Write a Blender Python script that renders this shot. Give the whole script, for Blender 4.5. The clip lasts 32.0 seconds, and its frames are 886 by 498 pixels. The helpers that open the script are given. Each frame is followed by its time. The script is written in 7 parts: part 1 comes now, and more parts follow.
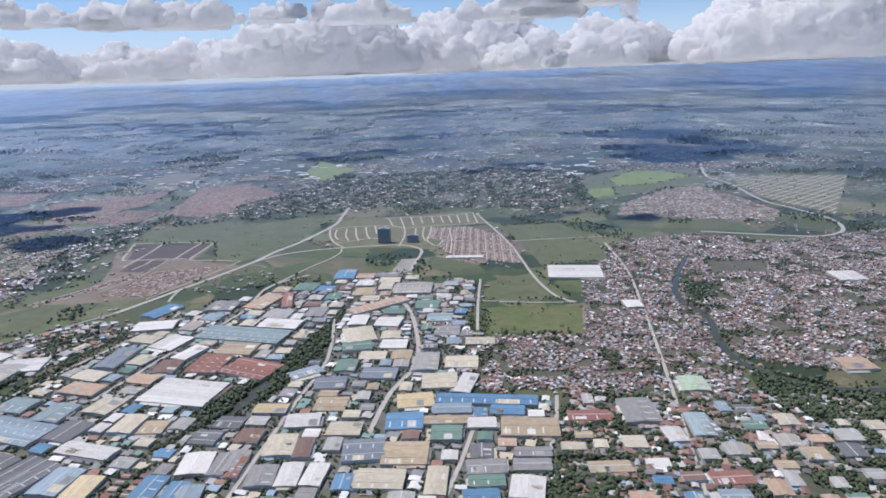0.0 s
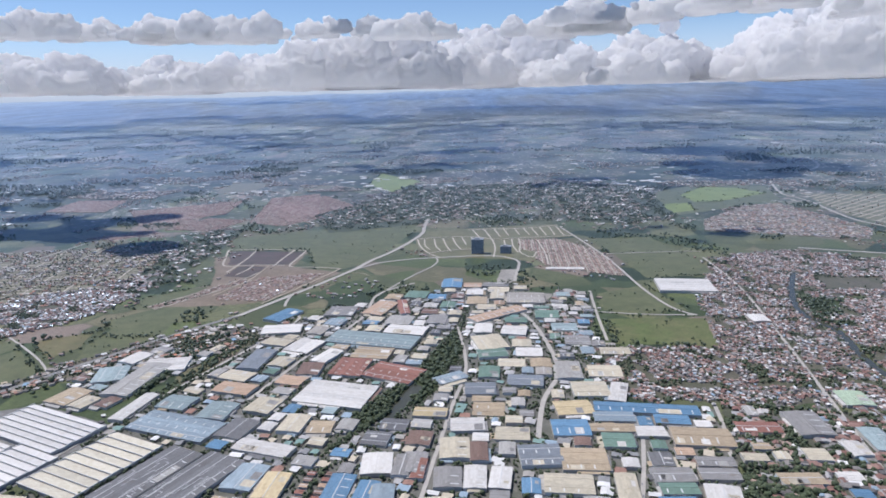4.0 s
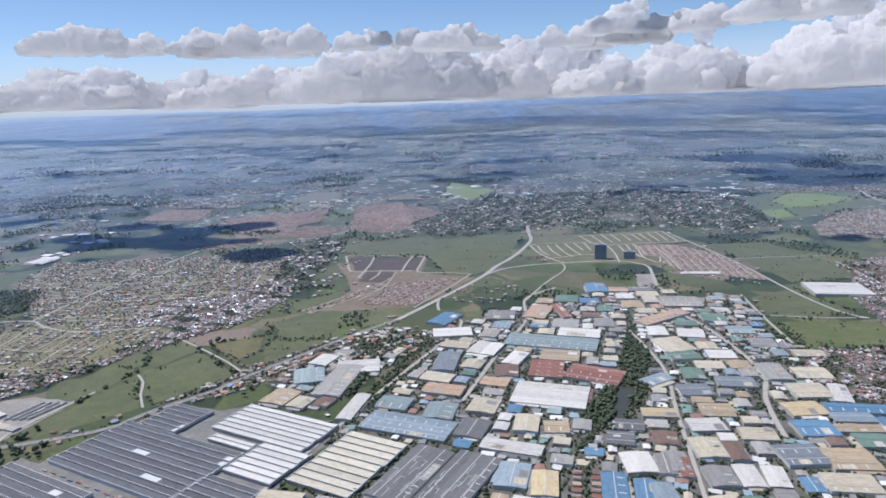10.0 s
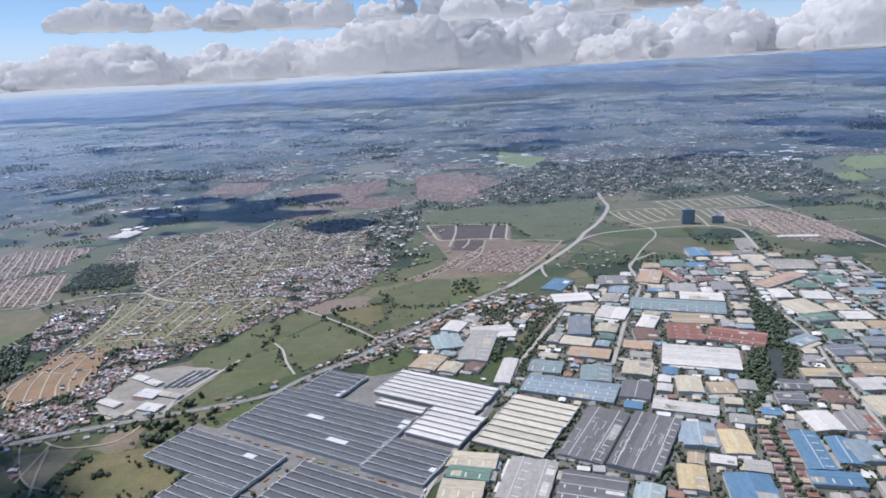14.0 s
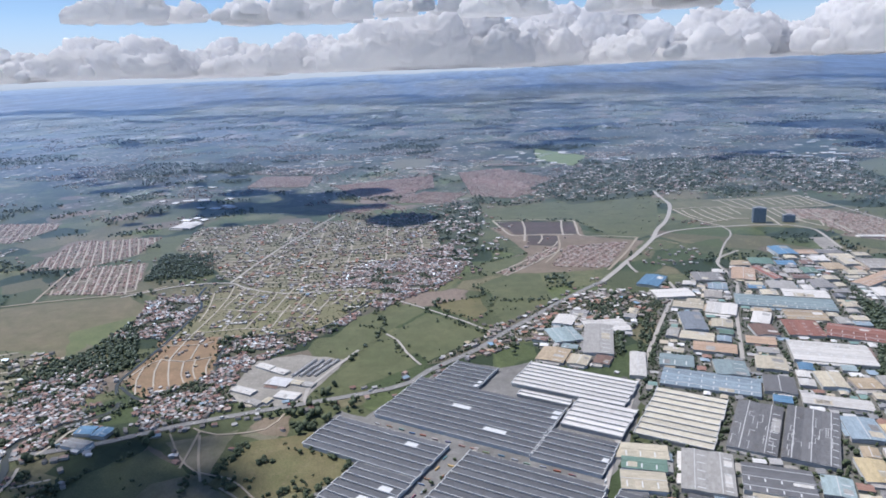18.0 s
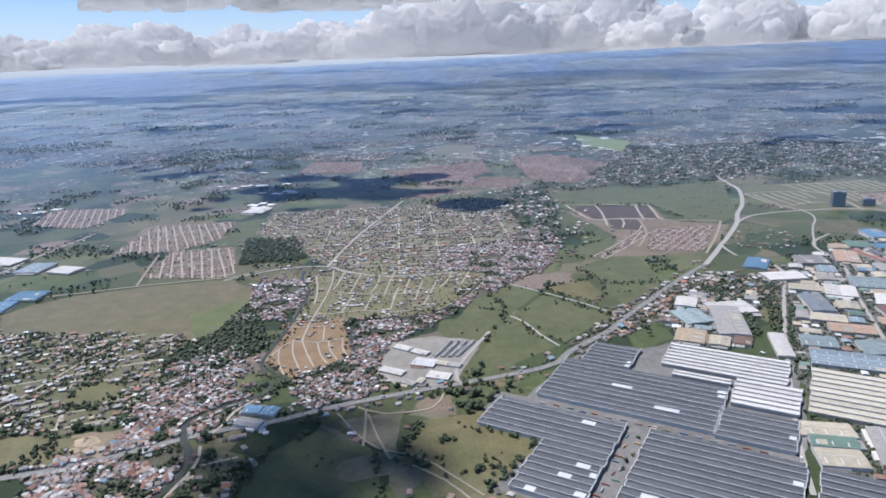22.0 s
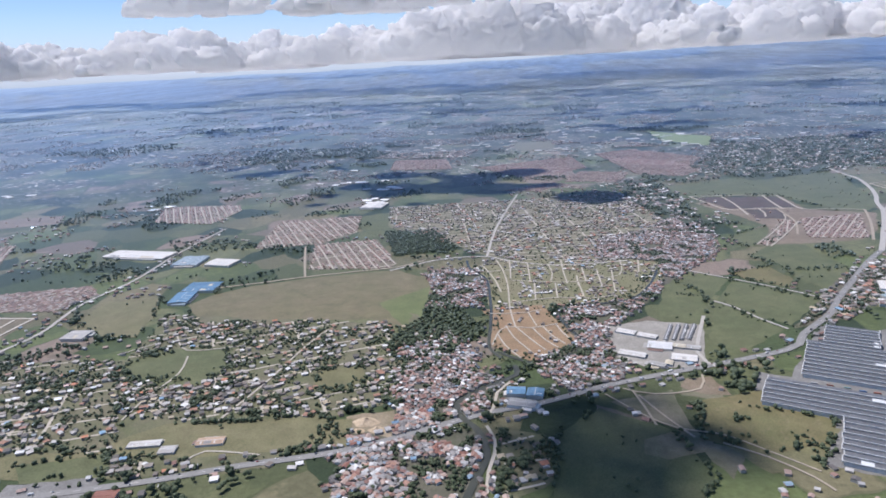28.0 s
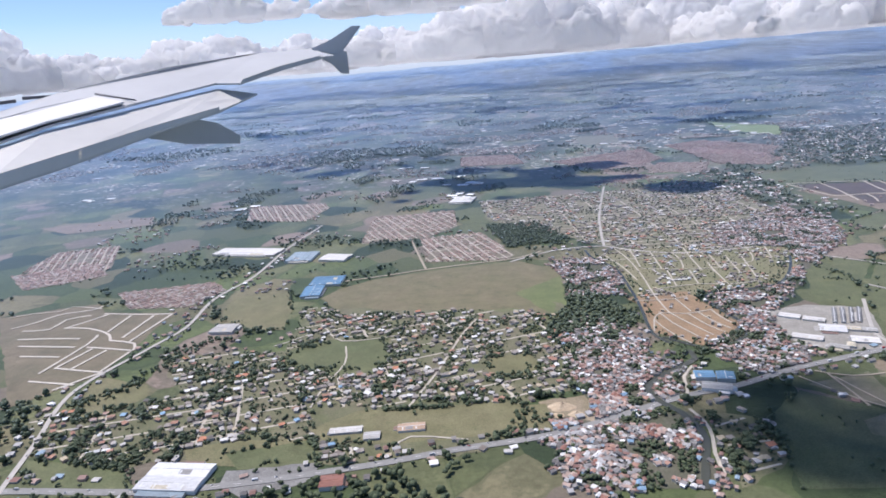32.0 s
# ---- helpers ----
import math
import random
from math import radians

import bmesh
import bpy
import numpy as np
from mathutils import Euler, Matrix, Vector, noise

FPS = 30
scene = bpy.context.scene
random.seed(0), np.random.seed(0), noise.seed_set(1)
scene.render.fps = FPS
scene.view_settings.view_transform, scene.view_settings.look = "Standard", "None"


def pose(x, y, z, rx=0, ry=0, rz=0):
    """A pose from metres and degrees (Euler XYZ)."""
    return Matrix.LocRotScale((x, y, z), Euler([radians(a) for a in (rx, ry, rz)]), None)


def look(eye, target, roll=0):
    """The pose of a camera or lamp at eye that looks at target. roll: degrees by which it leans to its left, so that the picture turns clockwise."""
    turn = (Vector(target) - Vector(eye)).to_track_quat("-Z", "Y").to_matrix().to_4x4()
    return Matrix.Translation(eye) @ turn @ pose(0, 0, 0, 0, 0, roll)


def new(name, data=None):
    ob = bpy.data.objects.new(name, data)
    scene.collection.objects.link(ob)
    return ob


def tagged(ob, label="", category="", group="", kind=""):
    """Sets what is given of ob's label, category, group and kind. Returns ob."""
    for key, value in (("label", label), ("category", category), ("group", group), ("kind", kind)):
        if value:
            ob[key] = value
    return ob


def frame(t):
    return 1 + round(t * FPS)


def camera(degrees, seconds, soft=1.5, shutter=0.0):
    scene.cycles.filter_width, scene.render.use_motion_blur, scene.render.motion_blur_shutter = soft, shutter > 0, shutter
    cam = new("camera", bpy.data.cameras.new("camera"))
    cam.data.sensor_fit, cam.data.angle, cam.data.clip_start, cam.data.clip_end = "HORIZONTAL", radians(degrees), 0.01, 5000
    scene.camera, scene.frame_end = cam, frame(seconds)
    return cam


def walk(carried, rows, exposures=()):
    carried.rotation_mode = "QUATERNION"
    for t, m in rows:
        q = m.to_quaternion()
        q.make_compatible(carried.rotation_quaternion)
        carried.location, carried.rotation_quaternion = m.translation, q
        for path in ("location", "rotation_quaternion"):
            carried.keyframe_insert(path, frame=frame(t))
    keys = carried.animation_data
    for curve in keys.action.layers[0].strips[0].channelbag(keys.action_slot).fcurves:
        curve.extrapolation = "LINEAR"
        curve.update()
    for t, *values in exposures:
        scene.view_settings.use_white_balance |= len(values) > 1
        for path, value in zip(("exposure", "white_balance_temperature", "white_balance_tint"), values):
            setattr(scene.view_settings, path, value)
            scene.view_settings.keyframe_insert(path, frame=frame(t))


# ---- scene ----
cam = camera(67.2, 32.0, soft=1.75)
PATH = [
    (0, (-2.122, 0.615, 67.869), (-2.126, 2.551, 67.365), -2.0),
    (0.5, (-5.934, -0.001, 67.731), (-5.95, 1.937, 67.237), -2.0),
    (1, (-9.672, -0.443, 67.607), (-9.703, 1.5, 67.133), -2.0),
    (1.5, (-13.333, -0.712, 67.486), (-13.369, 1.234, 67.029), -2.0),
    (2, (-16.924, -0.932, 67.397), (-16.97, 1.016, 66.949), -2.2),
    (2.5, (-20.491, -1.052, 67.335), (-20.542, 0.901, 66.908), -1.9),
    (3, (-24.098, -1.098, 67.297), (-24.152, 0.856, 66.876), -1.5),
    (3.5, (-27.766, -1.145, 67.263), (-27.83, 0.806, 66.829), -1.4),
    (5.5, (-42.744, -2.027, 66.81), (-42.842, -0.095, 66.301), -1.4),
    (6, (-46.552, -2.311, 66.747), (-46.65, -0.375, 66.255), -1.1),
    (6.5, (-50.359, -2.59, 66.689), (-50.455, -0.652, 66.206), -0.9),
    (7, (-54.198, -2.812, 66.615), (-54.297, -0.873, 66.137), -1.2),
    (7.5, (-58.02, -2.972, 66.531), (-58.124, -1.031, 66.061), -1.5),
    (8, (-61.819, -3.146, 66.456), (-61.93, -1.203, 65.996), -1.7),
    (8.5, (-65.514, -3.342, 66.403), (-65.631, -1.394, 65.964), -2.0),
    (9, (-69.126, -3.673, 66.35), (-69.245, -1.721, 65.929), -2.2),
    (9.5, (-72.699, -4.023, 66.215), (-72.82, -2.071, 65.798), -1.9),
    (10, (-76.336, -4.208, 66.124), (-76.461, -2.257, 65.701), -1.9),
    (10.5, (-80.185, -4.358, 66.072), (-80.317, -2.409, 65.643), -2.1),
    (11, (-84.136, -4.533, 66.036), (-84.28, -2.597, 65.553), -2.8),
    (11.5, (-88.069, -4.837, 66.009), (-88.222, -2.914, 65.483), -3.2),
    (12, (-91.935, -5.118, 66.006), (-92.093, -3.198, 65.468), -3.3),
    (12.5, (-95.772, -5.419, 66.004), (-95.936, -3.498, 65.471), -3.4),
    (13, (-99.596, -5.772, 66.003), (-99.767, -3.847, 65.488), -3.5),
    (13.5, (-103.402, -6.142, 66.002), (-103.578, -4.223, 65.466), -4.1),
    (14, (-107.164, -6.466, 65.976), (-107.331, -4.537, 65.472), -3.1),
    (14.5, (-110.843, -6.718, 65.935), (-111.012, -4.792, 65.423), -3.1),
    (16.5, (-125.53, -7.623, 65.622), (-125.692, -5.684, 65.158), -2.5),
    (17, (-129.349, -7.972, 65.621), (-129.508, -6.042, 65.123), -2.3),
    (17.5, (-133.436, -8.374, 65.646), (-133.595, -6.448, 65.134), -2.3),
    (18, (-137.573, -8.62, 65.638), (-137.734, -6.692, 65.129), -2.2),
    (18.5, (-141.657, -8.911, 65.602), (-141.819, -6.99, 65.069), -2.2),
    (19, (-145.811, -9.297, 65.526), (-145.972, -7.385, 64.961), -2.1),
    (19.5, (-149.868, -9.682, 65.42), (-150.029, -7.769, 64.859), -2.0),
    (20, (-153.746, -10.034, 65.34), (-153.911, -8.112, 64.812), -2.2),
    (20.5, (-157.575, -10.35, 65.319), (-157.741, -8.42, 64.821), -2.2),
    (21, (-161.479, -10.635, 65.302), (-161.649, -8.707, 64.799), -2.4),
    (21.5, (-165.439, -11.027, 65.287), (-165.609, -9.104, 64.763), -2.3),
    (22, (-169.322, -11.429, 65.275), (-169.491, -9.511, 64.732), -2.3),
    (22.5, (-173.294, -11.836, 65.279), (-173.472, -9.92, 64.735), -2.3),
    (23, (-177.401, -12.334, 65.274), (-177.591, -10.429, 64.697), -2.2),
    (23.5, (-181.573, -12.861, 65.252), (-181.78, -10.95, 64.699), -2.0),
    (24, (-185.719, -13.245, 65.233), (-185.932, -11.331, 64.694), -1.8),
    (24.5, (-189.785, -13.553, 65.099), (-190.012, -11.625, 64.62), -1.5),
    (26.5, (-206.092, -14.714, 63.332), (-206.304, -12.778, 62.875), -2.7),
    (27, (-210.119, -15.084, 63.056), (-210.325, -13.154, 62.575), -2.9),
    (27.5, (-214.044, -15.412, 62.838), (-214.25, -13.49, 62.323), -2.9),
    (28, (-217.963, -15.842, 62.619), (-218.176, -13.925, 62.089), -3.1),
    (28.5, (-221.843, -16.325, 62.427), (-222.07, -14.407, 61.91), -3.6),
    (29, (-225.664, -16.835, 62.248), (-225.9, -14.916, 61.737), -3.7),
    (29.5, (-229.507, -17.269, 62.069), (-229.756, -15.347, 61.574), -4.1),
    (30, (-233.399, -17.648, 61.908), (-233.654, -15.729, 61.404), -4.3),
    (30.5, (-237.265, -18.012, 61.764), (-237.528, -16.103, 61.231), -4.7),
    (31, (-241.082, -18.437, 61.634), (-241.351, -16.53, 61.093), -4.7),
    (31.5, (-244.98, -18.901, 61.513), (-245.256, -16.992, 60.984), -4.7),
    (32, (-248.949, -19.383, 61.444), (-249.231, -17.473, 60.921), -4.7),
]
walk(cam, [(t, look(eye, target, roll)) for t, eye, target, roll in PATH],
     [(0, -0.02, 6060, 15), (10, -0.02, 6040, 14), (18, 0.02, 6060, 14), (22, 0.06, 6060, 14), (24, 0.12, 6080, 15), (28, 0.12, 6080, 16), (30, 0.16, 6110, 16), (31, 0.27, 6150, 17), (32, 0.26, 6110, 17)])
# Strength and falloff of the distance haze that gloss imitates on surfaces.
HAZE_GLOSS, HAZE_POWER = 0.92, 8.4

# One tenth of true size throughout: a clear day over a plain of factories, villages and fields.
TO_SUN = Vector((-0.42, 0.14, 0.90)).normalized()
world = bpy.data.worlds.new("sky")
scene.world = world
world.use_nodes = True
wn = world.node_tree
sky = wn.nodes.new("ShaderNodeTexSky")
sky.sky_type, sky.sun_disc = "NISHITA", False
sky.sun_elevation = math.asin(TO_SUN.z)
sky.sun_rotation = math.atan2(TO_SUN.x, TO_SUN.y)
sky.altitude, sky.air_density, sky.dust_density, sky.ozone_density = 1500, 0.9, 0.2, 3.5
wn.nodes["Background"].inputs["Strength"].default_value = 0.115
wn.links.new(sky.outputs[0], wn.nodes["Background"].inputs["Color"])
sun = new("sun", bpy.data.lights.new("sun", "SUN"))
sun.data.energy, sun.data.angle, sun.data.color = 4.6, radians(1.2), (1.0, 0.95, 0.87)
sun.matrix_world = look(TO_SUN * 500, (0, 0, 0))
rnd = random.Random(7)
rng = np.random.default_rng(11)


# ---- materials ----
class Nodes:
    def __init__(self, name):
        self.mat = bpy.data.materials.new(name)
        self.mat.use_nodes = True
        self.t = self.mat.node_tree
        self.t.nodes.clear()
        self.pos = self.add("ShaderNodeNewGeometry").outputs["Position"]

    def add(self, kind, **inputs):
        n = self.t.nodes.new(kind)
        for k, v in inputs.items():
            self.put(n, k, v)
        return n

    def put(self, n, key, v):
        s = n.inputs[key]
        if isinstance(v, bpy.types.NodeSocket):
            self.t.links.new(v, s)
        else:
            s.default_value = v

    def noise(self, scale, detail=4, rough=0.55, vec=None):
        n = self.add("ShaderNodeTexNoise", Scale=scale, Detail=detail, Roughness=rough)
        self.t.links.new(vec or self.pos, n.inputs["Vector"])
        return n.outputs["Fac"]

    def cells(self, scale, vec=None, feature="F1"):
        n = self.add("ShaderNodeTexVoronoi", Scale=scale)
        n.feature = feature
        self.t.links.new(vec or self.pos, n.inputs["Vector"])
        return n

    def chance(self, scale, vec=None):
        """One even random value for each cell."""
        return self.add("ShaderNodeSeparateColor", Color=self.cells(scale, vec).outputs["Color"]).outputs[0]

    def stretched(self, scale, amount, along):
        """Warped places, drawn out along the view over the plain."""
        v = self.t.nodes.new("ShaderNodeVectorMath")
        v.operation = "MULTIPLY"
        self.t.links.new(self.warped(scale, amount), v.inputs[0])
        v.inputs[1].default_value = (1.0, along, 1.0)
        return v.outputs[0]

    def ramp(self, fac, stops, mode="LINEAR"):
        n = self.add("ShaderNodeValToRGB", Fac=fac)
        n.color_ramp.interpolation = mode
        e = n.color_ramp.elements
        while len(e) < len(stops):
            e.new(0.5)
        for s, (p, c) in zip(e, stops):
            s.position = p
            s.color = (*c, 1) if isinstance(c, tuple) else (c, c, c, 1)
        return n.outputs["Color"]

    def mix(self, fac, a, b, how="MIX"):
        n = self.t.nodes.new("ShaderNodeMix")
        n.data_type, n.blend_type = "RGBA", how
        for i, v in ((0, fac), (6, a), (7, b)):
            if isinstance(v, bpy.types.NodeSocket):
                self.t.links.new(v, n.inputs[i])
            else:
                n.inputs[i].default_value = (*v, 1) if isinstance(v, tuple) else v
        return n.outputs[2]

    def math(self, how, a, b=0.0):
        n = self.t.nodes.new("ShaderNodeMath")
        n.operation = how
        for i, v in ((0, a), (1, b)):
            if isinstance(v, bpy.types.NodeSocket):
                self.t.links.new(v, n.inputs[i])
            else:
                n.inputs[i].default_value = v
        return n.outputs[0]

    def warped(self, scale, amount):
        n = self.add("ShaderNodeTexNoise", Scale=scale, Detail=3.0)
        self.t.links.new(self.pos, n.inputs["Vector"])
        v = self.t.nodes.new("ShaderNodeVectorMath")
        v.operation = "MULTIPLY_ADD"
        self.t.links.new(n.outputs["Color"], v.inputs[0])
        v.inputs[1].default_value = (amount,) * 3
        self.t.links.new(self.pos, v.inputs[2])
        return v.outputs[0]

    def done(self, colour, rough=0.8, bump=None, height=0.1, haze_gloss=HAZE_GLOSS, metallic=0.0, specular=0.3, power=HAZE_POWER, gloss=(0.57, 0.76, 0.98, 1)):
        """A surface with distance haze imitated by a pale blue gloss at grazing views."""
        p = self.add("ShaderNodeBsdfPrincipled", Roughness=rough, Metallic=metallic)
        self.put(p, "Specular IOR Level", specular)
        self.put(p, "Base Color", (*colour, 1) if isinstance(colour, tuple) else colour)
        if bump is not None:
            b = self.add("ShaderNodeBump", Strength=0.6, Distance=height, Height=bump)
            self.t.links.new(b.outputs[0], p.inputs["Normal"])
        last = p.outputs[0]
        if haze_gloss:
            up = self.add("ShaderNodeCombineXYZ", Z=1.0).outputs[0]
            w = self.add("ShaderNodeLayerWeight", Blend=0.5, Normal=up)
            f = self.math("MULTIPLY", self.math("POWER", w.outputs["Facing"], power), haze_gloss)
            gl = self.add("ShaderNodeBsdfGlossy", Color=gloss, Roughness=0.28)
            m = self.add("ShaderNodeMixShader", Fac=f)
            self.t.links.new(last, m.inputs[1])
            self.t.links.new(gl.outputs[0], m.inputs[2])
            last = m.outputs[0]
        out = self.add("ShaderNodeOutputMaterial")
        self.t.links.new(last, out.inputs["Surface"])
        return self.mat


def mat_ground():
    """A plain of small fields with hedgerows, woods and, farther off, towns; farther fields are broader."""
    n = Nodes("open_country")
    far = n.add("ShaderNodeSeparateXYZ", Vector=n.pos).outputs["Y"]
    km = n.math("DIVIDE", far, 1000.0)
    v = n.warped(0.05, 10.0)
    fields = n.ramp(n.chance(0.062, v), [(0.0, (0.035, 0.052, 0.026)), (0.14, (0.105, 0.117, 0.056)), (0.4, (0.14, 0.148, 0.074)), (0.56, (0.17, 0.155, 0.09)), (0.66, (0.065, 0.088, 0.038)), (0.8, (0.22, 0.175, 0.14)), (0.87, (0.11, 0.135, 0.055))], "CONSTANT")
    fields = n.mix(0.5, fields, n.ramp(n.noise(0.7, 6, 0.7), [(0.25, 0.22), (0.75, 0.8)]), "OVERLAY")
    edge = n.cells(0.062, v, "DISTANCE_TO_EDGE").outputs["Distance"]
    lines = n.ramp(n.math("ADD", edge, n.math("MULTIPLY", n.noise(0.22, 3, 0.6), 0.12)), [(0.078, 1.0), (0.1, 0.0)])
    woods = n.ramp(n.math("ADD", n.noise(0.022, 5, 0.62), n.math("MULTIPLY", n.noise(0.5, 4, 0.7), 0.22)), [(0.575, 0.0), (0.61, 1.0)])
    green = n.ramp(n.noise(1.7, 4), [(0.3, (0.016, 0.028, 0.015)), (0.7, (0.042, 0.062, 0.028))])
    open_far = n.ramp(km, [(0.3, 0.35), (0.5, 1.0)])
    col = n.mix(n.math("MULTIPLY", n.math("MAXIMUM", lines, woods), open_far), fields, green)
    # farther strips of land, broken towns and bare plots
    strips = [(0.0, (0.022, 0.034, 0.02)), (0.24, (0.085, 0.105, 0.05)), (0.4, (0.03, 0.042, 0.024)), (0.52, (0.17, 0.18, 0.085)), (0.62, (0.055, 0.07, 0.036)), (0.74, (0.25, 0.2, 0.17)), (0.83, (0.03, 0.042, 0.024)), (0.91, (0.34, 0.31, 0.27)), (0.955, (0.12, 0.15, 0.06))]
    middle = n.ramp(n.chance(0.05, n.stretched(0.012, 45.0, 0.3)), strips, "CONSTANT")
    middle = n.mix(0.8, middle, n.ramp(n.noise(0.09, 5, 0.7, n.stretched(0.012, 45.0, 0.4)), [(0.3, 0.12), (0.7, 0.85)]), "OVERLAY")
    col = n.mix(n.ramp(km, [(0.5, 0.0), (0.8, 1.0)]), col, middle)
    beyond = n.ramp(km, [(0.30, 0.0), (0.42, 1.0)])
    town = n.ramp(n.noise(0.013, 4, 0.6), [(0.45, 0.0), (0.51, 1.0)])
    bits = n.ramp(n.chance(0.42), [(0.0, (0.04, 0.052, 0.032)), (0.42, (0.17, 0.14, 0.12)), (0.6, (0.27, 0.21, 0.185)), (0.78, (0.36, 0.33, 0.31)), (0.86, (0.05, 0.06, 0.04)), (0.93, (0.8, 0.8, 0.8))], "CONSTANT")
    col = n.mix(n.math("MULTIPLY", n.math("MULTIPLY", town, beyond), n.ramp(n.noise(0.2, 4, 0.7), [(0.46, 0.0), (0.52, 0.9)])), col, bits)
    outer = n.ramp(n.chance(0.021, n.stretched(0.006, 120.0, 0.13)), strips, "CONSTANT")
    outer = n.mix(0.75, outer, n.ramp(n.noise(0.03, 6, 0.72, n.stretched(0.006, 120.0, 0.16)), [(0.32, 0.1), (0.68, 0.9)]), "OVERLAY")
    col = n.mix(n.ramp(km, [(1.1, 0.0), (1.8, 1.0)]), col, outer)
    roofs = n.ramp(n.chance(0.11, n.stretched(0.02, 20.0, 0.12)), [(0.955, 0.0), (0.96, 0.9)])
    col = n.mix(n.math("MULTIPLY", n.math("MULTIPLY", roofs, n.ramp(n.noise(0.006, 4, 0.6), [(0.48, 0.0), (0.54, 1.0)])), n.ramp(km, [(0.6, 0.0), (0.9, 1.0)])), col, (0.8, 0.79, 0.77))
    broad = n.ramp(n.noise(0.008, 6, 0.6), [(0.38, 0.16), (0.5, 0.42), (0.62, 0.75)])
    col = n.mix(n.math("MULTIPLY", beyond, 0.7), col, n.mix(1.0, col, broad, "OVERLAY"))
    # Haze colour put into the ground's gloss, greyer with distance.
    haze_tint = n.ramp(n.math("DIVIDE", far, 4000.0), [(0.25, (0.57, 0.76, 0.98)), (0.5, (0.59, 0.71, 0.87))])
    # Noise that mottles this haze colour on the far land.
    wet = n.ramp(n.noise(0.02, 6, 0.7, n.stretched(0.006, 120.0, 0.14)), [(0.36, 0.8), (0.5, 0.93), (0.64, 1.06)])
    haze_tint = n.mix(n.ramp(km, [(0.9, 0.0), (1.6, 1.0)]), haze_tint, n.mix(1.0, haze_tint, wet, "MULTIPLY"))
    return n.done(col, 0.9, n.noise(1.2, 5, 0.7), 0.5, gloss=haze_tint)


def mat_field(name, a, b, c, scale=0.25):
    n = Nodes(name)
    col = n.mix(n.ramp(n.noise(scale * 0.35, 5, 0.65), [(0.35, 0.0), (0.65, 1.0)]), a, b)
    col = n.mix(n.ramp(n.noise(scale * 2.2, 5, 0.7), [(0.55, 0.0), (0.75, 0.8)]), col, c)
    col = n.mix(0.6, col, n.ramp(n.noise(scale * 12, 4, 0.7), [(0.25, 0.22), (0.75, 0.74)]), "OVERLAY")
    col = n.mix(0.5, col, n.ramp(n.noise(scale * 0.8, 5, 0.7), [(0.3, 0.3), (0.7, 0.66)]), "OVERLAY")
    return n.done(col, 0.9, n.noise(3.0, 4), 0.08)


def mat_road(name, c, lines=False):
    n = Nodes(name)
    col = n.mix(n.noise(0.4, 5, 0.7), tuple(v * 0.72 for v in c), tuple(min(1, v * 1.18) for v in c))
    col = n.mix(0.35, col, n.ramp(n.noise(4.0, 4, 0.7), [(0.3, 0.3), (0.7, 0.7)]), "OVERLAY")
    return n.done(col, 0.85)


def mat_roof(name, c, vary=0.1):
    """Painted sheet metal: sheets of uneven age, rust and dirt, fine ribs."""
    n = Nodes(name)
    co = n.add("ShaderNodeTexCoord").outputs["Object"]
    r = n.add("ShaderNodeObjectInfo").outputs["Random"]
    dim = tuple(v * (1 - 2.2 * vary) for v in c)
    col = n.mix(n.ramp(r, [(0.0, 0.0), (1.0, 1.0)]), c, dim)
    sheet = n.t.nodes.new("ShaderNodeTexBrick")
    n.t.links.new(co, sheet.inputs["Vector"])
    for k, v in (("Scale", 1.0), ("Brick Width", 0.9), ("Row Height", 0.45), ("Mortar Size", 0.006), ("Bias", 0.0)):
        n.put(sheet, k, v)
    n.put(sheet, "Color1", (0.62, 0.62, 0.62, 1)), n.put(sheet, "Color2", (0.4, 0.4, 0.4, 1)), n.put(sheet, "Mortar", (0.25, 0.25, 0.25, 1))
    col = n.mix(0.5, col, sheet.outputs["Color"], "OVERLAY")
    rust = n.ramp(n.noise(0.55, 5, 0.72), [(0.56, 0.0), (0.74, 0.55)])
    col = n.mix(rust, col, (c[0] * 0.55 + 0.03, c[1] * 0.5 + 0.015, c[2] * 0.45))
    col = n.mix(0.4, col, n.ramp(n.noise(5.0, 4, 0.75), [(0.25, 0.3), (0.75, 0.68)]), "OVERLAY")
    wave = n.add("ShaderNodeTexWave", Scale=6.0, Distortion=0.2)
    n.t.links.new(co, wave.inputs["Vector"])
    return n.done(col, 0.55, wave.outputs["Fac"], 0.02, metallic=0.0, specular=0.25, power=9.0)


def mat_scatter(name, stops, rough=0.8, scale=3.0):
    """For many small joined pieces: each island takes its own tone."""
    n = Nodes(name)
    g = n.t.nodes.new("ShaderNodeNewGeometry")
    col = n.ramp(g.outputs["Random Per Island"], stops, "CONSTANT")
    col = n.mix(0.5, col, n.ramp(n.noise(scale, 4, 0.7), [(0.25, 0.28), (0.75, 0.7)]), "OVERLAY")
    return n.done(col, rough, power=9.0)


def mat_object(name, stops, rough=0.8, scale=3.0):
    n = Nodes(name)
    col = n.ramp(n.add("ShaderNodeObjectInfo").outputs["Random"], stops, "CONSTANT")
    col = n.mix(0.5, col, n.ramp(n.noise(scale, 4, 0.7), [(0.25, 0.28), (0.75, 0.7)]), "OVERLAY")
    return n.done(col, rough, power=9.0)


def mat_leaf(name, dark, light):
    n = Nodes(name)
    g = n.t.nodes.new("ShaderNodeNewGeometry")
    col = n.mix(g.outputs["Random Per Island"], dark, light)
    col = n.mix(0.6, col, n.ramp(n.noise(5.0, 5, 0.75), [(0.25, 0.2), (0.75, 0.75)]), "OVERLAY")
    return n.done(col, 0.75, n.noise(9.0, 4, 0.7), 0.12)


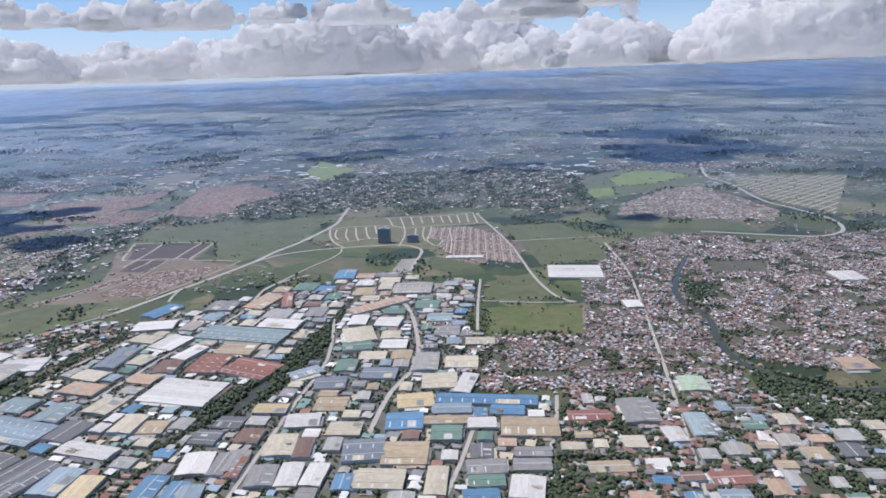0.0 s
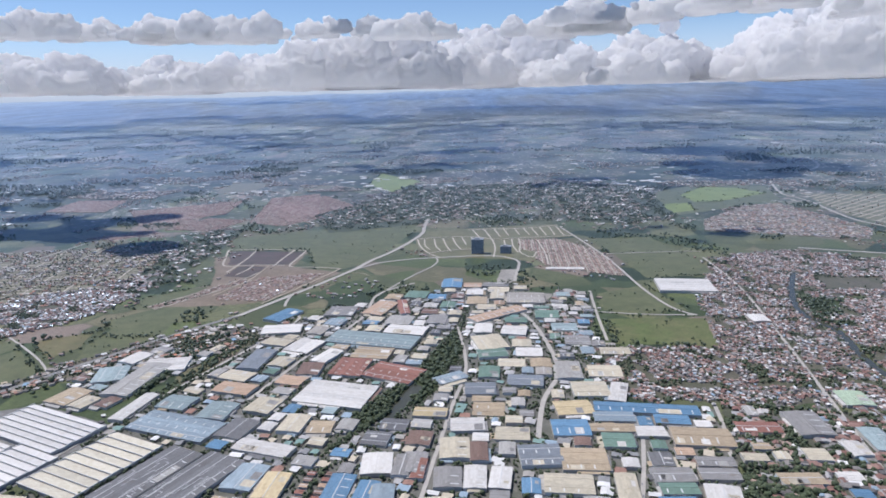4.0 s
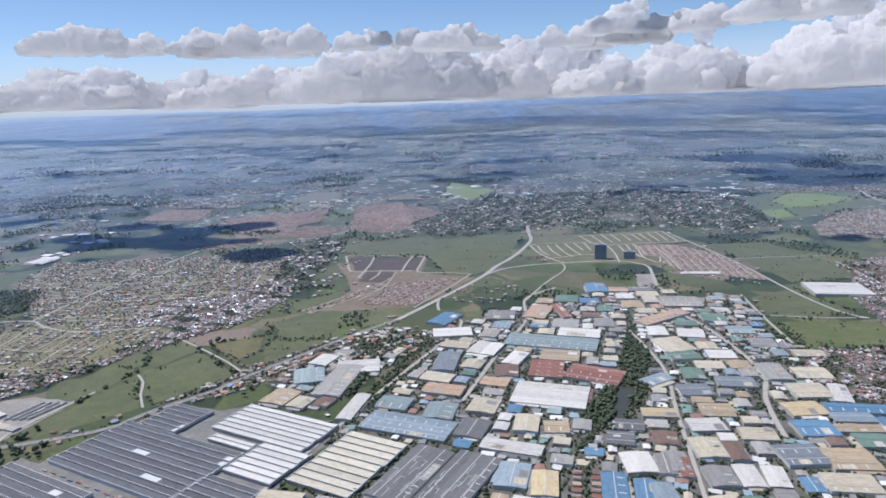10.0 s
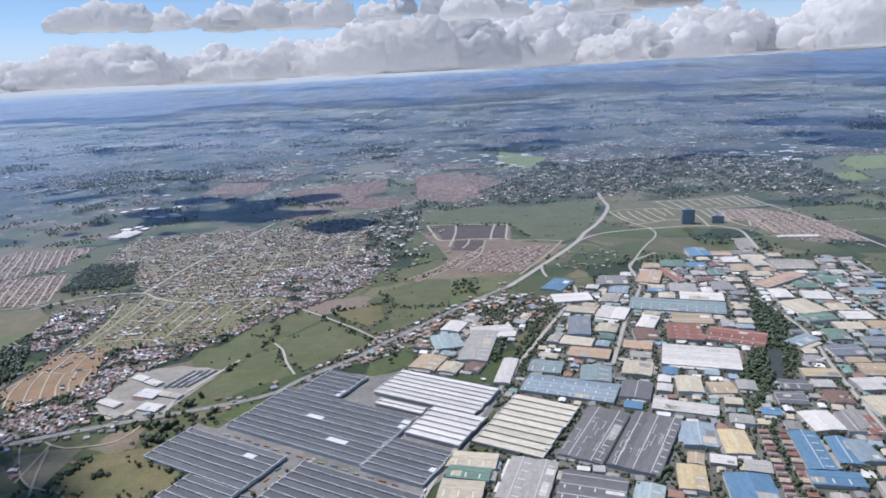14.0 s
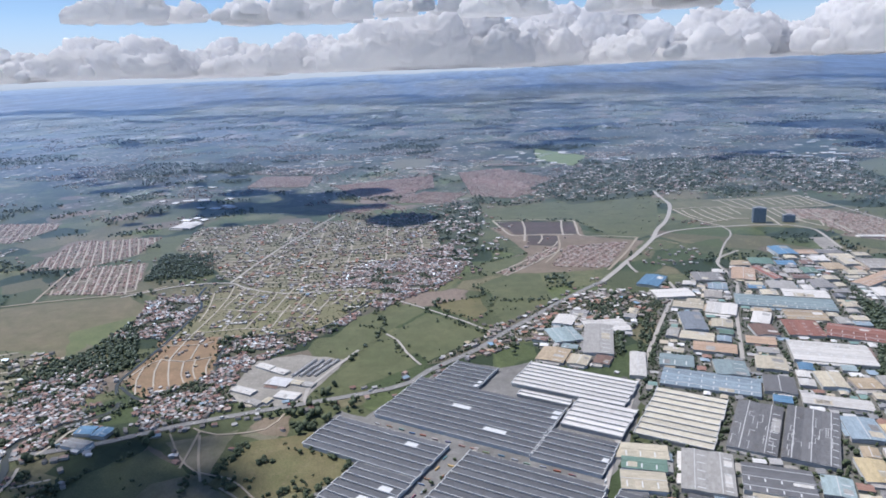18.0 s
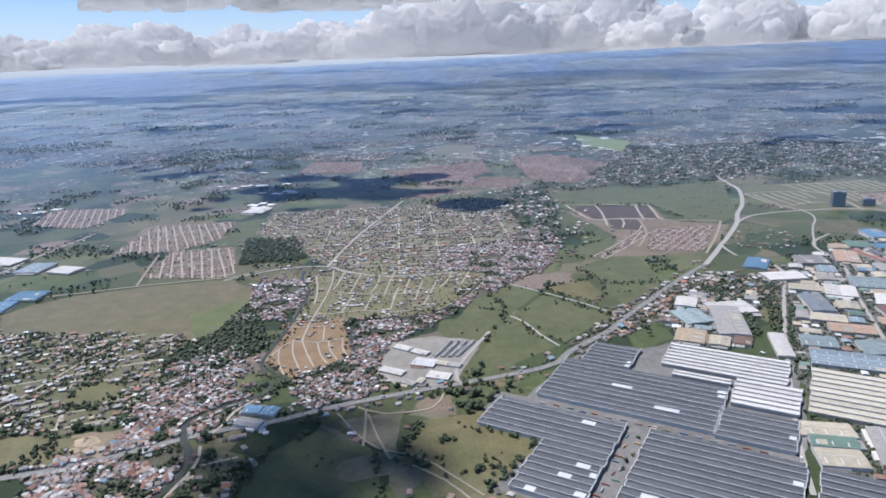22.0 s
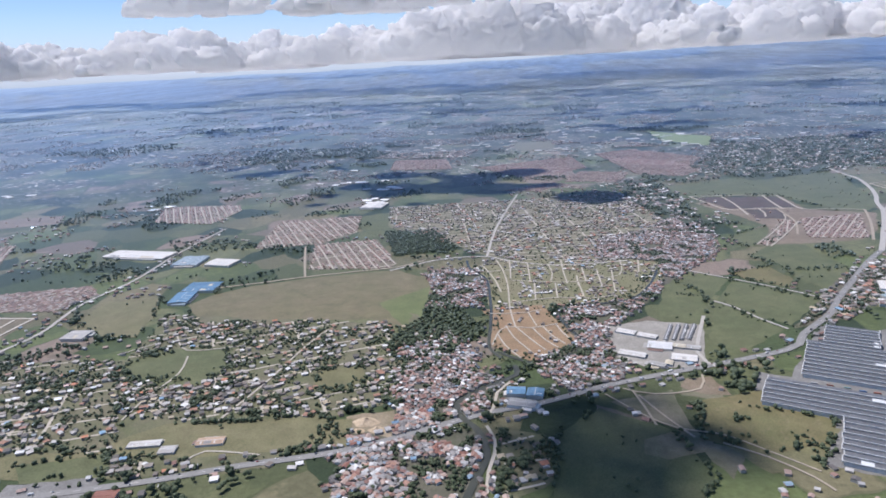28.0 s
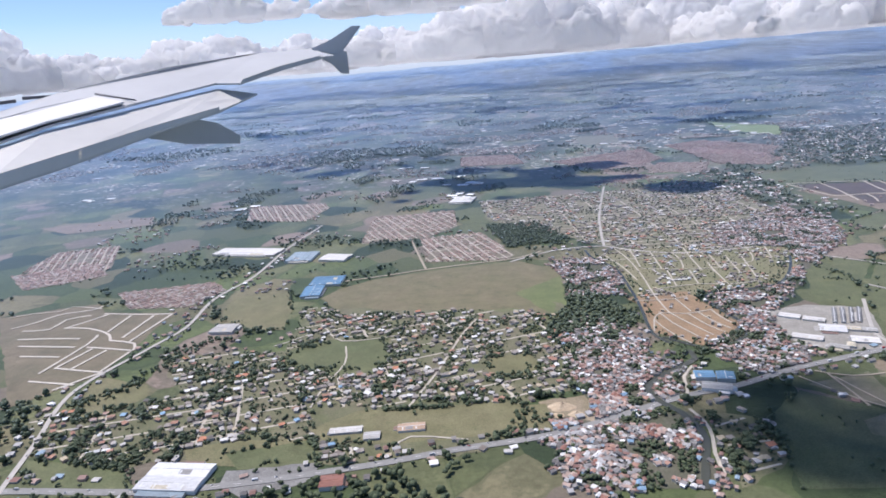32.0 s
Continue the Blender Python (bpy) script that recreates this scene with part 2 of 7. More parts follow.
def mat_plain(name, c, rough=0.6, metallic=0.0, scale=2.0, haze_gloss=HAZE_GLOSS):
    n = Nodes(name)
    col = n.mix(n.noise(scale, 5, 0.7), tuple(v * 0.8 for v in c), tuple(min(1, v * 1.1) for v in c))
    return n.done(col, rough, metallic=metallic, haze_gloss=haze_gloss)


def mat_cloud():
    n = Nodes("cloud_vapour")
    d = n.add("ShaderNodeBsdfDiffuse", Color=(0.93, 0.93, 0.93, 1))
    t = n.add("ShaderNodeBsdfTranslucent", Color=(0.93, 0.93, 0.94, 1))
    m = n.add("ShaderNodeMixShader", Fac=0.68)
    n.t.links.new(d.outputs[0], m.inputs[1])
    n.t.links.new(t.outputs[0], m.inputs[2])
    out = n.add("ShaderNodeOutputMaterial")
    n.t.links.new(m.outputs[0], out.inputs["Surface"])
    return n.mat


GROUND = mat_ground()
FIELD = {
    "green": mat_field("pasture", (0.10, 0.115, 0.056), (0.13, 0.138, 0.07), (0.075, 0.088, 0.044)),
    "bright": mat_field("rice_field", (0.17, 0.215, 0.06), (0.2, 0.24, 0.075), (0.12, 0.16, 0.05)),
    "grass": mat_field("rough_grass", (0.10, 0.13, 0.045), (0.15, 0.15, 0.07), (0.045, 0.065, 0.025)),
    "olive": mat_field("dry_pasture", (0.15, 0.145, 0.075), (0.185, 0.168, 0.095), (0.105, 0.115, 0.055)),
    "tan_grass": mat_field("stubble", (0.17, 0.145, 0.075), (0.13, 0.13, 0.06), (0.21, 0.17, 0.11)),
    # Green set darker than the pasture, cloud shade put into its colour.
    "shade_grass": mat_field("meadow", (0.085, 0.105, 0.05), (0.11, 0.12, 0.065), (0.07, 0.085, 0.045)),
    "soil": mat_field("bare_soil", (0.20, 0.18, 0.13), (0.14, 0.14, 0.085), (0.11, 0.115, 0.06), 0.5),
    "sand": mat_field("quarry_sand", (0.30, 0.24, 0.17), (0.17, 0.15, 0.09), (0.40, 0.33, 0.25)),
    "red_soil": mat_field("red_earth", (0.19, 0.15, 0.105), (0.23, 0.185, 0.14), (0.12, 0.12, 0.065)),
    "brown_lots": mat_field("graded_earth", (0.29, 0.195, 0.12), (0.25, 0.175, 0.105), (0.17, 0.15, 0.08)),
    "dark_lots": mat_field("turned_dark_earth", (0.105, 0.075, 0.068), (0.085, 0.075, 0.055), (0.15, 0.11, 0.09)),
    "new_rows": mat_field("new_estate_ground", (0.22, 0.175, 0.14), (0.16, 0.14, 0.1), (0.28, 0.235, 0.195)),
    "grey_rows": mat_field("estate_plots", (0.19, 0.165, 0.135), (0.14, 0.135, 0.095), (0.25, 0.22, 0.19)),
    "red_rows": mat_field("lane_estate_ground", (0.2, 0.16, 0.125), (0.15, 0.14, 0.09), (0.25, 0.205, 0.17)),
    "lots_brown": mat_field("brown_lots_ground", (0.18, 0.15, 0.1), (0.14, 0.125, 0.08), (0.215, 0.175, 0.125)),
    "pale_yard": mat_field("pale_concrete_yard", (0.33, 0.31, 0.275), (0.26, 0.245, 0.215), (0.4, 0.38, 0.34)),
    "lots_green": mat_field("grassy_lots", (0.135, 0.14, 0.075), (0.17, 0.158, 0.09), (0.2, 0.18, 0.115)),
    "estate_rows": mat_field("brown_estate_ground", (0.185, 0.15, 0.12), (0.14, 0.13, 0.09), (0.23, 0.19, 0.155)),
    "dry_field": mat_field("dry_meadow", (0.145, 0.135, 0.074), (0.18, 0.155, 0.095), (0.08, 0.09, 0.045), 0.3),
    "dry_green": mat_field("fresh_meadow", (0.125, 0.15, 0.062), (0.15, 0.165, 0.075), (0.10, 0.125, 0.055), 0.2),
    "lots": mat_field("empty_lots", (0.165, 0.155, 0.09), (0.13, 0.135, 0.07), (0.21, 0.185, 0.12)),
    "lots_houses": mat_field("village_lots", (0.21, 0.19, 0.115), (0.165, 0.165, 0.085), (0.25, 0.215, 0.145)),
    "village": mat_field("village_ground", (0.21, 0.185, 0.125), (0.15, 0.15, 0.085), (0.25, 0.22, 0.165), 0.16),
    "row_houses": mat_field("estate_ground", (0.20, 0.175, 0.14), (0.13, 0.13, 0.08), (0.27, 0.235, 0.20)),
    "works_town": mat_field("workshop_yards", (0.10, 0.098, 0.08), (0.07, 0.08, 0.048), (0.17, 0.155, 0.135)),
    "white_town": mat_field("town_gardens", (0.05, 0.066, 0.038), (0.08, 0.092, 0.054), (0.13, 0.125, 0.1)),
    "dense": mat_field("town_ground", (0.12, 0.11, 0.085), (0.09, 0.095, 0.06), (0.18, 0.165, 0.14)),
    "mixed": mat_field("garden_ground", (0.115, 0.125, 0.062), (0.165, 0.15, 0.10), (0.085, 0.10, 0.05)),
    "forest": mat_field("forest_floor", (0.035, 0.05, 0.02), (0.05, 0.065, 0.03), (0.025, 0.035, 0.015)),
    "industry": mat_field("factory_yards", (0.17, 0.165, 0.15), (0.11, 0.112, 0.088), (0.26, 0.25, 0.235)),
    "yard": mat_field("factory_concrete", (0.24, 0.235, 0.225), (0.17, 0.165, 0.155), (0.31, 0.30, 0.29)),
    "pond": mat_field("pond_bank", (0.05, 0.065, 0.05), (0.06, 0.075, 0.055), (0.04, 0.055, 0.04)),
    "housing_strip": mat_field("roadside_ground", (0.15, 0.13, 0.10), (0.10, 0.105, 0.06), (0.2, 0.18, 0.15)),
}
ROAD = {
    "asphalt": mat_road("worn_asphalt", (0.24, 0.235, 0.225)),
    "concrete": mat_road("pale_concrete", (0.42, 0.395, 0.36)),
    "pale_dirt": mat_road("pale_dirt", (0.36, 0.31, 0.24)),
    "pale_lane": mat_road("new_lane_concrete", (0.52, 0.475, 0.41)),
    "lane": mat_road("lane_concrete", (0.44, 0.40, 0.335)),
}


def mat_water():
    n = Nodes("muddy_water")
    p = n.add("ShaderNodeBsdfPrincipled", Roughness=0.12)
    n.put(p, "Base Color", n.mix(n.noise(0.2), (0.045, 0.05, 0.038), (0.075, 0.075, 0.055)))
    b = n.add("ShaderNodeBump", Strength=0.15, Distance=0.05, Height=n.noise(2.5))
    n.t.links.new(b.outputs[0], p.inputs["Normal"])
    out = n.add("ShaderNodeOutputMaterial")
    n.t.links.new(p.outputs[0], out.inputs["Surface"])
    return n.mat


ROAD["water"] = mat_water()
ROOF = {k: mat_roof(k + "_sheet_roof", c) for k, c in {
    "white": (0.68, 0.655, 0.615), "pale_grey": (0.43, 0.415, 0.39), "grey": (0.30, 0.29, 0.28), "dark_grey": (0.18, 0.18, 0.185),
    "cream": (0.58, 0.52, 0.40), "yellow": (0.60, 0.49, 0.30), "tan": (0.45, 0.36, 0.25), "peach": (0.53, 0.38, 0.27),
    "red": (0.31, 0.15, 0.115), "brown": (0.24, 0.16, 0.13), "blue": (0.14, 0.265, 0.40), "light_blue": (0.30, 0.37, 0.42),
    "slate_blue": (0.23, 0.255, 0.285), "teal": (0.27, 0.335, 0.345), "pale_teal": (0.34, 0.42, 0.43), "green": (0.17, 0.26, 0.21),
    "pale_green": (0.42, 0.52, 0.38), "olive": (0.30, 0.30, 0.20), "concrete": (0.43, 0.40, 0.36), "white_rib": (0.66, 0.66, 0.66),
    "grey_saw": (0.15, 0.155, 0.165), "white_saw": (0.74, 0.715, 0.68), "cream_saw": (0.68, 0.63, 0.51)}.items()}
GUTTER = mat_plain("galvanised_gutter", (0.58, 0.58, 0.57), 0.5)
SKYLIGHT = mat_plain("milky_skylight", (0.66, 0.67, 0.66), 0.35)
WALL = mat_object("rendered_wall", [(0, (0.5, 0.48, 0.44)), (0.3, (0.6, 0.6, 0.58)), (0.6, (0.45, 0.44, 0.43)), (0.8, (0.52, 0.46, 0.4))], 0.85)
WALLS = mat_scatter("small_house_wall", [(0, (0.36, 0.34, 0.3)), (0.3, (0.46, 0.44, 0.4)), (0.6, (0.26, 0.24, 0.22)), (0.8, (0.4, 0.3, 0.23))])
TOWN_ROOFS = mat_scatter("town_roofs", [(0, (0.27, 0.17, 0.14)), (0.15, (0.36, 0.26, 0.22)), (0.28, (0.22, 0.205, 0.195)), (0.42, (0.36, 0.35, 0.345)), (0.55, (0.21, 0.12, 0.1)), (0.70, (0.46, 0.44, 0.42)), (0.77, (0.13, 0.12, 0.115)), (0.90, (0.25, 0.33, 0.40)), (0.93, (0.68, 0.67, 0.65))])
VILLAGE_ROOFS = mat_scatter("village_roofs", [(0, (0.27, 0.24, 0.215)), (0.2, (0.38, 0.355, 0.33)), (0.36, (0.17, 0.145, 0.125)), (0.52, (0.45, 0.43, 0.41)), (0.64, (0.31, 0.175, 0.125)), (0.74, (0.12, 0.11, 0.10)), (0.83, (0.62, 0.61, 0.59)), (0.91, (0.42, 0.35, 0.25)), (0.96, (0.45, 0.20, 0.12)), (0.985, (0.22, 0.34, 0.46))])
ROW_ROOFS = mat_scatter("terrace_roofs", [(0, (0.29, 0.195, 0.16)), (0.3, (0.35, 0.26, 0.225)), (0.55, (0.22, 0.155, 0.135)), (0.8, (0.43, 0.38, 0.345))])
FAR_ROOFS = mat_scatter("far_town_roofs", [(0, (0.36, 0.28, 0.25)), (0.22, (0.24, 0.22, 0.21)), (0.38, (0.5, 0.48, 0.47)), (0.55, (0.24, 0.14, 0.11)), (0.66, (0.78, 0.77, 0.76)), (0.85, (0.16, 0.15, 0.145))])
HOUSE_ROOF = mat_object("house_roof", [(0, (0.34, 0.205, 0.155)), (0.16, (0.40, 0.30, 0.25)), (0.34, (0.26, 0.245, 0.235)), (0.52, (0.38, 0.37, 0.36)), (0.66, (0.25, 0.125, 0.095)), (0.76, (0.19, 0.18, 0.17)), (0.87, (0.56, 0.55, 0.53)), (0.95, (0.2, 0.3, 0.4))])
LEAF = mat_leaf("tree_leaves", (0.046, 0.064, 0.035), (0.098, 0.12, 0.062))
BARK = mat_plain("bark", (0.12, 0.09, 0.06), 0.9)
CLOUD = mat_cloud()


# ---- mesh helpers ----
class Shape:
    """Collects faces of one mesh; slot picks the material."""
    def __init__(self):
        self.v, self.f, self.s = [], [], []

    def poly(self, pts, slot=0):
        k = len(self.v)
        self.v += [tuple(p) for p in pts]
        self.f.append(tuple(range(k, k + len(pts))))
        self.s.append(slot)

    def solid(self, base, z0, z1, slot=0, bottom=False):
        n, k = len(base), len(self.v)
        self.v += [(x, y, z0) for x, y in base] + [(x, y, z1) for x, y in base]
        for i in range(n):
            j = (i + 1) % n
            self.f.append((k + i, k + j, k + n + j, k + n + i))
        self.f.append(tuple(k + n + i for i in range(n)))
        self.s += [slot] * (n + 1)
        if bottom:
            self.f.append(tuple(k + i for i in reversed(range(n))))
            self.s.append(slot)

    def box(self, x0, x1, y0, y1, z0, z1, slot=0):
        self.solid([(x0, y0), (x1, y0), (x1, y1), (x0, y1)], z0, z1, slot, True)

    def gable(self, x0, x1, y0, y1, z0, rise, over=0.06, slot=0, thick=0.03):
        """A gable roof with its ridge along x and a little thickness."""
        x0, x1, y0, y1, m = x0 - over, x1 + over, y0 - over, y1 + over, (y0 + y1) / 2
        k = len(self.v)
        for dz in (0, thick):
            self.v += [(x0, y0, z0 + dz), (x1, y0, z0 + dz), (x1, m, z0 + rise + dz), (x0, m, z0 + rise + dz), (x1, y1, z0 + dz), (x0, y1, z0 + dz)]
        for q in ((6, 7, 8, 9), (9, 8, 10, 11), (0, 3, 2, 1), (3, 5, 4, 2), (0, 1, 7, 6), (4, 5, 11, 10), (1, 2, 8, 7), (2, 4, 10, 8), (3, 0, 6, 9), (5, 3, 9, 11)):
            self.f.append(tuple(k + i for i in q))
            self.s.append(slot)

    def mesh(self, name, *mats, smooth=False):
        me = bpy.data.meshes.new(name)
        me.from_pydata(self.v, [], self.f)
        for m in mats:
            me.materials.append(m)
        if len(mats) > 1:
            me.polygons.foreach_set("material_index", self.s)
        if smooth:
            me.polygons.foreach_set("use_smooth", [True] * len(self.f))
        me.update()
        return me


def part(name, data, parent, label=""):
    ob = new(name, data)
    ob.parent = parent
    return tagged(ob, label)


def thing(name, x, y, z, rot, label, category, group="", kind=""):
    ob = new(name)
    ob.empty_display_size = 0.2
    ob.matrix_world = pose(x, y, z, 0, 0, rot)
    return tagged(ob, label, category, group, kind)


# which half-metre cells of the plan are taken: 1 road or water, 2 building, 3 open field
X0, Y0, CELL = -450.0, 50.0, 0.5
taken = np.zeros((900, 1520), np.uint8)


def inside(P, xs, ys):
    hit = np.zeros(np.shape(xs), bool)
    for (ax, ay), (bx, by) in zip(P, P[1:] + P[:1]):
        if ay != by:
            hit ^= ((ay > ys) != (by > ys)) & (xs < (bx - ax) * (ys - ay) / (by - ay) + ax)
    return hit


def mark(P, value, over=True):
    i0, i1 = (int((f(p[0] for p in P) - X0) / CELL) for f in (min, max))
    j0, j1 = (int((f(p[1] for p in P) - Y0) / CELL) for f in (min, max))
    i0, j0, i1, j1 = max(i0, 0), max(j0, 0), min(i1 + 1, 1519), min(j1 + 1, 899)
    if i1 <= i0 or j1 <= j0:
        return
    xs, ys = np.meshgrid(X0 + CELL * (np.arange(i0, i1) + 0.5), Y0 + CELL * (np.arange(j0, j1) + 0.5))
    hit = inside(P, xs, ys)
    block = taken[j0:j1, i0:i1]
    block[hit & (over | (block == 0))] = value


def cell(x, y):
    i, j = ((np.asarray(x) - X0) / CELL).astype(int), ((np.asarray(y) - Y0) / CELL).astype(int)
    ok = (i >= 0) & (j >= 0) & (i < 1520) & (j < 900)
    return np.where(ok, taken[np.clip(j, 0, 899), np.clip(i, 0, 1519)], 0)


def rect(x, y, w, d, rot, grow=0.0):
    c, s = math.cos(radians(rot)), math.sin(radians(rot))
    return [(x + c * u - s * v, y + s * u + c * v) for u, v in ((-w / 2 - grow, -d / 2 - grow), (w / 2 + grow, -d / 2 - grow), (w / 2 + grow, d / 2 + grow), (-w / 2 - grow, d / 2 + grow))]


def scatter(P, count):
    xs = rng.uniform(min(p[0] for p in P), max(p[0] for p in P), count * 3)
    ys = rng.uniform(min(p[1] for p in P), max(p[1] for p in P), count * 3)
    ok = inside(P, xs, ys)
    return xs[ok], ys[ok]


def surface_area(P):
    return abs(sum(a[0] * b[1] - b[0] * a[1] for a, b in zip(P, P[1:] + P[:1]))) / 2


# ---- ground: one sheet that reaches the hills on the horizon ----
def ground():
    sh, rings, seg = Shape(), [0] + [30 * 1.115 ** i for i in range(48)] + [4860], 240
    rings = [r for r in rings if r < 4800] + [4860]
    for r in rings:
        for k in range(seg):
            a = 2 * math.pi * k / seg
            x, y = -125 + r * math.cos(a), 40 + r * math.sin(a)
            z = 0.0
            if r > 1700:
                u = min(1, (r - 1700) / 2900)
                hills = 66 + 30 * math.exp(-((math.degrees(a) - 62) / 28) ** 2) + 13 * noise.noise((x / 420, y / 420, 3)) + 5 * noise.noise((x / 110, y / 110, 5))
                z = hills * u * u * (3 - 2 * u) * (0.9 + 0.1 * u)
            sh.v.append((x, y, z))
    for i in range(len(rings) - 1):
        for k in range(seg):
            q = (k + 1) % seg
            sh.f.append((i * seg + k, (i + 1) * seg + k, (i + 1) * seg + q, i * seg + q))
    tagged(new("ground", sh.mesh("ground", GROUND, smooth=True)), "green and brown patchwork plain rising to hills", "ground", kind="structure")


ground()
level = [0.02]
areas = {}
NAMES = {"dry_field": "field", "dry_green": "field", "green": "field", "bright": "field", "grass": "field", "olive": "field", "tan_grass": "field", "shade_grass": "field"}
LABELS = {"green": "green pasture with darker tufts", "bright": "bright green rice field", "grass": "rough grass plot with scattered shrubs", "olive": "dry olive pasture",
          "tan_grass": "brown stubble plot beside the lane", "shade_grass": "meadow beside the main road, darkened for cloud shade", "soil": "bare pale building ground with tracks", "sand": "open sand quarry among the trees",
          "red_soil": "red graded earth of a new estate", "brown_lots": "brown graded earth with curved lanes", "lots": "empty lots between new lanes", "lots_houses": "dry grass lots of a village",
          "village": "dusty village ground between houses", "row_houses": "ground of a terraced housing estate", "dense": "packed earth between crowded houses", "mixed": "gardens and yards between houses",
          "forest": "dark floor below dense trees", "industry": "concrete and dirt factory yards", "yard": "grey concrete yard between factory blocks", "pond": "dark still pond among trees", "housing_strip": "roadside yards between houses",
          "pale_yard": "pale concrete yard of a factory compound", "dry_field": "wide dry olive meadow beside the village", "dry_green": "fresh green end of the meadow", "lots_green": "grassy building lots between pale lanes", "estate_rows": "ground of a brown terraced estate", "red_rows": "ground of a terraced estate with wide lanes", "lots_brown": "brown building lots between bent lanes", "grey_rows": "ground of a wide terraced estate", "dark_lots": "dark turned earth of building lots", "new_rows": "ground of a new terraced estate", "works_town": "dark yards between workshops and houses", "white_town": "gardens between the houses of a town"}


def area(kind, *P):
    """A stretch of ground with a ragged edge."""
    P = list(P)
    level[0] += 0.0004
    edge = []
    for (ax, ay), (bx, by) in zip(P, P[1:] + P[:1]):
        n = max(1, int(math.hypot(bx - ax, by - ay) / 2.5))
        for i in range(n):
            j = 0.0 if i == 0 else (1.0 if kind in ("mixed", "dense", "forest", "village", "industry", "lots", "works_town", "white_town") else 0.4)
            edge.append((ax + (bx - ax) * i / n + rnd.uniform(-j, j), ay + (by - ay) * i / n + rnd.uniform(-j, j)))
    bm = bmesh.new()
    f = bm.faces.new([bm.verts.new((x, y, level[0])) for x, y in edge])
    f.normal_update()
    if f.normal.z < 0:
        f.normal_flip()
    bmesh.ops.triangulate(bm, faces=[f])
    me = bpy.data.meshes.new("plot")
    bm.to_mesh(me)
    bm.free()
    me.materials.append(ROAD["water"] if kind == "pond" else FIELD[kind])
    tagged(new(NAMES.get(kind, "ground_plot"), me), LABELS[kind], "field" if kind in NAMES else "ground", kind="structure")
    if kind in NAMES or kind in ("sand", "soil", "yard", "pale_yard", "pond"):
        mark(P, 3)
    if kind == "pond":
        mark(P, 2)
    if kind == "forest":
        mark(P, 4)
    areas.setdefault(kind, []).append(P)


def smooth_line(P, step=3.0):
    out = []
    for i in range(len(P) - 1):
        a, b, c, d = (Vector(P[max(0, min(len(P) - 1, i + k))]) for k in (-1, 0, 1, 2))
        n = max(2, int((c - b).length / step))
        for k in range(n):
            t = k / n
            out.append(0.5 * (2 * b + (c - a) * t + (2 * a - 5 * b + 4 * c - d) * t * t + (3 * b - a - 3 * c + d) * t ** 3))
    return out + [Vector(P[-1])]


def ribbon(sh, line, w, z, drop=0.0):
    left, right = [], []
    for i, p in enumerate(line):
        d = (line[min(i + 1, len(line) - 1)] - line[max(i - 1, 0)]).normalized()
        s = Vector((-d.y, d.x)) * w / 2
        left.append(p + s), right.append(p - s)
    k = len(sh.v)
    for a, b in zip(left, right):
        sh.v += [(*a, z), (*b, z), (*a, z - drop), (*b, z - drop)]
    for i in range(len(line) - 1):
        q = k + 4 * i
        sh.f += [(q + 1, q + 5, q + 4, q)]
        sh.s += [0]
        if drop:
            sh.f += [(q, q + 4, q + 6, q + 2), (q + 3, q + 7, q + 5, q + 1)]
            sh.s += [0, 0]
    return left, right


roads = []


def road(name, w, mat, *P):
    line = smooth_line(list(P))
    sh = Shape()
    level[0] += 0.0004
    wet = mat == "water"
    left, right = ribbon(sh, line, w, 0.085 + level[0], 0 if wet else 0.08)
    what = {"asphalt": "worn grey asphalt road with traffic", "concrete": "pale concrete road", "pale_dirt": "pale dirt road", "lane": "narrow pale village lane", "pale_lane": "new pale concrete lane between lots", "water": "muddy brown river between banks"}[mat]
    tagged(new("water" if wet else "road", sh.mesh(name, ROAD[mat])), what, "river" if wet else "road", kind="structure")
    for i in range(len(line) - 1):
        a, b, c, d = left[i], left[i + 1], right[i + 1], right[i]
        g = 0.3
        mark([tuple(a + (a - d).normalized() * g), tuple(b + (b - c).normalized() * g), tuple(c - (b - c).normalized() * g), tuple(d - (a - d).normalized() * g)], 1)
    roads.append((name, mat, w, line))
    if name == "highway":
        sh = Shape()
        for i in range(0, len(line) - 1):
            d = (line[i + 1] - line[i]).normalized()
            ribbon(sh, [line[i], line[i] + d * 1.2], 0.05, 0.093 + level[0])
        tagged(new("road_marking", sh.mesh("marking", mat_plain("road_paint", (0.7, 0.7, 0.66), 0.7))), "faded white broken centre line", "road marking", kind="structure")


def reserve(w, *P):
    """Keeps a strip free of buildings for its trees."""
    line = smooth_line(list(P))
    for a, b in zip(line, line[1:]):
        d = (b - a).normalized()
        s = Vector((-d.y, d.x)) * w / 2
        mark([tuple(a + s), tuple(b + s), tuple(b - s), tuple(a - s)], 4, False)


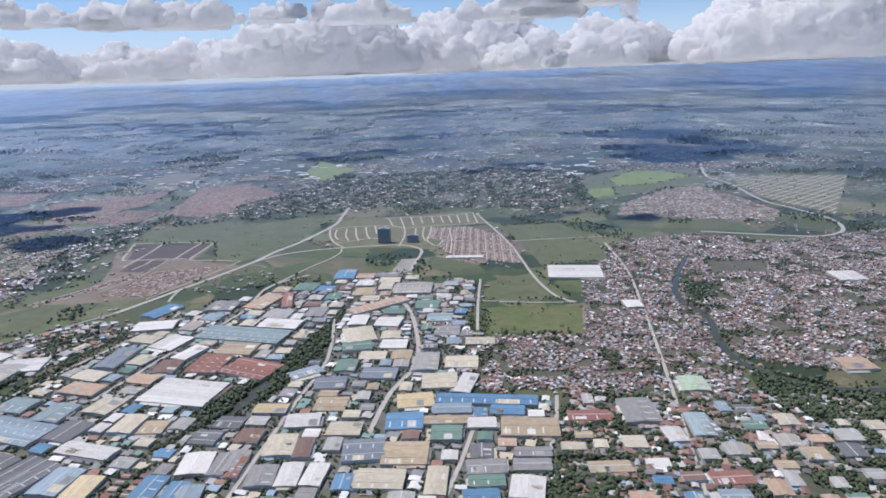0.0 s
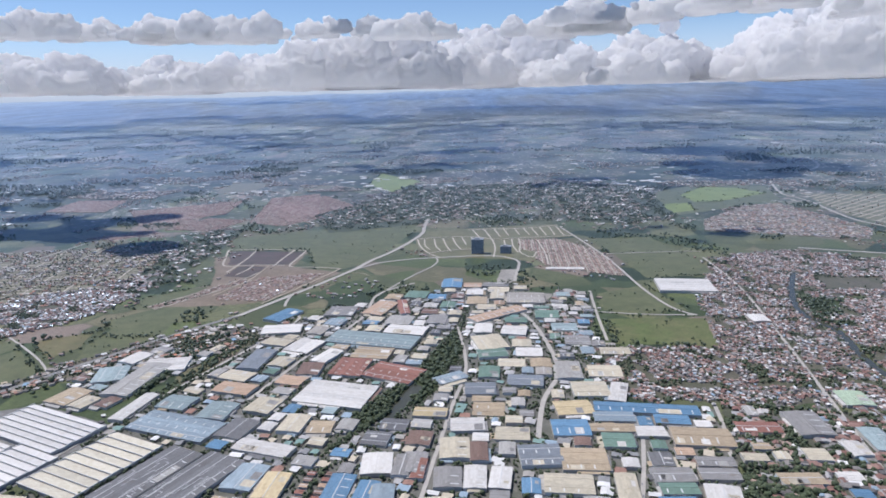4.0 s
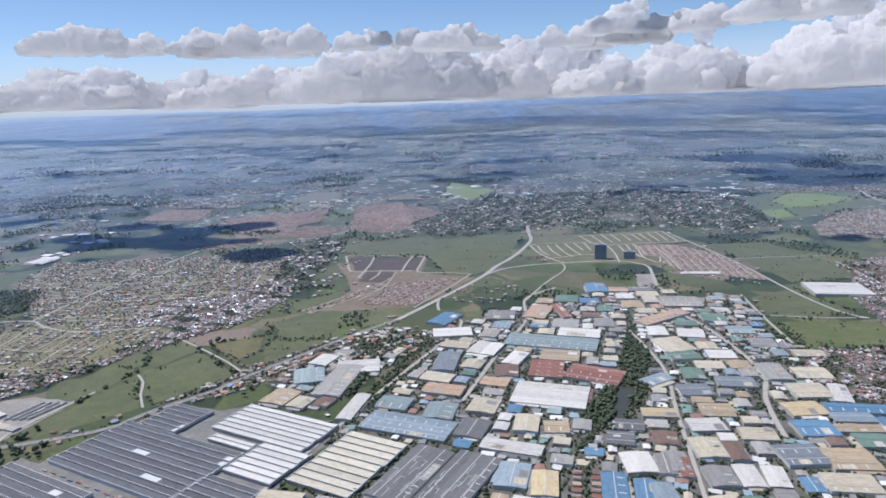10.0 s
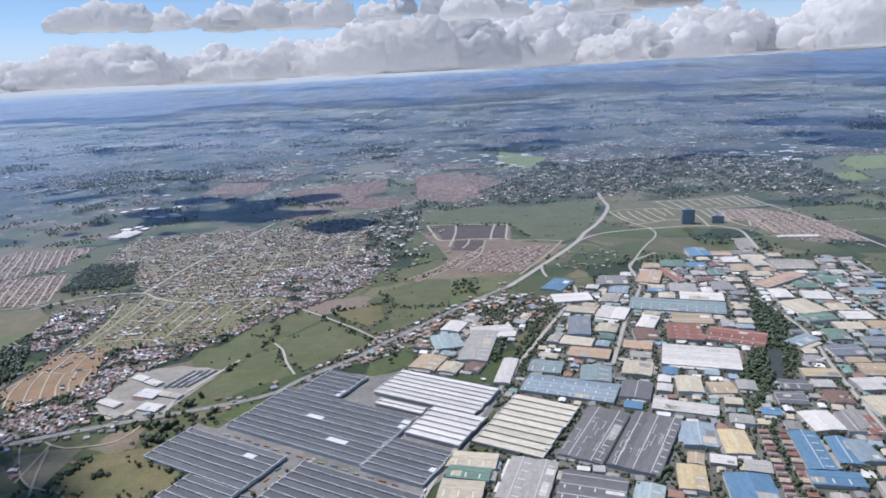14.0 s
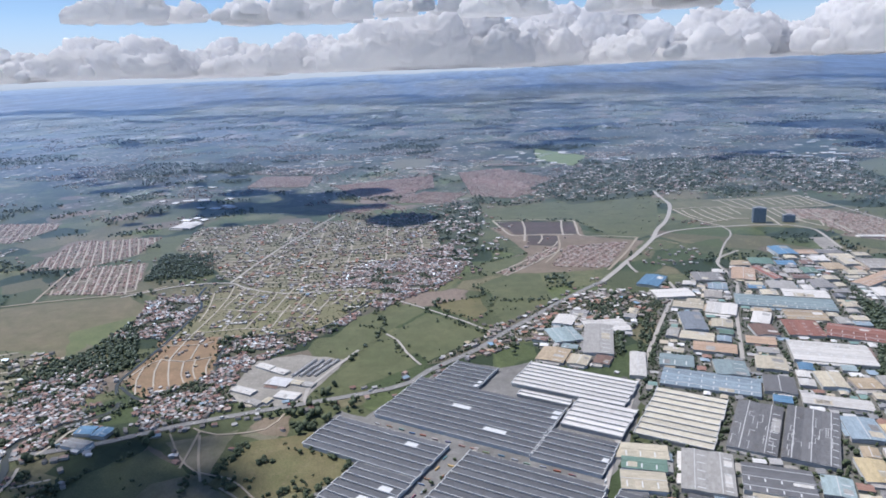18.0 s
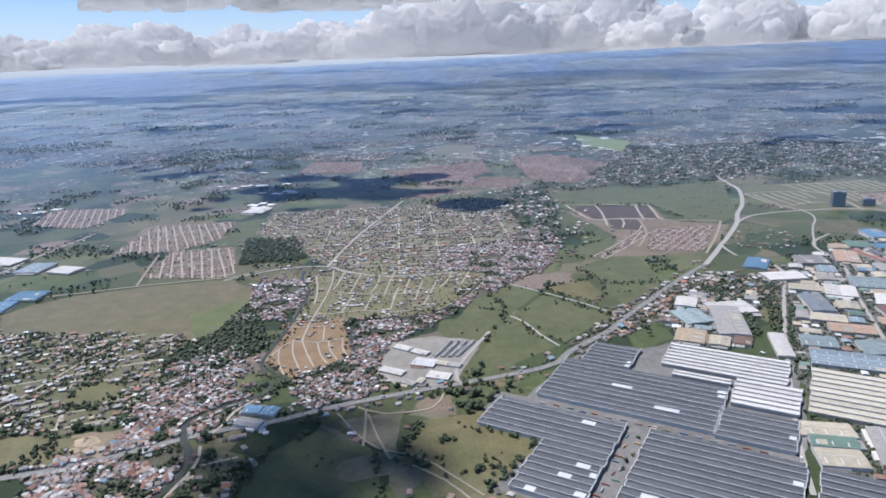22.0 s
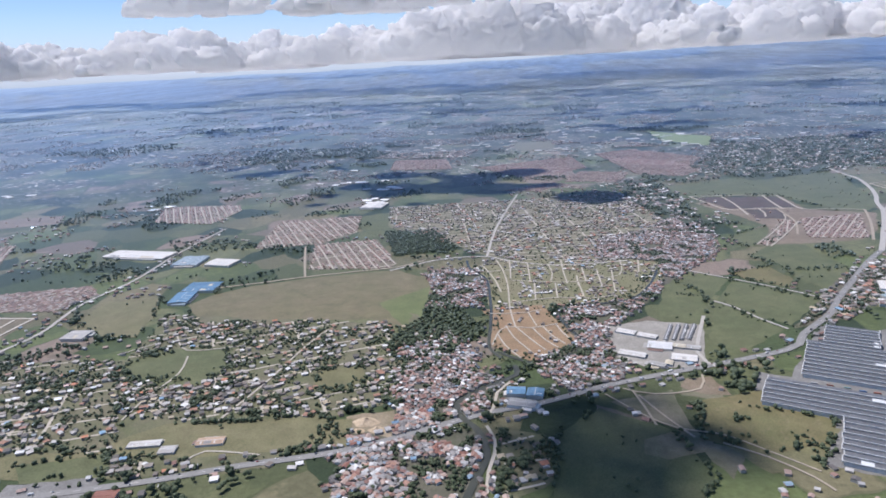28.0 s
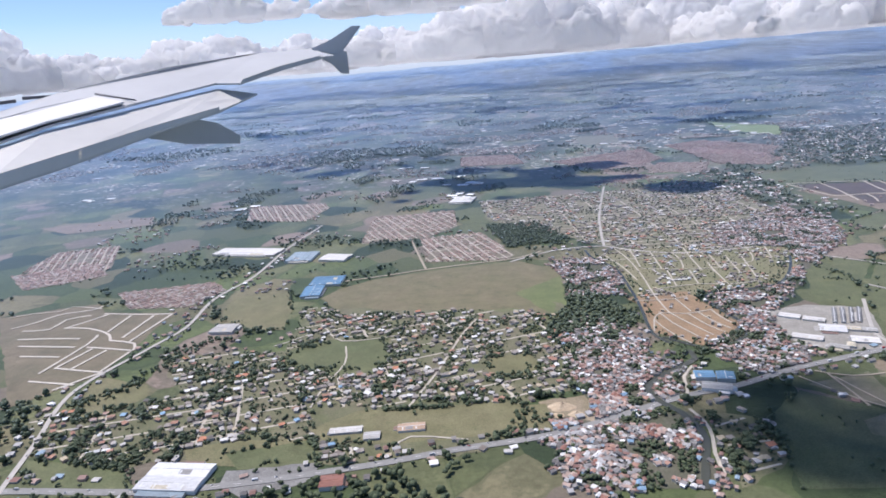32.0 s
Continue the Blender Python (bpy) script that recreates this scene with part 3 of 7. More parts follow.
# ---- factories and warehouses ----
def shed(colour, x, y, w, d, rot, h, style, plain=False, group="factory sheds"):
    """A metal-roofed industrial building: style 1 one or two gables, 2 several bays, 3 sawtooth strips with white gutters."""
    saw = colour.endswith("_saw")
    col = ROOF[colour]
    adj = colour.replace("_saw", "").replace("_rib", "").replace("_", " ")
    mark(rect(x, y, w, d, rot, 0.35), 2)
    if style == 3:
        t = thing("factory", x, y, 0, rot, f"sprawling factory with {adj} sawtooth roof strips", "factory", "sawtooth factory blocks")
    else:
        t = thing("warehouse", x, y, 0, rot, f"{adj} metal-roofed warehouse" + (" with several bays" if style == 2 else " with a low gable"), "warehouse", group)
    sh = Shape()
    sh.box(-w / 2, w / 2, -d / 2, d / 2, 0, h * 0.86 if style != 3 else h - 0.3)
    part("wall", sh.mesh("shed_wall", WALL), t)
    if style == 3:
        n = max(2, round(d / {"grey_saw": 1.9, "white_saw": 1.9}.get(colour, 2.25)))
        p = d / n
        for i in range(n):
            a = -d / 2 + i * p
            x0, x1 = -w / 2 - rnd.uniform(0, 0.35), w / 2 + rnd.uniform(0, 0.35)
            sh = Shape()
            sh.v = [(x0, a, h), (x1, a, h), (x1, a + p * 0.9, h - 0.2), (x0, a + p * 0.9, h - 0.2), (x0, a, h - 0.2), (x1, a, h - 0.2)]
            sh.f, sh.s = [(0, 1, 2, 3), (4, 5, 1, 0)], [0, 0]
            strip = part("roof_strip", sh.mesh("roof_strip", col), t)
            g = Shape()
            g.box(x0 - 0.05, x1 + 0.05, a - 0.09, a + 0.02, h - 0.12, h + 0.05)
            part("gutter", g.mesh("gutter", GUTTER), strip)
            for k in range(2):
                g = Shape()
                e = (x0, x1)[k]
                g.box(e - 0.07, e + 0.07, a, a + p * 0.95, h - 0.3, h + 0.03)
                part("edge_trim", g.mesh("edge_trim", GUTTER), strip)
            for k in range(rnd.choice((0, 0, 1)) if colour == "grey_saw" else 0):
                u, l = rnd.uniform(-0.45, 0.2) * w, rnd.uniform(0.04, 0.2) * w
                if rnd.random() < 0.6:
                    l = rnd.uniform(0.8, 2.2)
                    u = w / 2 - l - 0.1
                g = Shape()
                g.v = [(u, a + 0.1, h - 0.005), (u + l, a + 0.1, h - 0.005), (u + l, a + p * 0.8, h - 0.13), (u, a + p * 0.8, h - 0.13)]
                g.f, g.s = [(0, 1, 2, 3)], [0]
                part("repaired_panel", g.mesh("repaired_panel", SKYLIGHT), strip, "newer pale roof panel")
        return
    long_x = w >= d
    L, S = (w, d) if long_x else (d, w)
    bays = 1 if style == 1 and S < 7 else max(1, round(S / (3.2 if style == 2 else 5.0)))
    b = S / bays
    for i in range(bays):
        a = -S / 2 + i * b
        sh = Shape()
        sh.gable(-L / 2, L / 2, a, a + b, h * 0.86, 0.028 * b + 0.05, 0.05)
        r = part("roof", sh.mesh("shed_roof", col), t)
        g = Shape()
        m = a + b / 2
        top = h * 0.86 + 0.028 * b + 0.05
        g.box(-L / 2, L / 2, m - 0.07, m + 0.07, top, top + 0.06)
        part("ridge_vent", g.mesh("ridge_vent", GUTTER if rnd.random() < 0.4 or colour == "dark_grey" else col), r)
        if rnd.random() < (0.25 if plain else 0.6):
            for k in range(int(L / 2.4)):
                u = -L / 2 + 0.8 + k * 2.4
                g = Shape()
                s = 0.028 * b + 0.05
                f0, f1 = 0.2, 0.8
                g.poly([(u, a + f0 * b / 2, h * 0.86 + 0.04 + s * f0), (u + 0.22, a + f0 * b / 2, h * 0.86 + 0.04 + s * f0), (u + 0.22, a + f1 * b / 2, h * 0.86 + 0.04 + s * f1), (u, a + f1 * b / 2, h * 0.86 + 0.04 + s * f1)])
                part("skylight", g.mesh("skylight", SKYLIGHT), r)
        if not long_x:
            r.rotation_euler = (0, 0, radians(90))
    if w < 3.5 and d < 3.5:
        return
    c, q = math.cos(radians(rot)), math.sin(radians(rot))
    for side in rnd.sample(range(4), rnd.choice((1, 2, 2, 3))):
        long_side = side < 2
        run, off, deep = (w, d, rnd.uniform(0.5, 1.3)) if long_side else (d, w, rnd.uniform(0.4, 1.0))
        l = run * rnd.uniform(0.25, 0.85)
        e, sign = rnd.uniform(-0.5, 0.5) * (run - l), (-1, 1)[side % 2]
        mx, my = (e, sign * (off / 2 + deep / 2)) if long_side else (sign * (off / 2 + deep / 2), e)
        if cell(x + c * mx - q * my, y + q * mx + c * my) in (1, 3):
            continue
        top = h * rnd.uniform(0.4, 0.7)
        u0, u1, v0, v1 = (e - l / 2, e + l / 2, off / 2, off / 2 + deep)
        spot = (lambda u, v: (u, sign * v)) if long_side else (lambda u, v: (sign * v, u))
        g = Shape()
        quad = [spot(u0, v0), spot(u1, v0), spot(u1, v1), spot(u0, v1)]
        g.v = [(*p, 0.0) for p in quad] + [(*p, z) for p, z in zip(quad, (top, top, top - 0.12, top - 0.12))]
        g.f, g.s = [(4, 5, 6, 7), (2, 3, 7, 6), (1, 2, 6, 5), (3, 0, 4, 7)], [0, 1, 1, 1]
        part("annex", g.mesh("annex", ROOF[rnd.choice(LEAN)], WALL), t, "lower lean-to against the shed")
    for k in range(rnd.choice((0, 1, 1, 2))):
        b = S / bays
        i = rnd.randrange(bays)
        s0, f0, f1 = 0.028 * b + 0.05, rnd.uniform(0.05, 0.25), rnd.uniform(0.6, 0.95)
        u, l = rnd.uniform(-0.5, 0.2) * L, rnd.uniform(0.1, 0.3) * L
        g = Shape()
        z0 = h * 0.86 + 0.036
        a = -S / 2 + i * b
        g.poly([(u, a + f0 * b / 2, z0 + s0 * f0), (u + l, a + f0 * b / 2, z0 + s0 * f0), (u + l, a + f1 * b / 2, z0 + s0 * f1), (u, a + f1 * b / 2, z0 + s0 * f1)])
        o = part("roof_patch", g.mesh("roof_patch", ROOF[rnd.choice(("white", "pale_grey", "grey", "cream"))]), t, "newer roof sheets of another tone")
        if not long_x:
            o.rotation_euler = (0, 0, radians(90))


LEAN = ["white", "pale_grey", "pale_grey", "grey", "cream", "tan", "brown", "concrete", "light_blue", "dark_grey"]


# ---- clouds ----
def cloud(x, y, base, w, d, h, seed, puffs, label="white cumulus cloud with a flat grey base", fine=6.0, az=0.0):
    """A cumulus of billows heaped on a flat base, welded into one skin and roughened."""
    q = random.Random(seed)
    V, F, n = [], [], 0
    bm = bmesh.new()
    bmesh.ops.create_icosphere(bm, subdivisions=2, radius=1)
    sv = np.array([tuple(v.co) for v in bm.verts])
    sf = np.array([tuple(v.index for v in f.verts) for f in bm.faces])
    bm.free()
    for k in range(puffs):
        u, v = q.uniform(-1, 1), q.uniform(-1, 1)
        core = k < puffs // 3
        if core:
            u = -0.9 + 1.8 * (k + q.random()) / (puffs // 3)
        env = max(0.12, 1 - 0.75 * abs(u) ** 2 - 0.3 * v * v) * (0.65 + 0.55 * noise.noise((u * 2.3 + seed, v, seed * 1.7)))
        r = h * (q.uniform(0.34, 0.48) if core else q.uniform(0.12, 0.28)) * (0.55 + 0.5 * env)
        top = r * 0.35 if core and env < 0.5 else max(r * 0.4, h * env * q.uniform(0.3, 1.0) - r)
        P = sv * np.array((r * 1.2, r * 1.2, r)) + np.array((u * w / 2, v * d / 2, top))
        P[:, 2] = np.where(P[:, 2] < 0, P[:, 2] * 0.12, P[:, 2])
        V.append(P)
        F.append(sf + n)
        n += len(sv)
    me = bpy.data.meshes.new("puffs")
    me.from_pydata(np.concatenate(V).tolist(), [], np.concatenate(F).tolist())
    tmp = new("puffs", me)
    skin = tmp.modifiers.new("skin", "REMESH")
    skin.mode, skin.voxel_size = "VOXEL", fine
    me2 = bpy.data.meshes.new_from_object(tmp.evaluated_get(bpy.context.evaluated_depsgraph_get()))
    bpy.data.objects.remove(tmp)
    me2.name = "cloud"
    co, no = np.empty(len(me2.vertices) * 3, np.float32), np.empty(len(me2.vertices) * 3, np.float32)
    me2.vertices.foreach_get("co", co)
    me2.vertices.foreach_get("normal", no)
    co, no = co.reshape(-1, 3), no.reshape(-1, 3)
    s = 4.2 / h
    amp = np.array([noise.fractal((p[0] * s + seed, p[1] * s, p[2] * s), 0.7, 2.2, 5) for p in co])
    co += no * (np.clip(amp, -0.5, 1.2) * 0.12 * h * np.clip(co[:, 2] / (0.3 * h), 0.12, 1))[:, None]
    me2.vertices.foreach_set("co", co.ravel())
    me2.polygons.foreach_set("use_smooth", [True] * len(me2.polygons))
    me2.materials.clear()
    me2.materials.append(CLOUD)
    me2.update()
    ob = new("cloud", me2)
    ob.matrix_world = pose(x, y, base, 0, 0, az)
    return tagged(ob, label, "cloud", "clouds", "structure")


def cloud_at(azimuth, dist, base, w, h, seed, puffs, depth=0.6, fine=6.0):
    """azimuth in degrees from straight ahead, to the right; from the middle of the flight."""
    a = radians(azimuth)
    cloud(-125 + dist * math.sin(a), dist * math.cos(a), base, w, w * depth, h, seed, puffs, fine=fine, az=-azimuth)


for i in range(25):
    az = -48 + i * 3.9 + rnd.uniform(-1.5, 1.5)
    tall = 1.05 if az < -14 else 1.4
    cloud_at(az, rnd.uniform(1700, 2500), rnd.uniform(78, 88), rnd.uniform(230, 480), rnd.uniform(80, 230) * tall, 20 + i, 34)
for i in range(9):
    az = -48 + i * 11.5 + rnd.uniform(-3, 3)
    cloud_at(az, rnd.uniform(3200, 4200), rnd.uniform(88, 112), rnd.uniform(420, 800), rnd.uniform(100, 260), 70 + i, 26, fine=13.0)
for i in range(9):
    az = -30 + i * 8 + rnd.uniform(-3, 3)
    cloud_at(az, rnd.uniform(1150, 1450), rnd.uniform(155, 185), rnd.uniform(120, 300), rnd.uniform(40, 90), 320 + i, 24, fine=4.2)


def overhead(x, y, z, w, d, seed):
    """A cloud over the plain, whose shadow falls about (x, y)."""
    k = z / TO_SUN.z
    cloud(x + TO_SUN.x * k, y + TO_SUN.y * k, z, w, d, 0.38 * d, seed, 30, "low white cloud above the plain", 5.0)


overhead(-243, 330, 200, 150, 110, 202)
overhead(-374, 425, 260, 140, 60, 203)
overhead(205, 640, 360, 130, 250, 204)
overhead(-98, 615, 340, 130, 80, 205)
overhead(-168, 257, 180, 26, 22, 206)
overhead(-80, 790, 400, 220, 110, 207)
overhead(75, 305, 210, 90, 40, 208)
overhead(46, 500, 330, 80, 66, 209)
overhead(-292, 890, 430, 150, 110, 210)
overhead(252, 1150, 520, 300, 150, 211)
overhead(-357, 1030, 480, 150, 130, 212)
overhead(-462, 478, 300, 60, 44, 213)
overhead(-30, 1350, 560, 320, 190, 214)
overhead(-560, 760, 400, 150, 90, 215)


def broken(x, y, z, w, d, seed, count):
    """Unseen small puffs added over the meadow so half shade falls about (x, y)."""
    q, sh = random.Random(seed), Shape()
    bm = bmesh.new()
    bmesh.ops.create_icosphere(bm, subdivisions=2, radius=1)
    sv, sf = [v.co.copy() for v in bm.verts], [tuple(v.index for v in f.verts) for f in bm.faces]
    bm.free()
    for k in range(count):
        a, m = q.uniform(0, math.tau), math.sqrt(q.random())
        c, size, n = Vector((m * w / 2 * math.cos(a), m * d / 2 * math.sin(a), q.uniform(0, 4))), q.uniform(1.6, 3.2), len(sh.v)
        sh.v += [tuple(c + v * size * (1 + 0.4 * noise.noise(v * 1.7 + c))) for v in sv]
        sh.f += [tuple(n + i for i in f) for f in sf]
    sh.s = [0] * len(sh.f)
    k = z / TO_SUN.z
    ob = new("cloud", sh.mesh("cloud", CLOUD, smooth=True))
    ob.matrix_world = pose(x + TO_SUN.x * k, y + TO_SUN.y * k, z)
    tagged(ob, "unseen field of small white puffs added to half shade the fields", "cloud", "clouds", "structure")


broken(-202, 85, 400, 44, 36, 5, 122)


# ---- pale haze painted as a glowing ring before the farthest sky ----
def haze():
    n = Nodes("horizon_haze")
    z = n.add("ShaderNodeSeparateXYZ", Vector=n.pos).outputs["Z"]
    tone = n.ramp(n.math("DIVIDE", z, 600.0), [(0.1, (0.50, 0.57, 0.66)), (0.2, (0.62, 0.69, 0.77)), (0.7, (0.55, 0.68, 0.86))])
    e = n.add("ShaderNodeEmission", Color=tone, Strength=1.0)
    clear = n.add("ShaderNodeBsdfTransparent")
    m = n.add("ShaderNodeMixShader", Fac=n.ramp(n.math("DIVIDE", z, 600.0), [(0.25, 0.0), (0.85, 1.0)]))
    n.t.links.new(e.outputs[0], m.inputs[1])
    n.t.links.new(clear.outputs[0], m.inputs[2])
    out = n.add("ShaderNodeOutputMaterial")
    n.t.links.new(m.outputs[0], out.inputs["Surface"])
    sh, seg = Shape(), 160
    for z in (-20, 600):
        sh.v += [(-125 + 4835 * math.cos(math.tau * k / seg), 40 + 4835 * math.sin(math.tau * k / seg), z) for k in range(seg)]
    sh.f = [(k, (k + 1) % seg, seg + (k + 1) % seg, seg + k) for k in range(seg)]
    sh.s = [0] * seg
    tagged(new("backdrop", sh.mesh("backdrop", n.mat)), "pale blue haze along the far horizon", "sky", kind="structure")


haze()


# ---- the plan ----
area("industry", (-108.5, 122.3), (-101.8, 139.2), (-87.6, 187.8), (-63.2, 209.2), (-16.7, 232.7), (-6.6, 203.4), (9, 161.8), (-7.8, 119.3), (-22.7, 87.2), (-36.1, 79.4), (-115.7, 81.7), (-109.6, 102.4))
area("industry", (-2.8, 134), (20.9, 130.9), (14.7, 95.1), (-11.5, 95), (-14.2, 120.2))
area("industry", (-126.8, 152.4), (-116.5, 166.9), (-97.8, 168.6), (-110.4, 137.8), (-114.8, 134), (-129.3, 134.1))
area("yard", (-169.7, 112.2), (-164.3, 109.7), (-147.6, 136.1), (-137.2, 132.4), (-130.1, 135.7), (-106.5, 124.7), (-114, 101.7), (-130.8, 63.2), (-170.6, 79.6), (-164.7, 92.2), (-176.1, 98.6))
area("green", (-147.8, 312.5), (-54.7, 356.8), (-60.7, 312.3), (-72.6, 259.9), (-89.9, 243.8), (-102.8, 287.8), (-137.2, 289.3))
area("green", (22.6, 300.2), (51.5, 301.7), (60.7, 262.7), (58.9, 237.2), (33.2, 232.8), (29.1, 267.2))
area("green", (11.5, 214.8), (30, 224.6), (36.3, 195.7), (10.6, 197.4))
area("grass", (8.4, 189.8), (38.5, 189.2), (34.6, 167), (8.3, 169.4))
area("green", (94.5, 439.9), (134.3, 474.7), (169, 454), (156.6, 401.7), (92.6, 360), (59.3, 346.3))
area("bright", (103.5, 423), (129.7, 458.3), (149.5, 447.8), (158.2, 424.8), (119.1, 396.9), (103.6, 396))
area("bright", (80.5, 390.6), (99.4, 392.8), (94.8, 368.5), (75.6, 359.8))
area("grass", (92.1, 231.4), (113.9, 230.1), (106.8, 215.4), (88.1, 216.3))
area("dry_field", (-311.8, 156.2), (-307.9, 165.2), (-298.8, 173.3), (-283.8, 179.2), (-255.7, 187.0), (-244.6, 175.7), (-240.2, 161.2), (-241.3, 146.7), (-240.9, 138.3), (-248.8, 139.4), (-255.4, 143.9), (-277.9, 142.7), (-302.4, 143.8))
area("dry_green", (-255.6, 155.9), (-243.1, 169.2), (-241.3, 146.7), (-241.5, 138.3), (-246.7, 139.7))
area("green", (-292.7, 92.6), (-251.5, 92.3), (-251, 84), (-268.3, 77.4), (-290.5, 80.6))
area("grass", (-262.5, 115.6), (-250.2, 115), (-251.4, 105), (-260.7, 105.6))
area("green", (-166.5, 152.4), (-156.4, 134.4), (-169, 121.7), (-175.6, 125.9))
area("green", (-157.3, 169.5), (-140.3, 152.6), (-154.2, 136.3), (-165.7, 154))
area("green", (-175.6, 159.6), (-163.5, 178.2), (-158.1, 170.5), (-167.2, 155.2))
area("tan_grass", (-156.1, 176.4), (-142.9, 182.7), (-140.6, 170), (-143.9, 163.2), (-153.3, 170.4))
area("green", (-145.2, 192.3), (-124.8, 217.5), (-121.2, 179.2), (-134.4, 157.4), (-139.5, 172.3), (-139.2, 185.2))
area("green", (-144.4, 217.2), (-126.3, 231.5), (-127, 216.2), (-142.1, 203.3))
area("shade_grass", (-211.5, 88.1), (-203.1, 97.5), (-191.7, 89.7), (-188.2, 76.9), (-192.5, 68.7), (-213.2, 68.2))
area("soil", (-200.7, 99.7), (-188.3, 104.6), (-187.8, 86.5), (-181.6, 83.2), (-185.8, 75.6), (-190.6, 90.1))
area("olive", (-185.5, 99), (-176.8, 94.9), (-163.8, 90.3), (-172.3, 78.7), (-180.7, 83.2), (-186.2, 89.2))
area("sand", (-250.2, 94), (-240.7, 96.8), (-239.9, 85.9), (-247.3, 87.3))
area("soil", (-186.1, 109.3), (-179.7, 108.8), (-179.7, 100.1), (-187.2, 102.3))
area("red_soil", (-140.7, 274.5), (-101.9, 282.1), (-102, 256.4), (-80.7, 247.1), (-92.9, 221.4), (-102.9, 209.8), (-113.8, 207.1), (-133.4, 206.1), (-125.9, 231.4), (-131.9, 251.2))
area("lots_green", (-56.3, 306.1), (-50.3, 323.0), (-30.8, 328.3), (12.1, 336.1), (18.7, 306.0), (-6.5, 300.6), (-8.4, 284.4), (-1.5, 277.3), (-5.9, 260.6), (-13.6, 263.0), (-26.8, 266.8), (-43.1, 266.0), (-53.7, 285.6))
area("estate_rows", (-8.5, 299.6), (9.7, 300.5), (22.8, 279.8), (28.2, 235.4), (17.6, 240.0), (-0.3, 252.0), (-4.0, 263.3), (-1.8, 276.3), (-9.0, 282.2))
area("pale_yard", (-15.5, 219.4), (-3.1, 215.5), (-8.0, 203.2), (-19.8, 206.7))
area("pale_yard", (-18.8, 247.9), (-12.7, 248.4), (-15.6, 228.6), (-21.5, 229.0))
area("red_rows", (-285.7, 188.9), (-292.5, 220.7), (-269.9, 226.7), (-256.9, 193.1), (-258.3, 188.2))
area("red_rows", (-314.7, 216.4), (-320.1, 263.2), (-285.1, 268.7), (-280.4, 238.4), (-290.3, 222.1))
area("grey_rows", (90.5, 340.5), (127.3, 380.8), (149, 386.3), (159.1, 313.4), (145.1, 290.1), (81.1, 313.3))
area("lots", (178, 420.2), (248, 408.4), (178.1, 299.4), (166.2, 345.6))
area("lots_brown", (-409.0, 148.4), (-393.8, 155.0), (-382.1, 158.3), (-376.1, 150.7), (-352.1, 148.2), (-350.5, 124.1), (-349.2, 109.1), (-356.4, 98.7), (-360.3, 93.9))
area("village", (-275.3, 285.2), (-166.8, 302.3), (-158.6, 235.4), (-182, 192.4), (-204.8, 189.1), (-227.6, 201.4), (-268.5, 246.6))
area("dense", (-0.9, 166.2), (14, 164.9), (35.2, 166.1), (44.6, 208), (62.9, 251.5), (75.7, 219.1), (67.9, 176.7), (64.4, 146.4), (61.4, 129.3), (47.5, 132.4), (4.8, 136.1))
area("dense", (89, 204.8), (153.2, 216.5), (103.7, 143.1), (86.6, 140.8), (75.9, 145.4), (68.2, 152.1), (74.2, 185.6))
area("dense", (66.2, 261.9), (104, 271.1), (129.2, 253), (188.5, 268.7), (154.9, 219.1), (80.7, 206.9), (77.5, 221.6))
area("dense", (-193, 175.6), (-167.5, 204.4), (-170.1, 174.1), (-194.5, 139.1), (-202.4, 122.7), (-204.7, 138.3), (-191.4, 160.4))
area("dense", (-242.6, 104.8), (-221.9, 111.7), (-219.3, 102.4), (-227, 92.7), (-238.6, 88.2))
area("dense", (-249.6, 87.3), (-223.8, 90.2), (-224, 67.9), (-244.8, 67.3))
area("mixed", (-220.8, 89.5), (-212, 87.1), (-212.8, 75), (-221.4, 68))
area("dense", (-245, 184.8), (-228.8, 183.7), (-227.5, 153.2), (-239.6, 151.6))
area("mixed", (-314, 149.2), (-249.9, 140.9), (-243.8, 123.2), (-237.4, 111), (-239.7, 98.6), (-255.7, 94.1), (-297, 95), (-309.2, 120.4))
area("mixed", (-352, 89.2), (-315, 100.7), (-301.7, 77.4), (-322.2, 71.9), (-341.1, 77))
area("mixed", (-340.9, 119.6), (-284.2, 118.7), (-252.5, 93.6), (-258.8, 77.2), (-284.3, 73.5), (-304, 73.1))
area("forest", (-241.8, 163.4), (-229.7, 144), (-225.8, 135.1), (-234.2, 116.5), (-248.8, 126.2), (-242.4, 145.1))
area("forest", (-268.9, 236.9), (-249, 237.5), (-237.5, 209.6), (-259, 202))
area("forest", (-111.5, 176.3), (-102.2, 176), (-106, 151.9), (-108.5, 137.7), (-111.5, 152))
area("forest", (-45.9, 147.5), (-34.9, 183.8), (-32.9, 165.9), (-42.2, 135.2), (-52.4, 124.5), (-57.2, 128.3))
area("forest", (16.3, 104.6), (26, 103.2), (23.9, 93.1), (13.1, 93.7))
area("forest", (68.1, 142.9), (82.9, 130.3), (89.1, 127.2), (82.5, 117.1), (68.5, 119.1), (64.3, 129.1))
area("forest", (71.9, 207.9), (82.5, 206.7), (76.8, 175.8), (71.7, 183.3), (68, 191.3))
area("housing_strip", (-154.4, 134.3), (-130.9, 167.3), (-118.8, 179.1), (-122, 160.4), (-137.5, 141.5), (-146, 138.2))
area("housing_strip", (-124.3, 169.5), (-110.2, 186.8), (-86.8, 183.1), (-94.1, 168.5), (-124, 152.3))
area("row_houses", (-219.9, 396.3), (-184, 384.7), (-183.2, 350.9), (-216.3, 362.3))
area("row_houses", (-191.1, 337), (-179.7, 370.3), (-153.7, 361.2), (-162.6, 333.6))
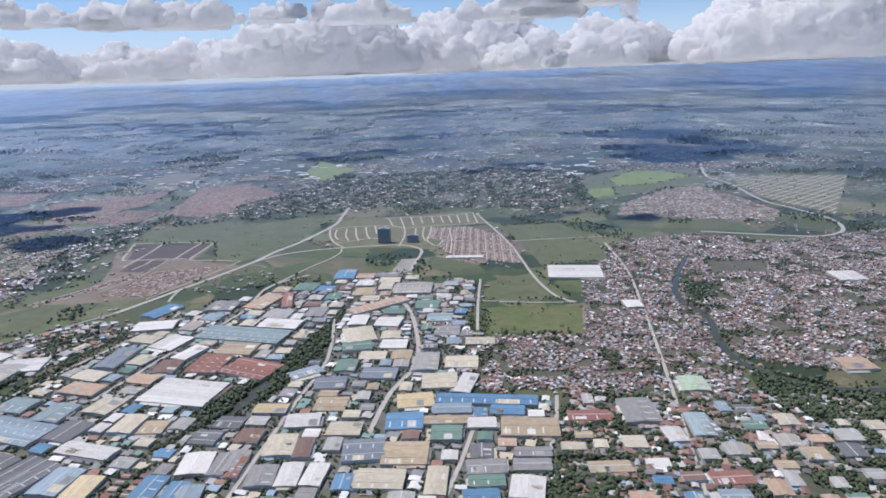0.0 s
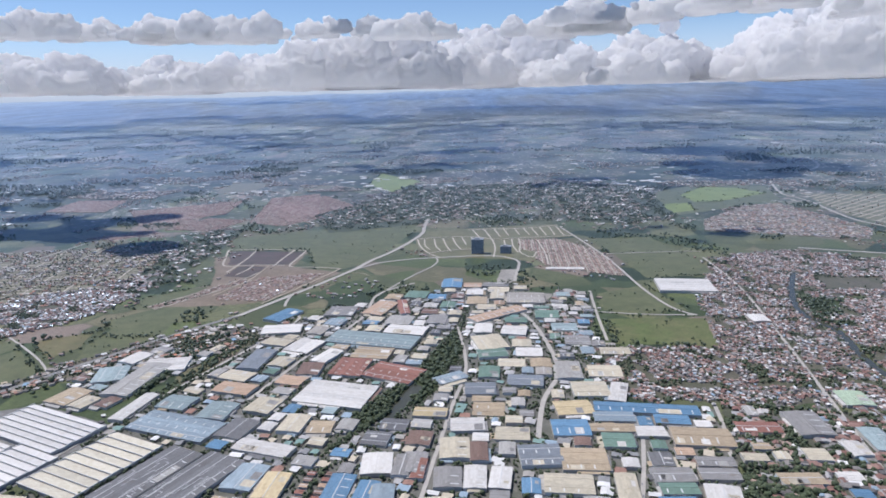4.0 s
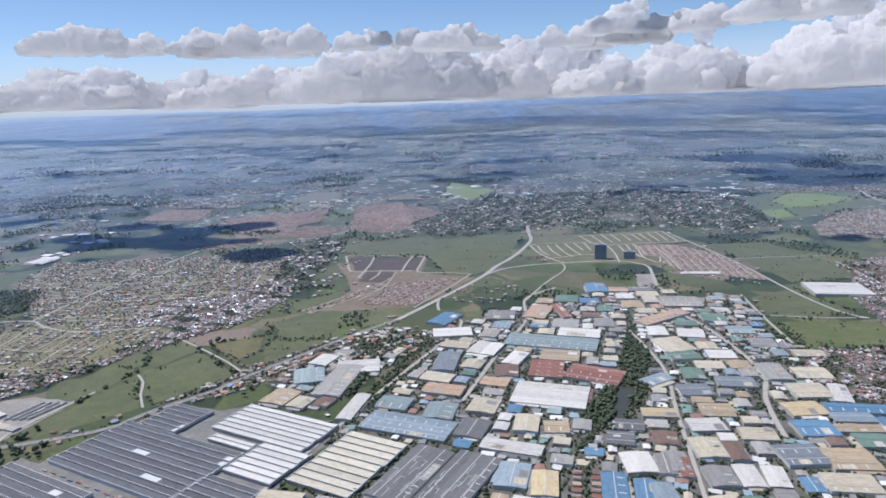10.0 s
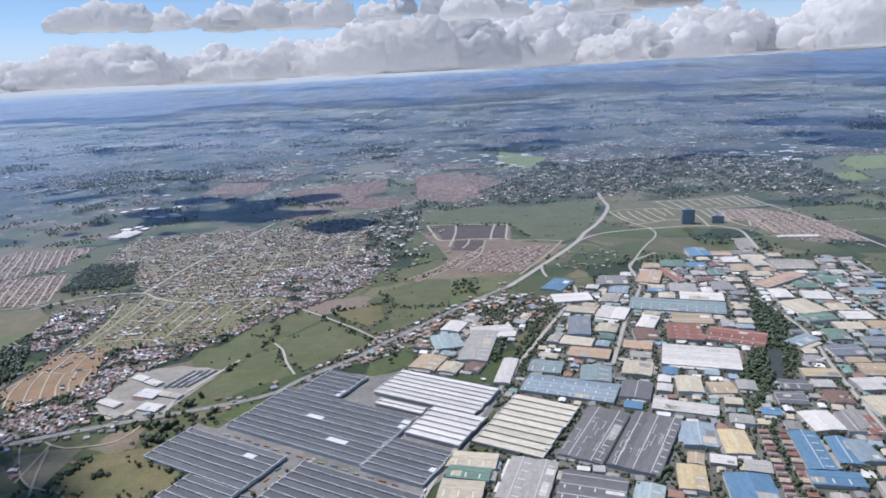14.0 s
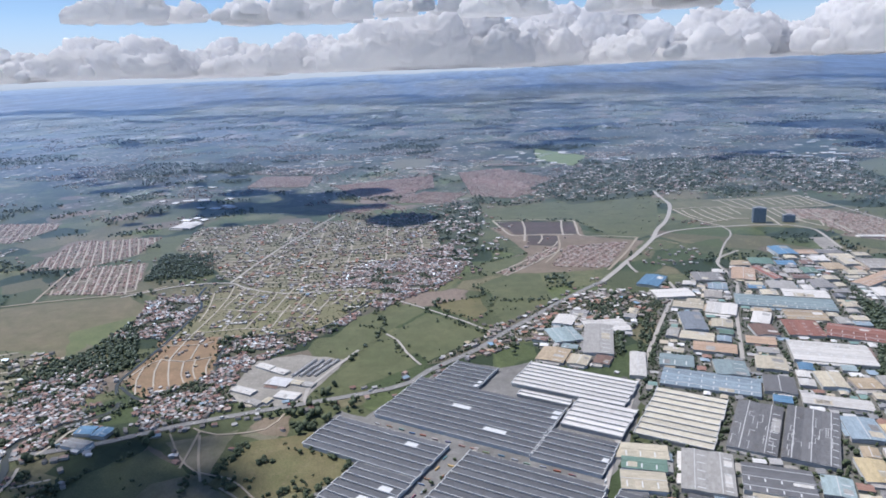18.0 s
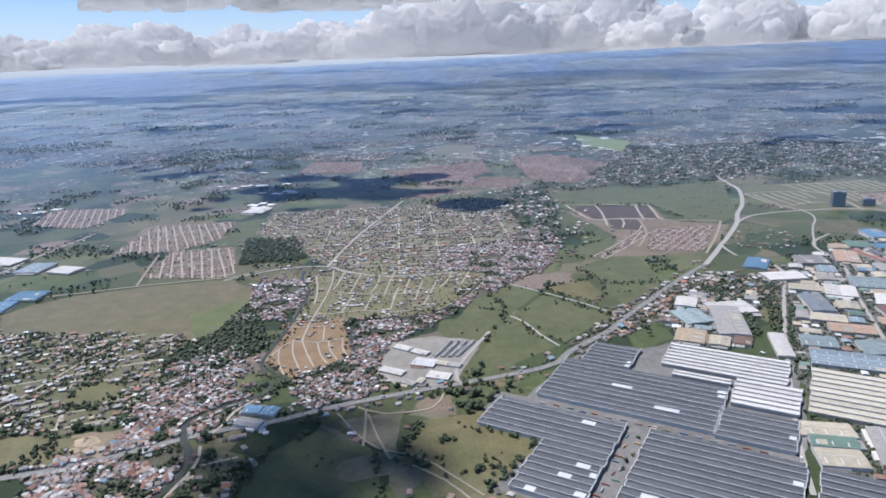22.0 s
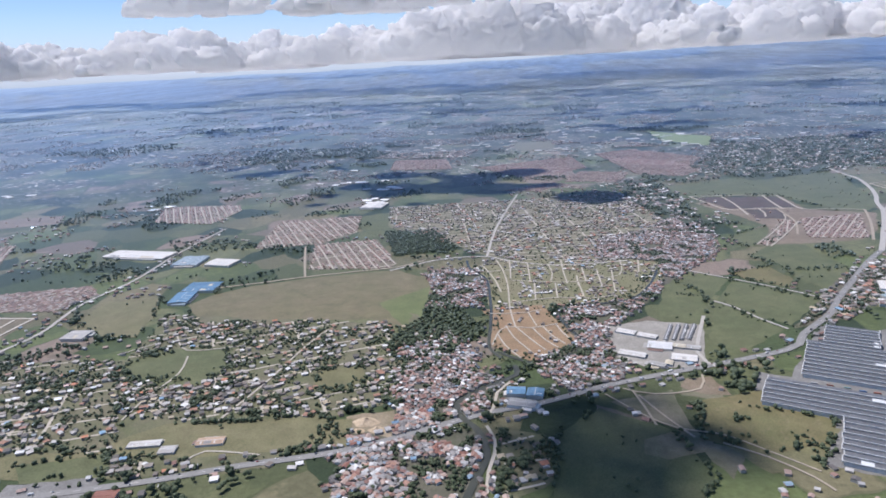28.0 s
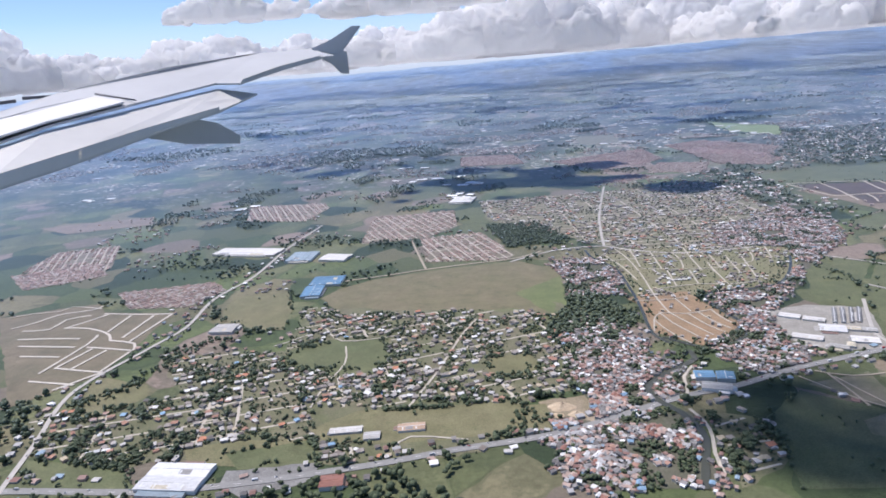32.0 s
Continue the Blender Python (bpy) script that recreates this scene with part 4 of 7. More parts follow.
area("row_houses", (-163, 441.7), (-133.8, 458.2), (-114.7, 359.5), (-129.8, 342.4), (-150.6, 353.6))
area("row_houses", (-197.3, 337.7), (-188.9, 328.9), (-204.3, 313.1), (-222.4, 317.8))
area("soil", (-219.3, 527.6), (-187, 524), (-186, 471.2), (-214.2, 476.7))
area("soil", (-151.3, 485.8), (-131.6, 508.1), (-132.8, 481.9), (-149.3, 473))
area("row_houses", (-299.3, 445.6), (-263.3, 444.1), (-255.4, 396.5), (-295.6, 401.5))
area("bright", (-104.8, 571.9), (-66.4, 514.5), (-83.1, 459.8), (-106.3, 502.5))
area("row_houses", (-239.4, 398.7), (-179.6, 432.6), (-174.3, 382.5), (-209.9, 349.4))
area("row_houses", (-158.8, 406.2), (-128.2, 447.8), (-101.8, 407.2), (-129.2, 354.3))
area("red_soil", (-495.1, 276.7), (-441.1, 291.2), (-431.5, 272.1), (-467.6, 260.2))
area("row_houses", (-441.3, 192.6), (-412.9, 204.4), (-399.4, 187.6), (-422.3, 174.8))
area("row_houses", (-382.6, 168), (-353.7, 176.1), (-345.6, 166.9), (-351.2, 152.5), (-369.1, 152.6))
area("pond", (-45.3, 145.1), (-42, 143.2), (-46.9, 129.1), (-49.7, 126), (-48.7, 134.3))
area("dense", (-204, 151.5), (-194.5, 144.7), (-195.3, 130.2), (-194.8, 117.9), (-198.7, 105), (-208.3, 105.2), (-212.6, 117))
area("dense", (-192.3, 206.2), (-170.7, 196.6), (-173.6, 181.4), (-189.4, 171.8), (-195.5, 150.9), (-201.6, 153.5), (-192.5, 172.1))
area("dense", (-243.8, 124), (-232.3, 130.1), (-226.4, 114.6), (-229.2, 97.5), (-234.1, 88.4), (-238.9, 85.6))
area("mixed", (-246.2, 147.8), (-236.9, 141.2), (-229.6, 131.7), (-242.6, 125.6))
area("green", (-175, 175.9), (-167.3, 157.8), (-173.5, 136.1), (-182.9, 142.1))
area("olive", (-176.4, 98.1), (-166.5, 94.9), (-172.6, 78.7), (-179.7, 77.1), (-184.2, 84.9))
area("soil", (-197, 86.6), (-189.6, 90.2), (-185, 87.5), (-187.4, 83.2), (-194.2, 80.8), (-197.7, 82.4))
area("sand", (-247, 93.2), (-241.8, 94.1), (-240.3, 86.7), (-244.4, 88.1))
area("tan_grass", (-184.8, 99.9), (-170.8, 104.5), (-163.5, 92.7), (-168, 85.7), (-180.2, 82.1), (-187, 86.7))
area("green", (-307.7, 116.9), (-303.1, 125.3), (-287.9, 126.5), (-282.8, 117.4), (-284.2, 107.3), (-294, 106.6), (-305.4, 110.8))
area("olive", (-291.1, 84.3), (-284.3, 91.2), (-265.9, 92.4), (-248.8, 93.3), (-247.9, 84), (-263.3, 81.5), (-274.8, 79.8), (-287.3, 80.3))
area("olive", (-312.3, 77.9), (-302.7, 81.4), (-288.7, 81), (-287.2, 75.6), (-299.9, 72.9), (-309.6, 73.8))
area("olive", (-261.2, 113), (-252.3, 115.5), (-251.2, 105.3), (-258.2, 105))
area("green", (-346.8, 100.3), (-342.5, 104.3), (-334, 103.1), (-329.6, 94.1), (-338.5, 92.6))
area("olive", (-260.4, 107.8), (-260.3, 114.4), (-252, 116), (-249.3, 109.8), (-251.2, 104.6), (-257.8, 104.5))
area("olive", (-268.5, 93.1), (-253.8, 94.1), (-249, 86.1), (-255.9, 82.6), (-260, 82.5))
area("dense", (-188.2, 216.1), (-172.2, 226.5), (-152.1, 249), (-149.2, 217.5), (-155.8, 192.8), (-166.7, 182), (-181, 159.8), (-184.9, 157.7))
area("white_town", (-119.5, 364.3), (-82, 449.4), (-40, 482.5), (13.6, 489.5), (38.2, 464.1), (0.2, 389), (-52.3, 343.7), (-99.8, 322.9))
area("white_town", (-164.2, 331.1), (-146.4, 336.7), (-143.3, 287.5), (-144.8, 232.7), (-154.2, 217.8), (-158.7, 251.4), (-167.5, 284))
area("works_town", (22.9, 132.1), (90.4, 123.4), (68.3, 90.7), (14.7, 95.1), (19, 120.2))
area("works_town", (-0.2, 218.8), (9.9, 215.1), (7.4, 195.2), (1.1, 176.2), (-9, 166.4), (-8.1, 194))
area("dark_lots", (-137.9, 285.9), (-104.2, 282.8), (-103.8, 260.1), (-130.0, 261.2))
area("dark_lots", (-124.9, 258.8), (-113.2, 257.9), (-114.3, 241.4), (-125.6, 243.9))
area("new_rows", (-110.5, 241.1), (-86.8, 246.5), (-100.4, 211.3), (-118.9, 213.6))
area("new_rows", (-138.1, 206.4), (-116.8, 240.7), (-112.5, 237.0), (-134.0, 203.6))
area("white_town", (28.8, 499.7), (90.0, 456.8), (79.1, 348.4), (48.5, 331.3), (22.3, 347.1))
area("pale_yard", (-195.8, 136.7), (-186.1, 140.3), (-173.6, 137.4), (-177.7, 122.0), (-178.8, 116.4), (-182.8, 114.0), (-190.8, 113.6), (-197.0, 120.2))
area("red_soil", (-186.6, 105.7), (-184.7, 109.2), (-179.5, 110.2), (-178.0, 102.2), (-182.6, 102.6))
area("olive", (-348.7, 101.0), (-348.2, 107.6), (-334.1, 103.1), (-331.4, 97.9), (-333.1, 93.7), (-340.0, 87.9))
area("green", (-308.6, 113.0), (-307.7, 120.6), (-298.9, 123.4), (-286.0, 127.6), (-282.0, 111.8), (-288.9, 109.3), (-299.4, 109.8))
area("olive", (-336.2, 142.6), (-340.3, 161.1), (-323.3, 163.4), (-316.9, 147.3), (-314.3, 133.1), (-323.8, 133.8))
area("green", (-296.9, 78.7), (-289.6, 81.3), (-285.6, 73.6), (-299.8, 72.0), (-304.4, 77.0))
area("green", (-341.1, 75.0), (-320.2, 72.0), (-314.5, 66.6), (-314.7, 64.1), (-331.5, 64.0))
area("yard", (-301.6, 71.7), (-285.9, 74.2), (-286.7, 69.0), (-296.0, 64.6), (-300.9, 67.1))
area("red_rows", (-381.8, 267.6), (-393.9, 302.6), (-355.0, 303.7), (-348.7, 288.8), (-351.6, 261.2))
area("red_rows", (-442.1, 201.5), (-446.3, 225.2), (-422.6, 231.8), (-404.6, 197.9), (-410.9, 179.6), (-425.1, 181.2))
area("lots_houses", (-231.0, 189.0), (-222.1, 194.5), (-203.6, 196.2), (-184.8, 194.1), (-173.7, 189.5), (-175.1, 173.5), (-184.1, 159.4), (-191.3, 154.5), (-204.8, 152.7), (-209.8, 148.9), (-224.5, 148.7), (-225.9, 158.7), (-225.6, 172.6))
area("brown_lots", (-227.1, 149.4), (-211.1, 152.3), (-204.2, 130.5), (-205.0, 126.8), (-215.1, 117.9), (-224.9, 126.9), (-224.5, 133.7), (-223.7, 141.9))
road("highway", 1.65, "asphalt", (-351.2, 62.6), (-338.2, 65.5), (-308.6, 66.2), (-280.6, 72.5), (-264.6, 77.7), (-245.7, 83.4), (-224.8, 94.9), (-213.9, 99), (-201.6, 105.6), (-189.2, 110.9), (-160.4, 122.5), (-153.4, 131.2), (-142.5, 143.3), (-136.8, 152.6), (-126.4, 167.2), (-114.2, 184.2), (-102.7, 198.2))
road("avenue", 1.7, "concrete", (-104.4, 196.0), (-98.2, 207.4), (-92.4, 218.7), (-86.2, 230.4), (-76.7, 250.1), (-71.5, 265.1), (-65.3, 278.4), (-58.9, 296.8), (-53.7, 317.7), (-53.6, 334.2), (-52.9, 355.9))
road("estate_street", 1.1, "concrete", (-75.9, 250.9), (-70.5, 258.1), (-64.9, 262.5), (-53.6, 266.7), (-41.6, 268.7), (-32.1, 270.0), (-19.7, 269.9), (-13.8, 265.2), (-11.1, 259.0), (-13.0, 243.5), (-14.8, 231.2))
road("estate_street", 0.9, "concrete", (-92.7, 217.3), (-92.5, 210.4), (-91.7, 205.2))
road("dirt_road", 0.4, "pale_dirt", (-76.6, 245.6), (-72.5, 245.3), (-69.2, 241.6))
road("estate_road", 0.9, "concrete", (-122.7, 79.1), (-119.1, 92.6), (-112.3, 112.8), (-103.4, 137.7), (-95, 159.7), (-84.1, 188.5), (-86.6, 199.2))
road("estate_road", 0.9, "concrete", (-82, 136.8), (-73, 167.3), (-64.1, 194), (-62.6, 217.2), (-51, 230.6))
road("estate_road", 1.1, "concrete", (-18.3, 118.2), (-15.3, 135.3), (-10, 150.8), (-10.3, 169.9), (-13.2, 189.6), (-18.4, 204.1))
road("estate_road", 0.8, "concrete", (-40.5, 96), (-35.6, 132.4), (-32.6, 150.9), (-32.9, 165.9), (-34.9, 183.8))
road("estate_road", 0.8, "concrete", (16.2, 110.1), (19.4, 122.5), (21.1, 132.2))
road("estate_road", 0.8, "concrete", (-3.3, 97.4), (0.1, 109.7), (2.9, 121.4))
road("estate_road", 0.8, "concrete", (-150.2, 79.5), (-145.4, 90.5), (-141.7, 98.7))
road("main_street", 0.8, "concrete", (39.4, 95.5), (42.8, 114.4), (46.4, 133), (50.2, 154.3), (55.1, 182.6), (61.1, 222.2), (62.9, 262.4))
road("border_road", 0.9, "concrete", (15, 327.3), (24.5, 267.8), (28.3, 219.4), (32.3, 197.8), (37.3, 191.9))
road("field_road", 0.8, "concrete", (9.8, 218.2), (7.5, 192.4), (6.2, 171.6))
road("field_road", 0.6, "concrete", (8.4, 196), (23.7, 192.8), (36.5, 192))
road("field_road", 0.7, "concrete", (25.9, 270.5), (58.3, 272.8), (65.2, 271.8))
road("ring_road", 1.6, "concrete", (107, 275.9), (134.9, 264.5), (150.4, 261.2), (163.6, 269.4), (170.6, 290.7), (166.7, 317.7), (162.7, 338.1), (168.2, 392.6), (166.5, 422.9), (184.6, 479.9))
road("ring_road", 1.8, "concrete", (222.5, 521.4), (260.6, 563.4), (286.9, 636.2))
road("curve_road", 0.7, "concrete", (-44.6, 267.9), (-43.9, 261.8), (-46.0, 253.3), (-50.9, 243.7), (-56.0, 232.4), (-62.8, 215.0))
road("field_road", 0.6, "concrete", (-166.8, 179.3), (-157.2, 171.4), (-145.7, 161), (-138.2, 152.6))
road("field_road", 0.6, "concrete", (-166.8, 153.2), (-163, 148.4), (-159.9, 141.1), (-155.7, 134))
road("dirt_road", 0.8, "pale_dirt", (-316.6, 167.3), (-311.7, 170.7), (-298.3, 175.4), (-284.7, 180.8), (-270.0, 185.3), (-256.2, 189.4), (-247.8, 196.9))
road("field_road", 0.7, "pale_dirt", (-284.6, 181.4), (-289.9, 198.8), (-295.6, 218.5))
road("valley_road", 1, "concrete", (-338, 64.6), (-342.9, 79.3), (-350, 100.4), (-345.8, 122.4), (-342.9, 136.8), (-345.6, 159.2), (-342, 180.7), (-342.9, 215.5), (-340.6, 251.4))
road("village_road", 0.9, "concrete", (-257.9, 185.7), (-242.6, 197.2), (-227.5, 199.4), (-220, 194.1), (-204.9, 187.9), (-182.5, 191.1))
road("village_road", 0.9, "concrete", (-216.1, 306.6), (-224.5, 243.3), (-227.2, 199.3))
road("dirt_road", 0.45, "pale_dirt", (-195.1, 102.3), (-191.7, 93.9), (-188.5, 87.4))
road("dirt_road", 0.4, "pale_dirt", (-184.4, 85.7), (-178.7, 81.7), (-174, 76.5), (-172.3, 73.1))
road("compound_road", 0.8, "concrete", (-172.2, 142.8), (-179.2, 121.4), (-177.1, 114.4))
road("river", 1.3, "water", (-226.6, 67.6), (-224.8, 74.9), (-223.3, 81), (-223.9, 85.4), (-225.5, 89.8), (-227.8, 92.9), (-229.6, 97.5), (-228.4, 101.2), (-223.8, 105.9), (-218.1, 111.2), (-218.7, 115.5))
road("river", 0.8, "water", (-175.3, 181.2), (-180.6, 166.5), (-187.6, 155.3), (-197.1, 152.2), (-205.8, 150.0), (-207.3, 144.3), (-205.3, 135.5), (-202.9, 126.9), (-207.4, 119.8), (-214.0, 116.3), (-222.4, 122.6))
road("river", 0.8, "water", (-233.7, 195.0), (-232.1, 186.1), (-226.7, 175.2), (-225.0, 158.6), (-224.4, 147.2), (-224.3, 136.4), (-224.4, 127.7), (-223.7, 123.2), (-221.2, 119.0))
road("river", 2, "water", (87.1, 237.5), (74, 210.8), (68.3, 191.3), (70.7, 176.4), (67.3, 160.1), (66.3, 146.2), (71.9, 137.2), (80.6, 130.5), (94.4, 129.4))
road("river_lane", 0.6, "lane", (-223.7, 90.8), (-222.2, 86.3), (-222.1, 81.8), (-222.9, 76.9), (-223, 71.2))
road("village_lane", 0.6, "lane", (-223.4, 95.2), (-222.4, 98.3), (-222, 103.3), (-219.4, 107.9))
road("dirt_road", 0.35, "pale_dirt", (-201.3, 102.8), (-195.8, 95.1), (-190.5, 90.2), (-183.8, 88.4), (-177.9, 83.3), (-172.3, 77.9))
road("dirt_road", 0.45, "pale_dirt", (-195.8, 103.8), (-194.6, 96.1), (-194, 91.2))
road("dirt_road", 0.45, "pale_dirt", (-197.6, 105), (-191.9, 102.6), (-183, 104.8), (-181.1, 110.8))
road("village_lane", 0.5, "lane", (-274.6, 91.9), (-271, 107.2), (-267.8, 126.4), (-265, 136.9))
road("village_lane", 0.4, "lane", (-293.9, 92.4), (-293.8, 101.7), (-292.4, 112.3), (-294.7, 121.5))
road("village_lane", 0.4, "lane", (-312.8, 122.5), (-306.7, 129), (-304.1, 134.2), (-296.5, 124.9), (-283.2, 127.4))
road("village_lane", 0.4, "lane", (-274.4, 78.5), (-272.3, 82), (-262.1, 81))
road("village_lane", 0.9, "lane", (-139.3, 288.5), (-120.9, 287.9), (-103.1, 285.0))
road("village_lane", 0.9, "lane", (-139.3, 288.5), (-135.7, 274.3), (-130.8, 259.3), (-119.2, 260.4), (-106.2, 259.3))
road("village_lane", 0.8, "lane", (-103.1, 285.0), (-103.6, 271.5), (-103.4, 257.2), (-93.0, 255.4), (-82.1, 252.6))
road("village_lane", 0.8, "lane", (-126.1, 286.0), (-125.5, 271.3), (-126.6, 249.4))
road("village_lane", 0.8, "lane", (-108.7, 285.6), (-109.9, 272.1), (-110.5, 257.7))
road("village_lane", 0.7, "lane", (-119.2, 260.4), (-119.5, 252.6), (-121.5, 245.4))
road("village_lane", 0.7, "pale_dirt", (-112.7, 257.9), (-114.1, 237.1), (-120.6, 218.0))
road("dirt_road", 0.9, "pale_dirt", (-82.1, 252.6), (-90.2, 231.4), (-100.5, 208.6))
road("village_lane", 0.5, "lane", (-138.1, 206.4), (-128.1, 220.6), (-116.5, 239.8), (-113.7, 248.5))
road("village_lane", 0.5, "lane", (-134.6, 203.7), (-124.5, 218.2), (-112.7, 237.0))
road("village_lane", 0.6, "lane", (-405.0, 148.1), (-399.9, 150.8), (-391.8, 152.5), (-389.9, 156.1), (-378.8, 153.7))
road("village_lane", 0.7, "pale_lane", (-397.0, 139.0), (-393.2, 142.8), (-391.2, 147.0), (-388.3, 150.3), (-381.0, 152.9), (-380.0, 156.1))
road("village_lane", 0.7, "pale_lane", (-375.1, 149.2), (-363.1, 147.8), (-352.0, 147.3))
road("village_lane", 0.7, "pale_lane", (-378.5, 148.2), (-384.3, 145.1), (-384.0, 138.0), (-391.8, 137.0))
road("village_lane", 0.7, "pale_lane", (-380.1, 138.6), (-373.7, 138.1), (-368.0, 136.1), (-362.7, 132.7), (-359.9, 128.8))
road("village_lane", 0.7, "pale_lane", (-388.4, 131.0), (-378.4, 131.1), (-369.7, 130.5))
road("village_lane", 0.7, "pale_lane", (-373.4, 148.6), (-376.0, 143.6), (-379.5, 138.9))
road("village_lane", 0.7, "pale_lane", (-365.3, 147.1), (-364.5, 134.7))
road("village_lane", 0.7, "pale_lane", (-357.9, 146.5), (-357.5, 130.5))
road("village_lane", 0.7, "pale_lane", (-352.8, 146.9), (-353.8, 127.4))
road("village_lane", 0.7, "pale_lane", (-359.9, 128.8), (-351.7, 126.5), (-349.4, 122.0))
road("village_lane", 0.7, "pale_lane", (-384.4, 126.4), (-367.1, 125.0))
road("village_lane", 0.7, "pale_lane", (-366.2, 132.9), (-364.9, 127.3), (-365.6, 109.7))
road("village_lane", 0.7, "pale_lane", (-363.8, 124.8), (-355.7, 123.3), (-349.4, 122.0))
road("village_lane", 0.7, "pale_lane", (-361.4, 123.7), (-363.5, 112.6))
road("village_lane", 0.7, "pale_lane", (-356.8, 122.7), (-359.0, 111.5))
road("village_lane", 0.7, "pale_lane", (-349.7, 121.3), (-350.3, 110.5))
road("village_lane", 0.7, "pale_lane", (-378.8, 119.9), (-367.1, 119.0))
road("village_lane", 0.7, "pale_lane", (-363.5, 112.6), (-358.2, 111.5), (-349.6, 109.9))
road("village_lane", 0.7, "pale_lane", (-349.6, 109.9), (-355.7, 101.2))
road("village_lane", 0.7, "pale_lane", (-365.1, 105.8), (-355.5, 104.3), (-352.2, 103.7))
road("village_lane", 0.6, "pale_lane", (-55.0, 304.7), (-52.8, 290.0), (-48.4, 276.5), (-43.0, 267.9))
road("village_lane", 0.6, "pale_lane", (-55.0, 304.7), (-46.9, 307.8), (-36.2, 308.2), (-25.6, 307.3), (-19.8, 301.7), (-6.3, 304.4), (7.0, 305.8), (18.3, 307.3))
road("village_lane", 0.6, "pale_lane", (-31.2, 324.0), (-19.3, 325.8), (-5.4, 325.9), (14.2, 332.8))
road("village_lane", 0.6, "pale_lane", (-29.2, 325.3), (-25.8, 306.0))
road("village_lane", 0.6, "pale_lane", (-23.5, 326.2), (-20.3, 301.8), (-19.5, 285.2), (-20.9, 267.4))
road("village_lane", 0.6, "pale_lane", (-18.3, 327.1), (-16.3, 307.8))
road("village_lane", 0.6, "pale_lane", (-13.6, 326.7), (-12.0, 310.0))
road("village_lane", 0.6, "pale_lane", (-8.1, 326.2), (-6.8, 310.9))
road("village_lane", 0.6, "pale_lane", (-3.7, 327.2), (-2.1, 310.4))
road("village_lane", 0.6, "pale_lane", (0.4, 326.8), (1.8, 308.8))
road("village_lane", 0.6, "pale_lane", (4.7, 327.8), (5.7, 308.5))
road("village_lane", 0.6, "pale_lane", (9.4, 330.3), (9.8, 309.4))
road("village_lane", 0.6, "pale_lane", (13.0, 331.4), (13.9, 307.7))
road("village_lane", 0.6, "pale_lane", (-51.6, 303.2), (-50.7, 291.0), (-48.1, 282.9))
road("village_lane", 0.6, "pale_lane", (-47.0, 304.0), (-45.9, 290.7), (-43.3, 280.4))
road("village_lane", 0.6, "pale_lane", (-43.0, 305.0), (-41.0, 289.1), (-38.6, 279.0))
road("village_lane", 0.6, "pale_lane", (-38.6, 307.1), (-36.7, 292.3), (-34.5, 283.0))
road("village_lane", 0.6, "pale_lane", (-34.3, 308.0), (-32.2, 291.9))
road("village_lane", 0.6, "pale_lane", (-29.6, 307.6), (-28.7, 291.6))
road("village_lane", 0.6, "pale_lane", (-48.4, 276.5), (-42.2, 279.2), (-37.1, 282.1), (-28.5, 282.6))
road("village_lane", 0.6, "pale_lane", (-14.8, 300.1), (-14.7, 284.8))
road("village_lane", 0.6, "pale_lane", (-11.1, 302.3), (-11.4, 286.8), (-10.1, 275.8))
road("village_lane", 0.6, "pale_lane", (-7.8, 303.2), (-8.1, 290.0), (-9.3, 276.8), (-7.6, 270.5), (-5.0, 266.3), (-2.4, 275.3))
road("village_lane", 0.6, "pale_lane", (0.4, 298.8), (1.1, 273.0), (0.1, 253.8))
road("village_lane", 0.6, "pale_lane", (-9.7, 282.3), (-1.8, 276.3), (11.1, 271.2), (22.1, 265.4))
road("village_lane", 0.6, "pale_lane", (0.1, 255.6), (11.3, 254.9), (22.4, 254.2))
road("village_lane", 0.36, "lane", (-222.5, 133.0), (-220.6, 126.1), (-217.1, 119.0))
road("village_lane", 0.36, "lane", (-220.5, 138.0), (-218.6, 130.7), (-214.4, 121.7))
road("village_lane", 0.36, "lane", (-218.2, 137.3), (-214.5, 129.1), (-211.5, 123.2))
road("village_lane", 0.36, "lane", (-214.0, 136.2), (-211.4, 129.1), (-208.6, 124.6))
road("village_lane", 0.36, "lane", (-211.5, 137.2), (-209.7, 131.6), (-206.9, 126.7))
road("village_lane", 0.36, "lane", (-208.2, 138.2), (-207.0, 132.9), (-205.3, 129.1))
road("village_lane", 0.36, "lane", (-222.5, 133.0), (-220.3, 137.3), (-214.3, 136.3), (-207.9, 138.9))
road("village_lane", 0.36, "lane", (-225.3, 146.4), (-217.0, 146.3), (-211.5, 148.5))
road("village_lane", 0.36, "lane", (-214.9, 147.0), (-213.0, 137.6))
road("village_lane", 0.36, "lane", (-223.6, 126.1), (-222.5, 133.0))
road("village_lane", 0.42, "lane", (-224.3, 195.9), (-221.6, 182.9), (-220.1, 167.6), (-219.5, 150.2), (-218.2, 137.3))
road("village_lane", 0.42, "lane", (-219.8, 194.4), (-219.4, 184.5), (-219.3, 174.9))
road("village_lane", 0.42, "lane", (-213.9, 191.2), (-213.6, 172.2))
road("village_lane", 0.42, "lane", (-207.6, 189.2), (-206.7, 179.7), (-207.6, 172.0))
road("village_lane", 0.42, "lane", (-203.2, 193.7), (-203.3, 182.3), (-203.0, 169.5))
road("village_lane", 0.42, "lane", (-199.7, 176.8), (-200.1, 167.0))
road("village_lane", 0.42, "lane", (-197.4, 184.8), (-197.5, 171.7))
road("village_lane", 0.42, "lane", (-193.2, 183.0), (-193.5, 166.8))
road("village_lane", 0.42, "lane", (-188.8, 181.7), (-190.6, 162.2))
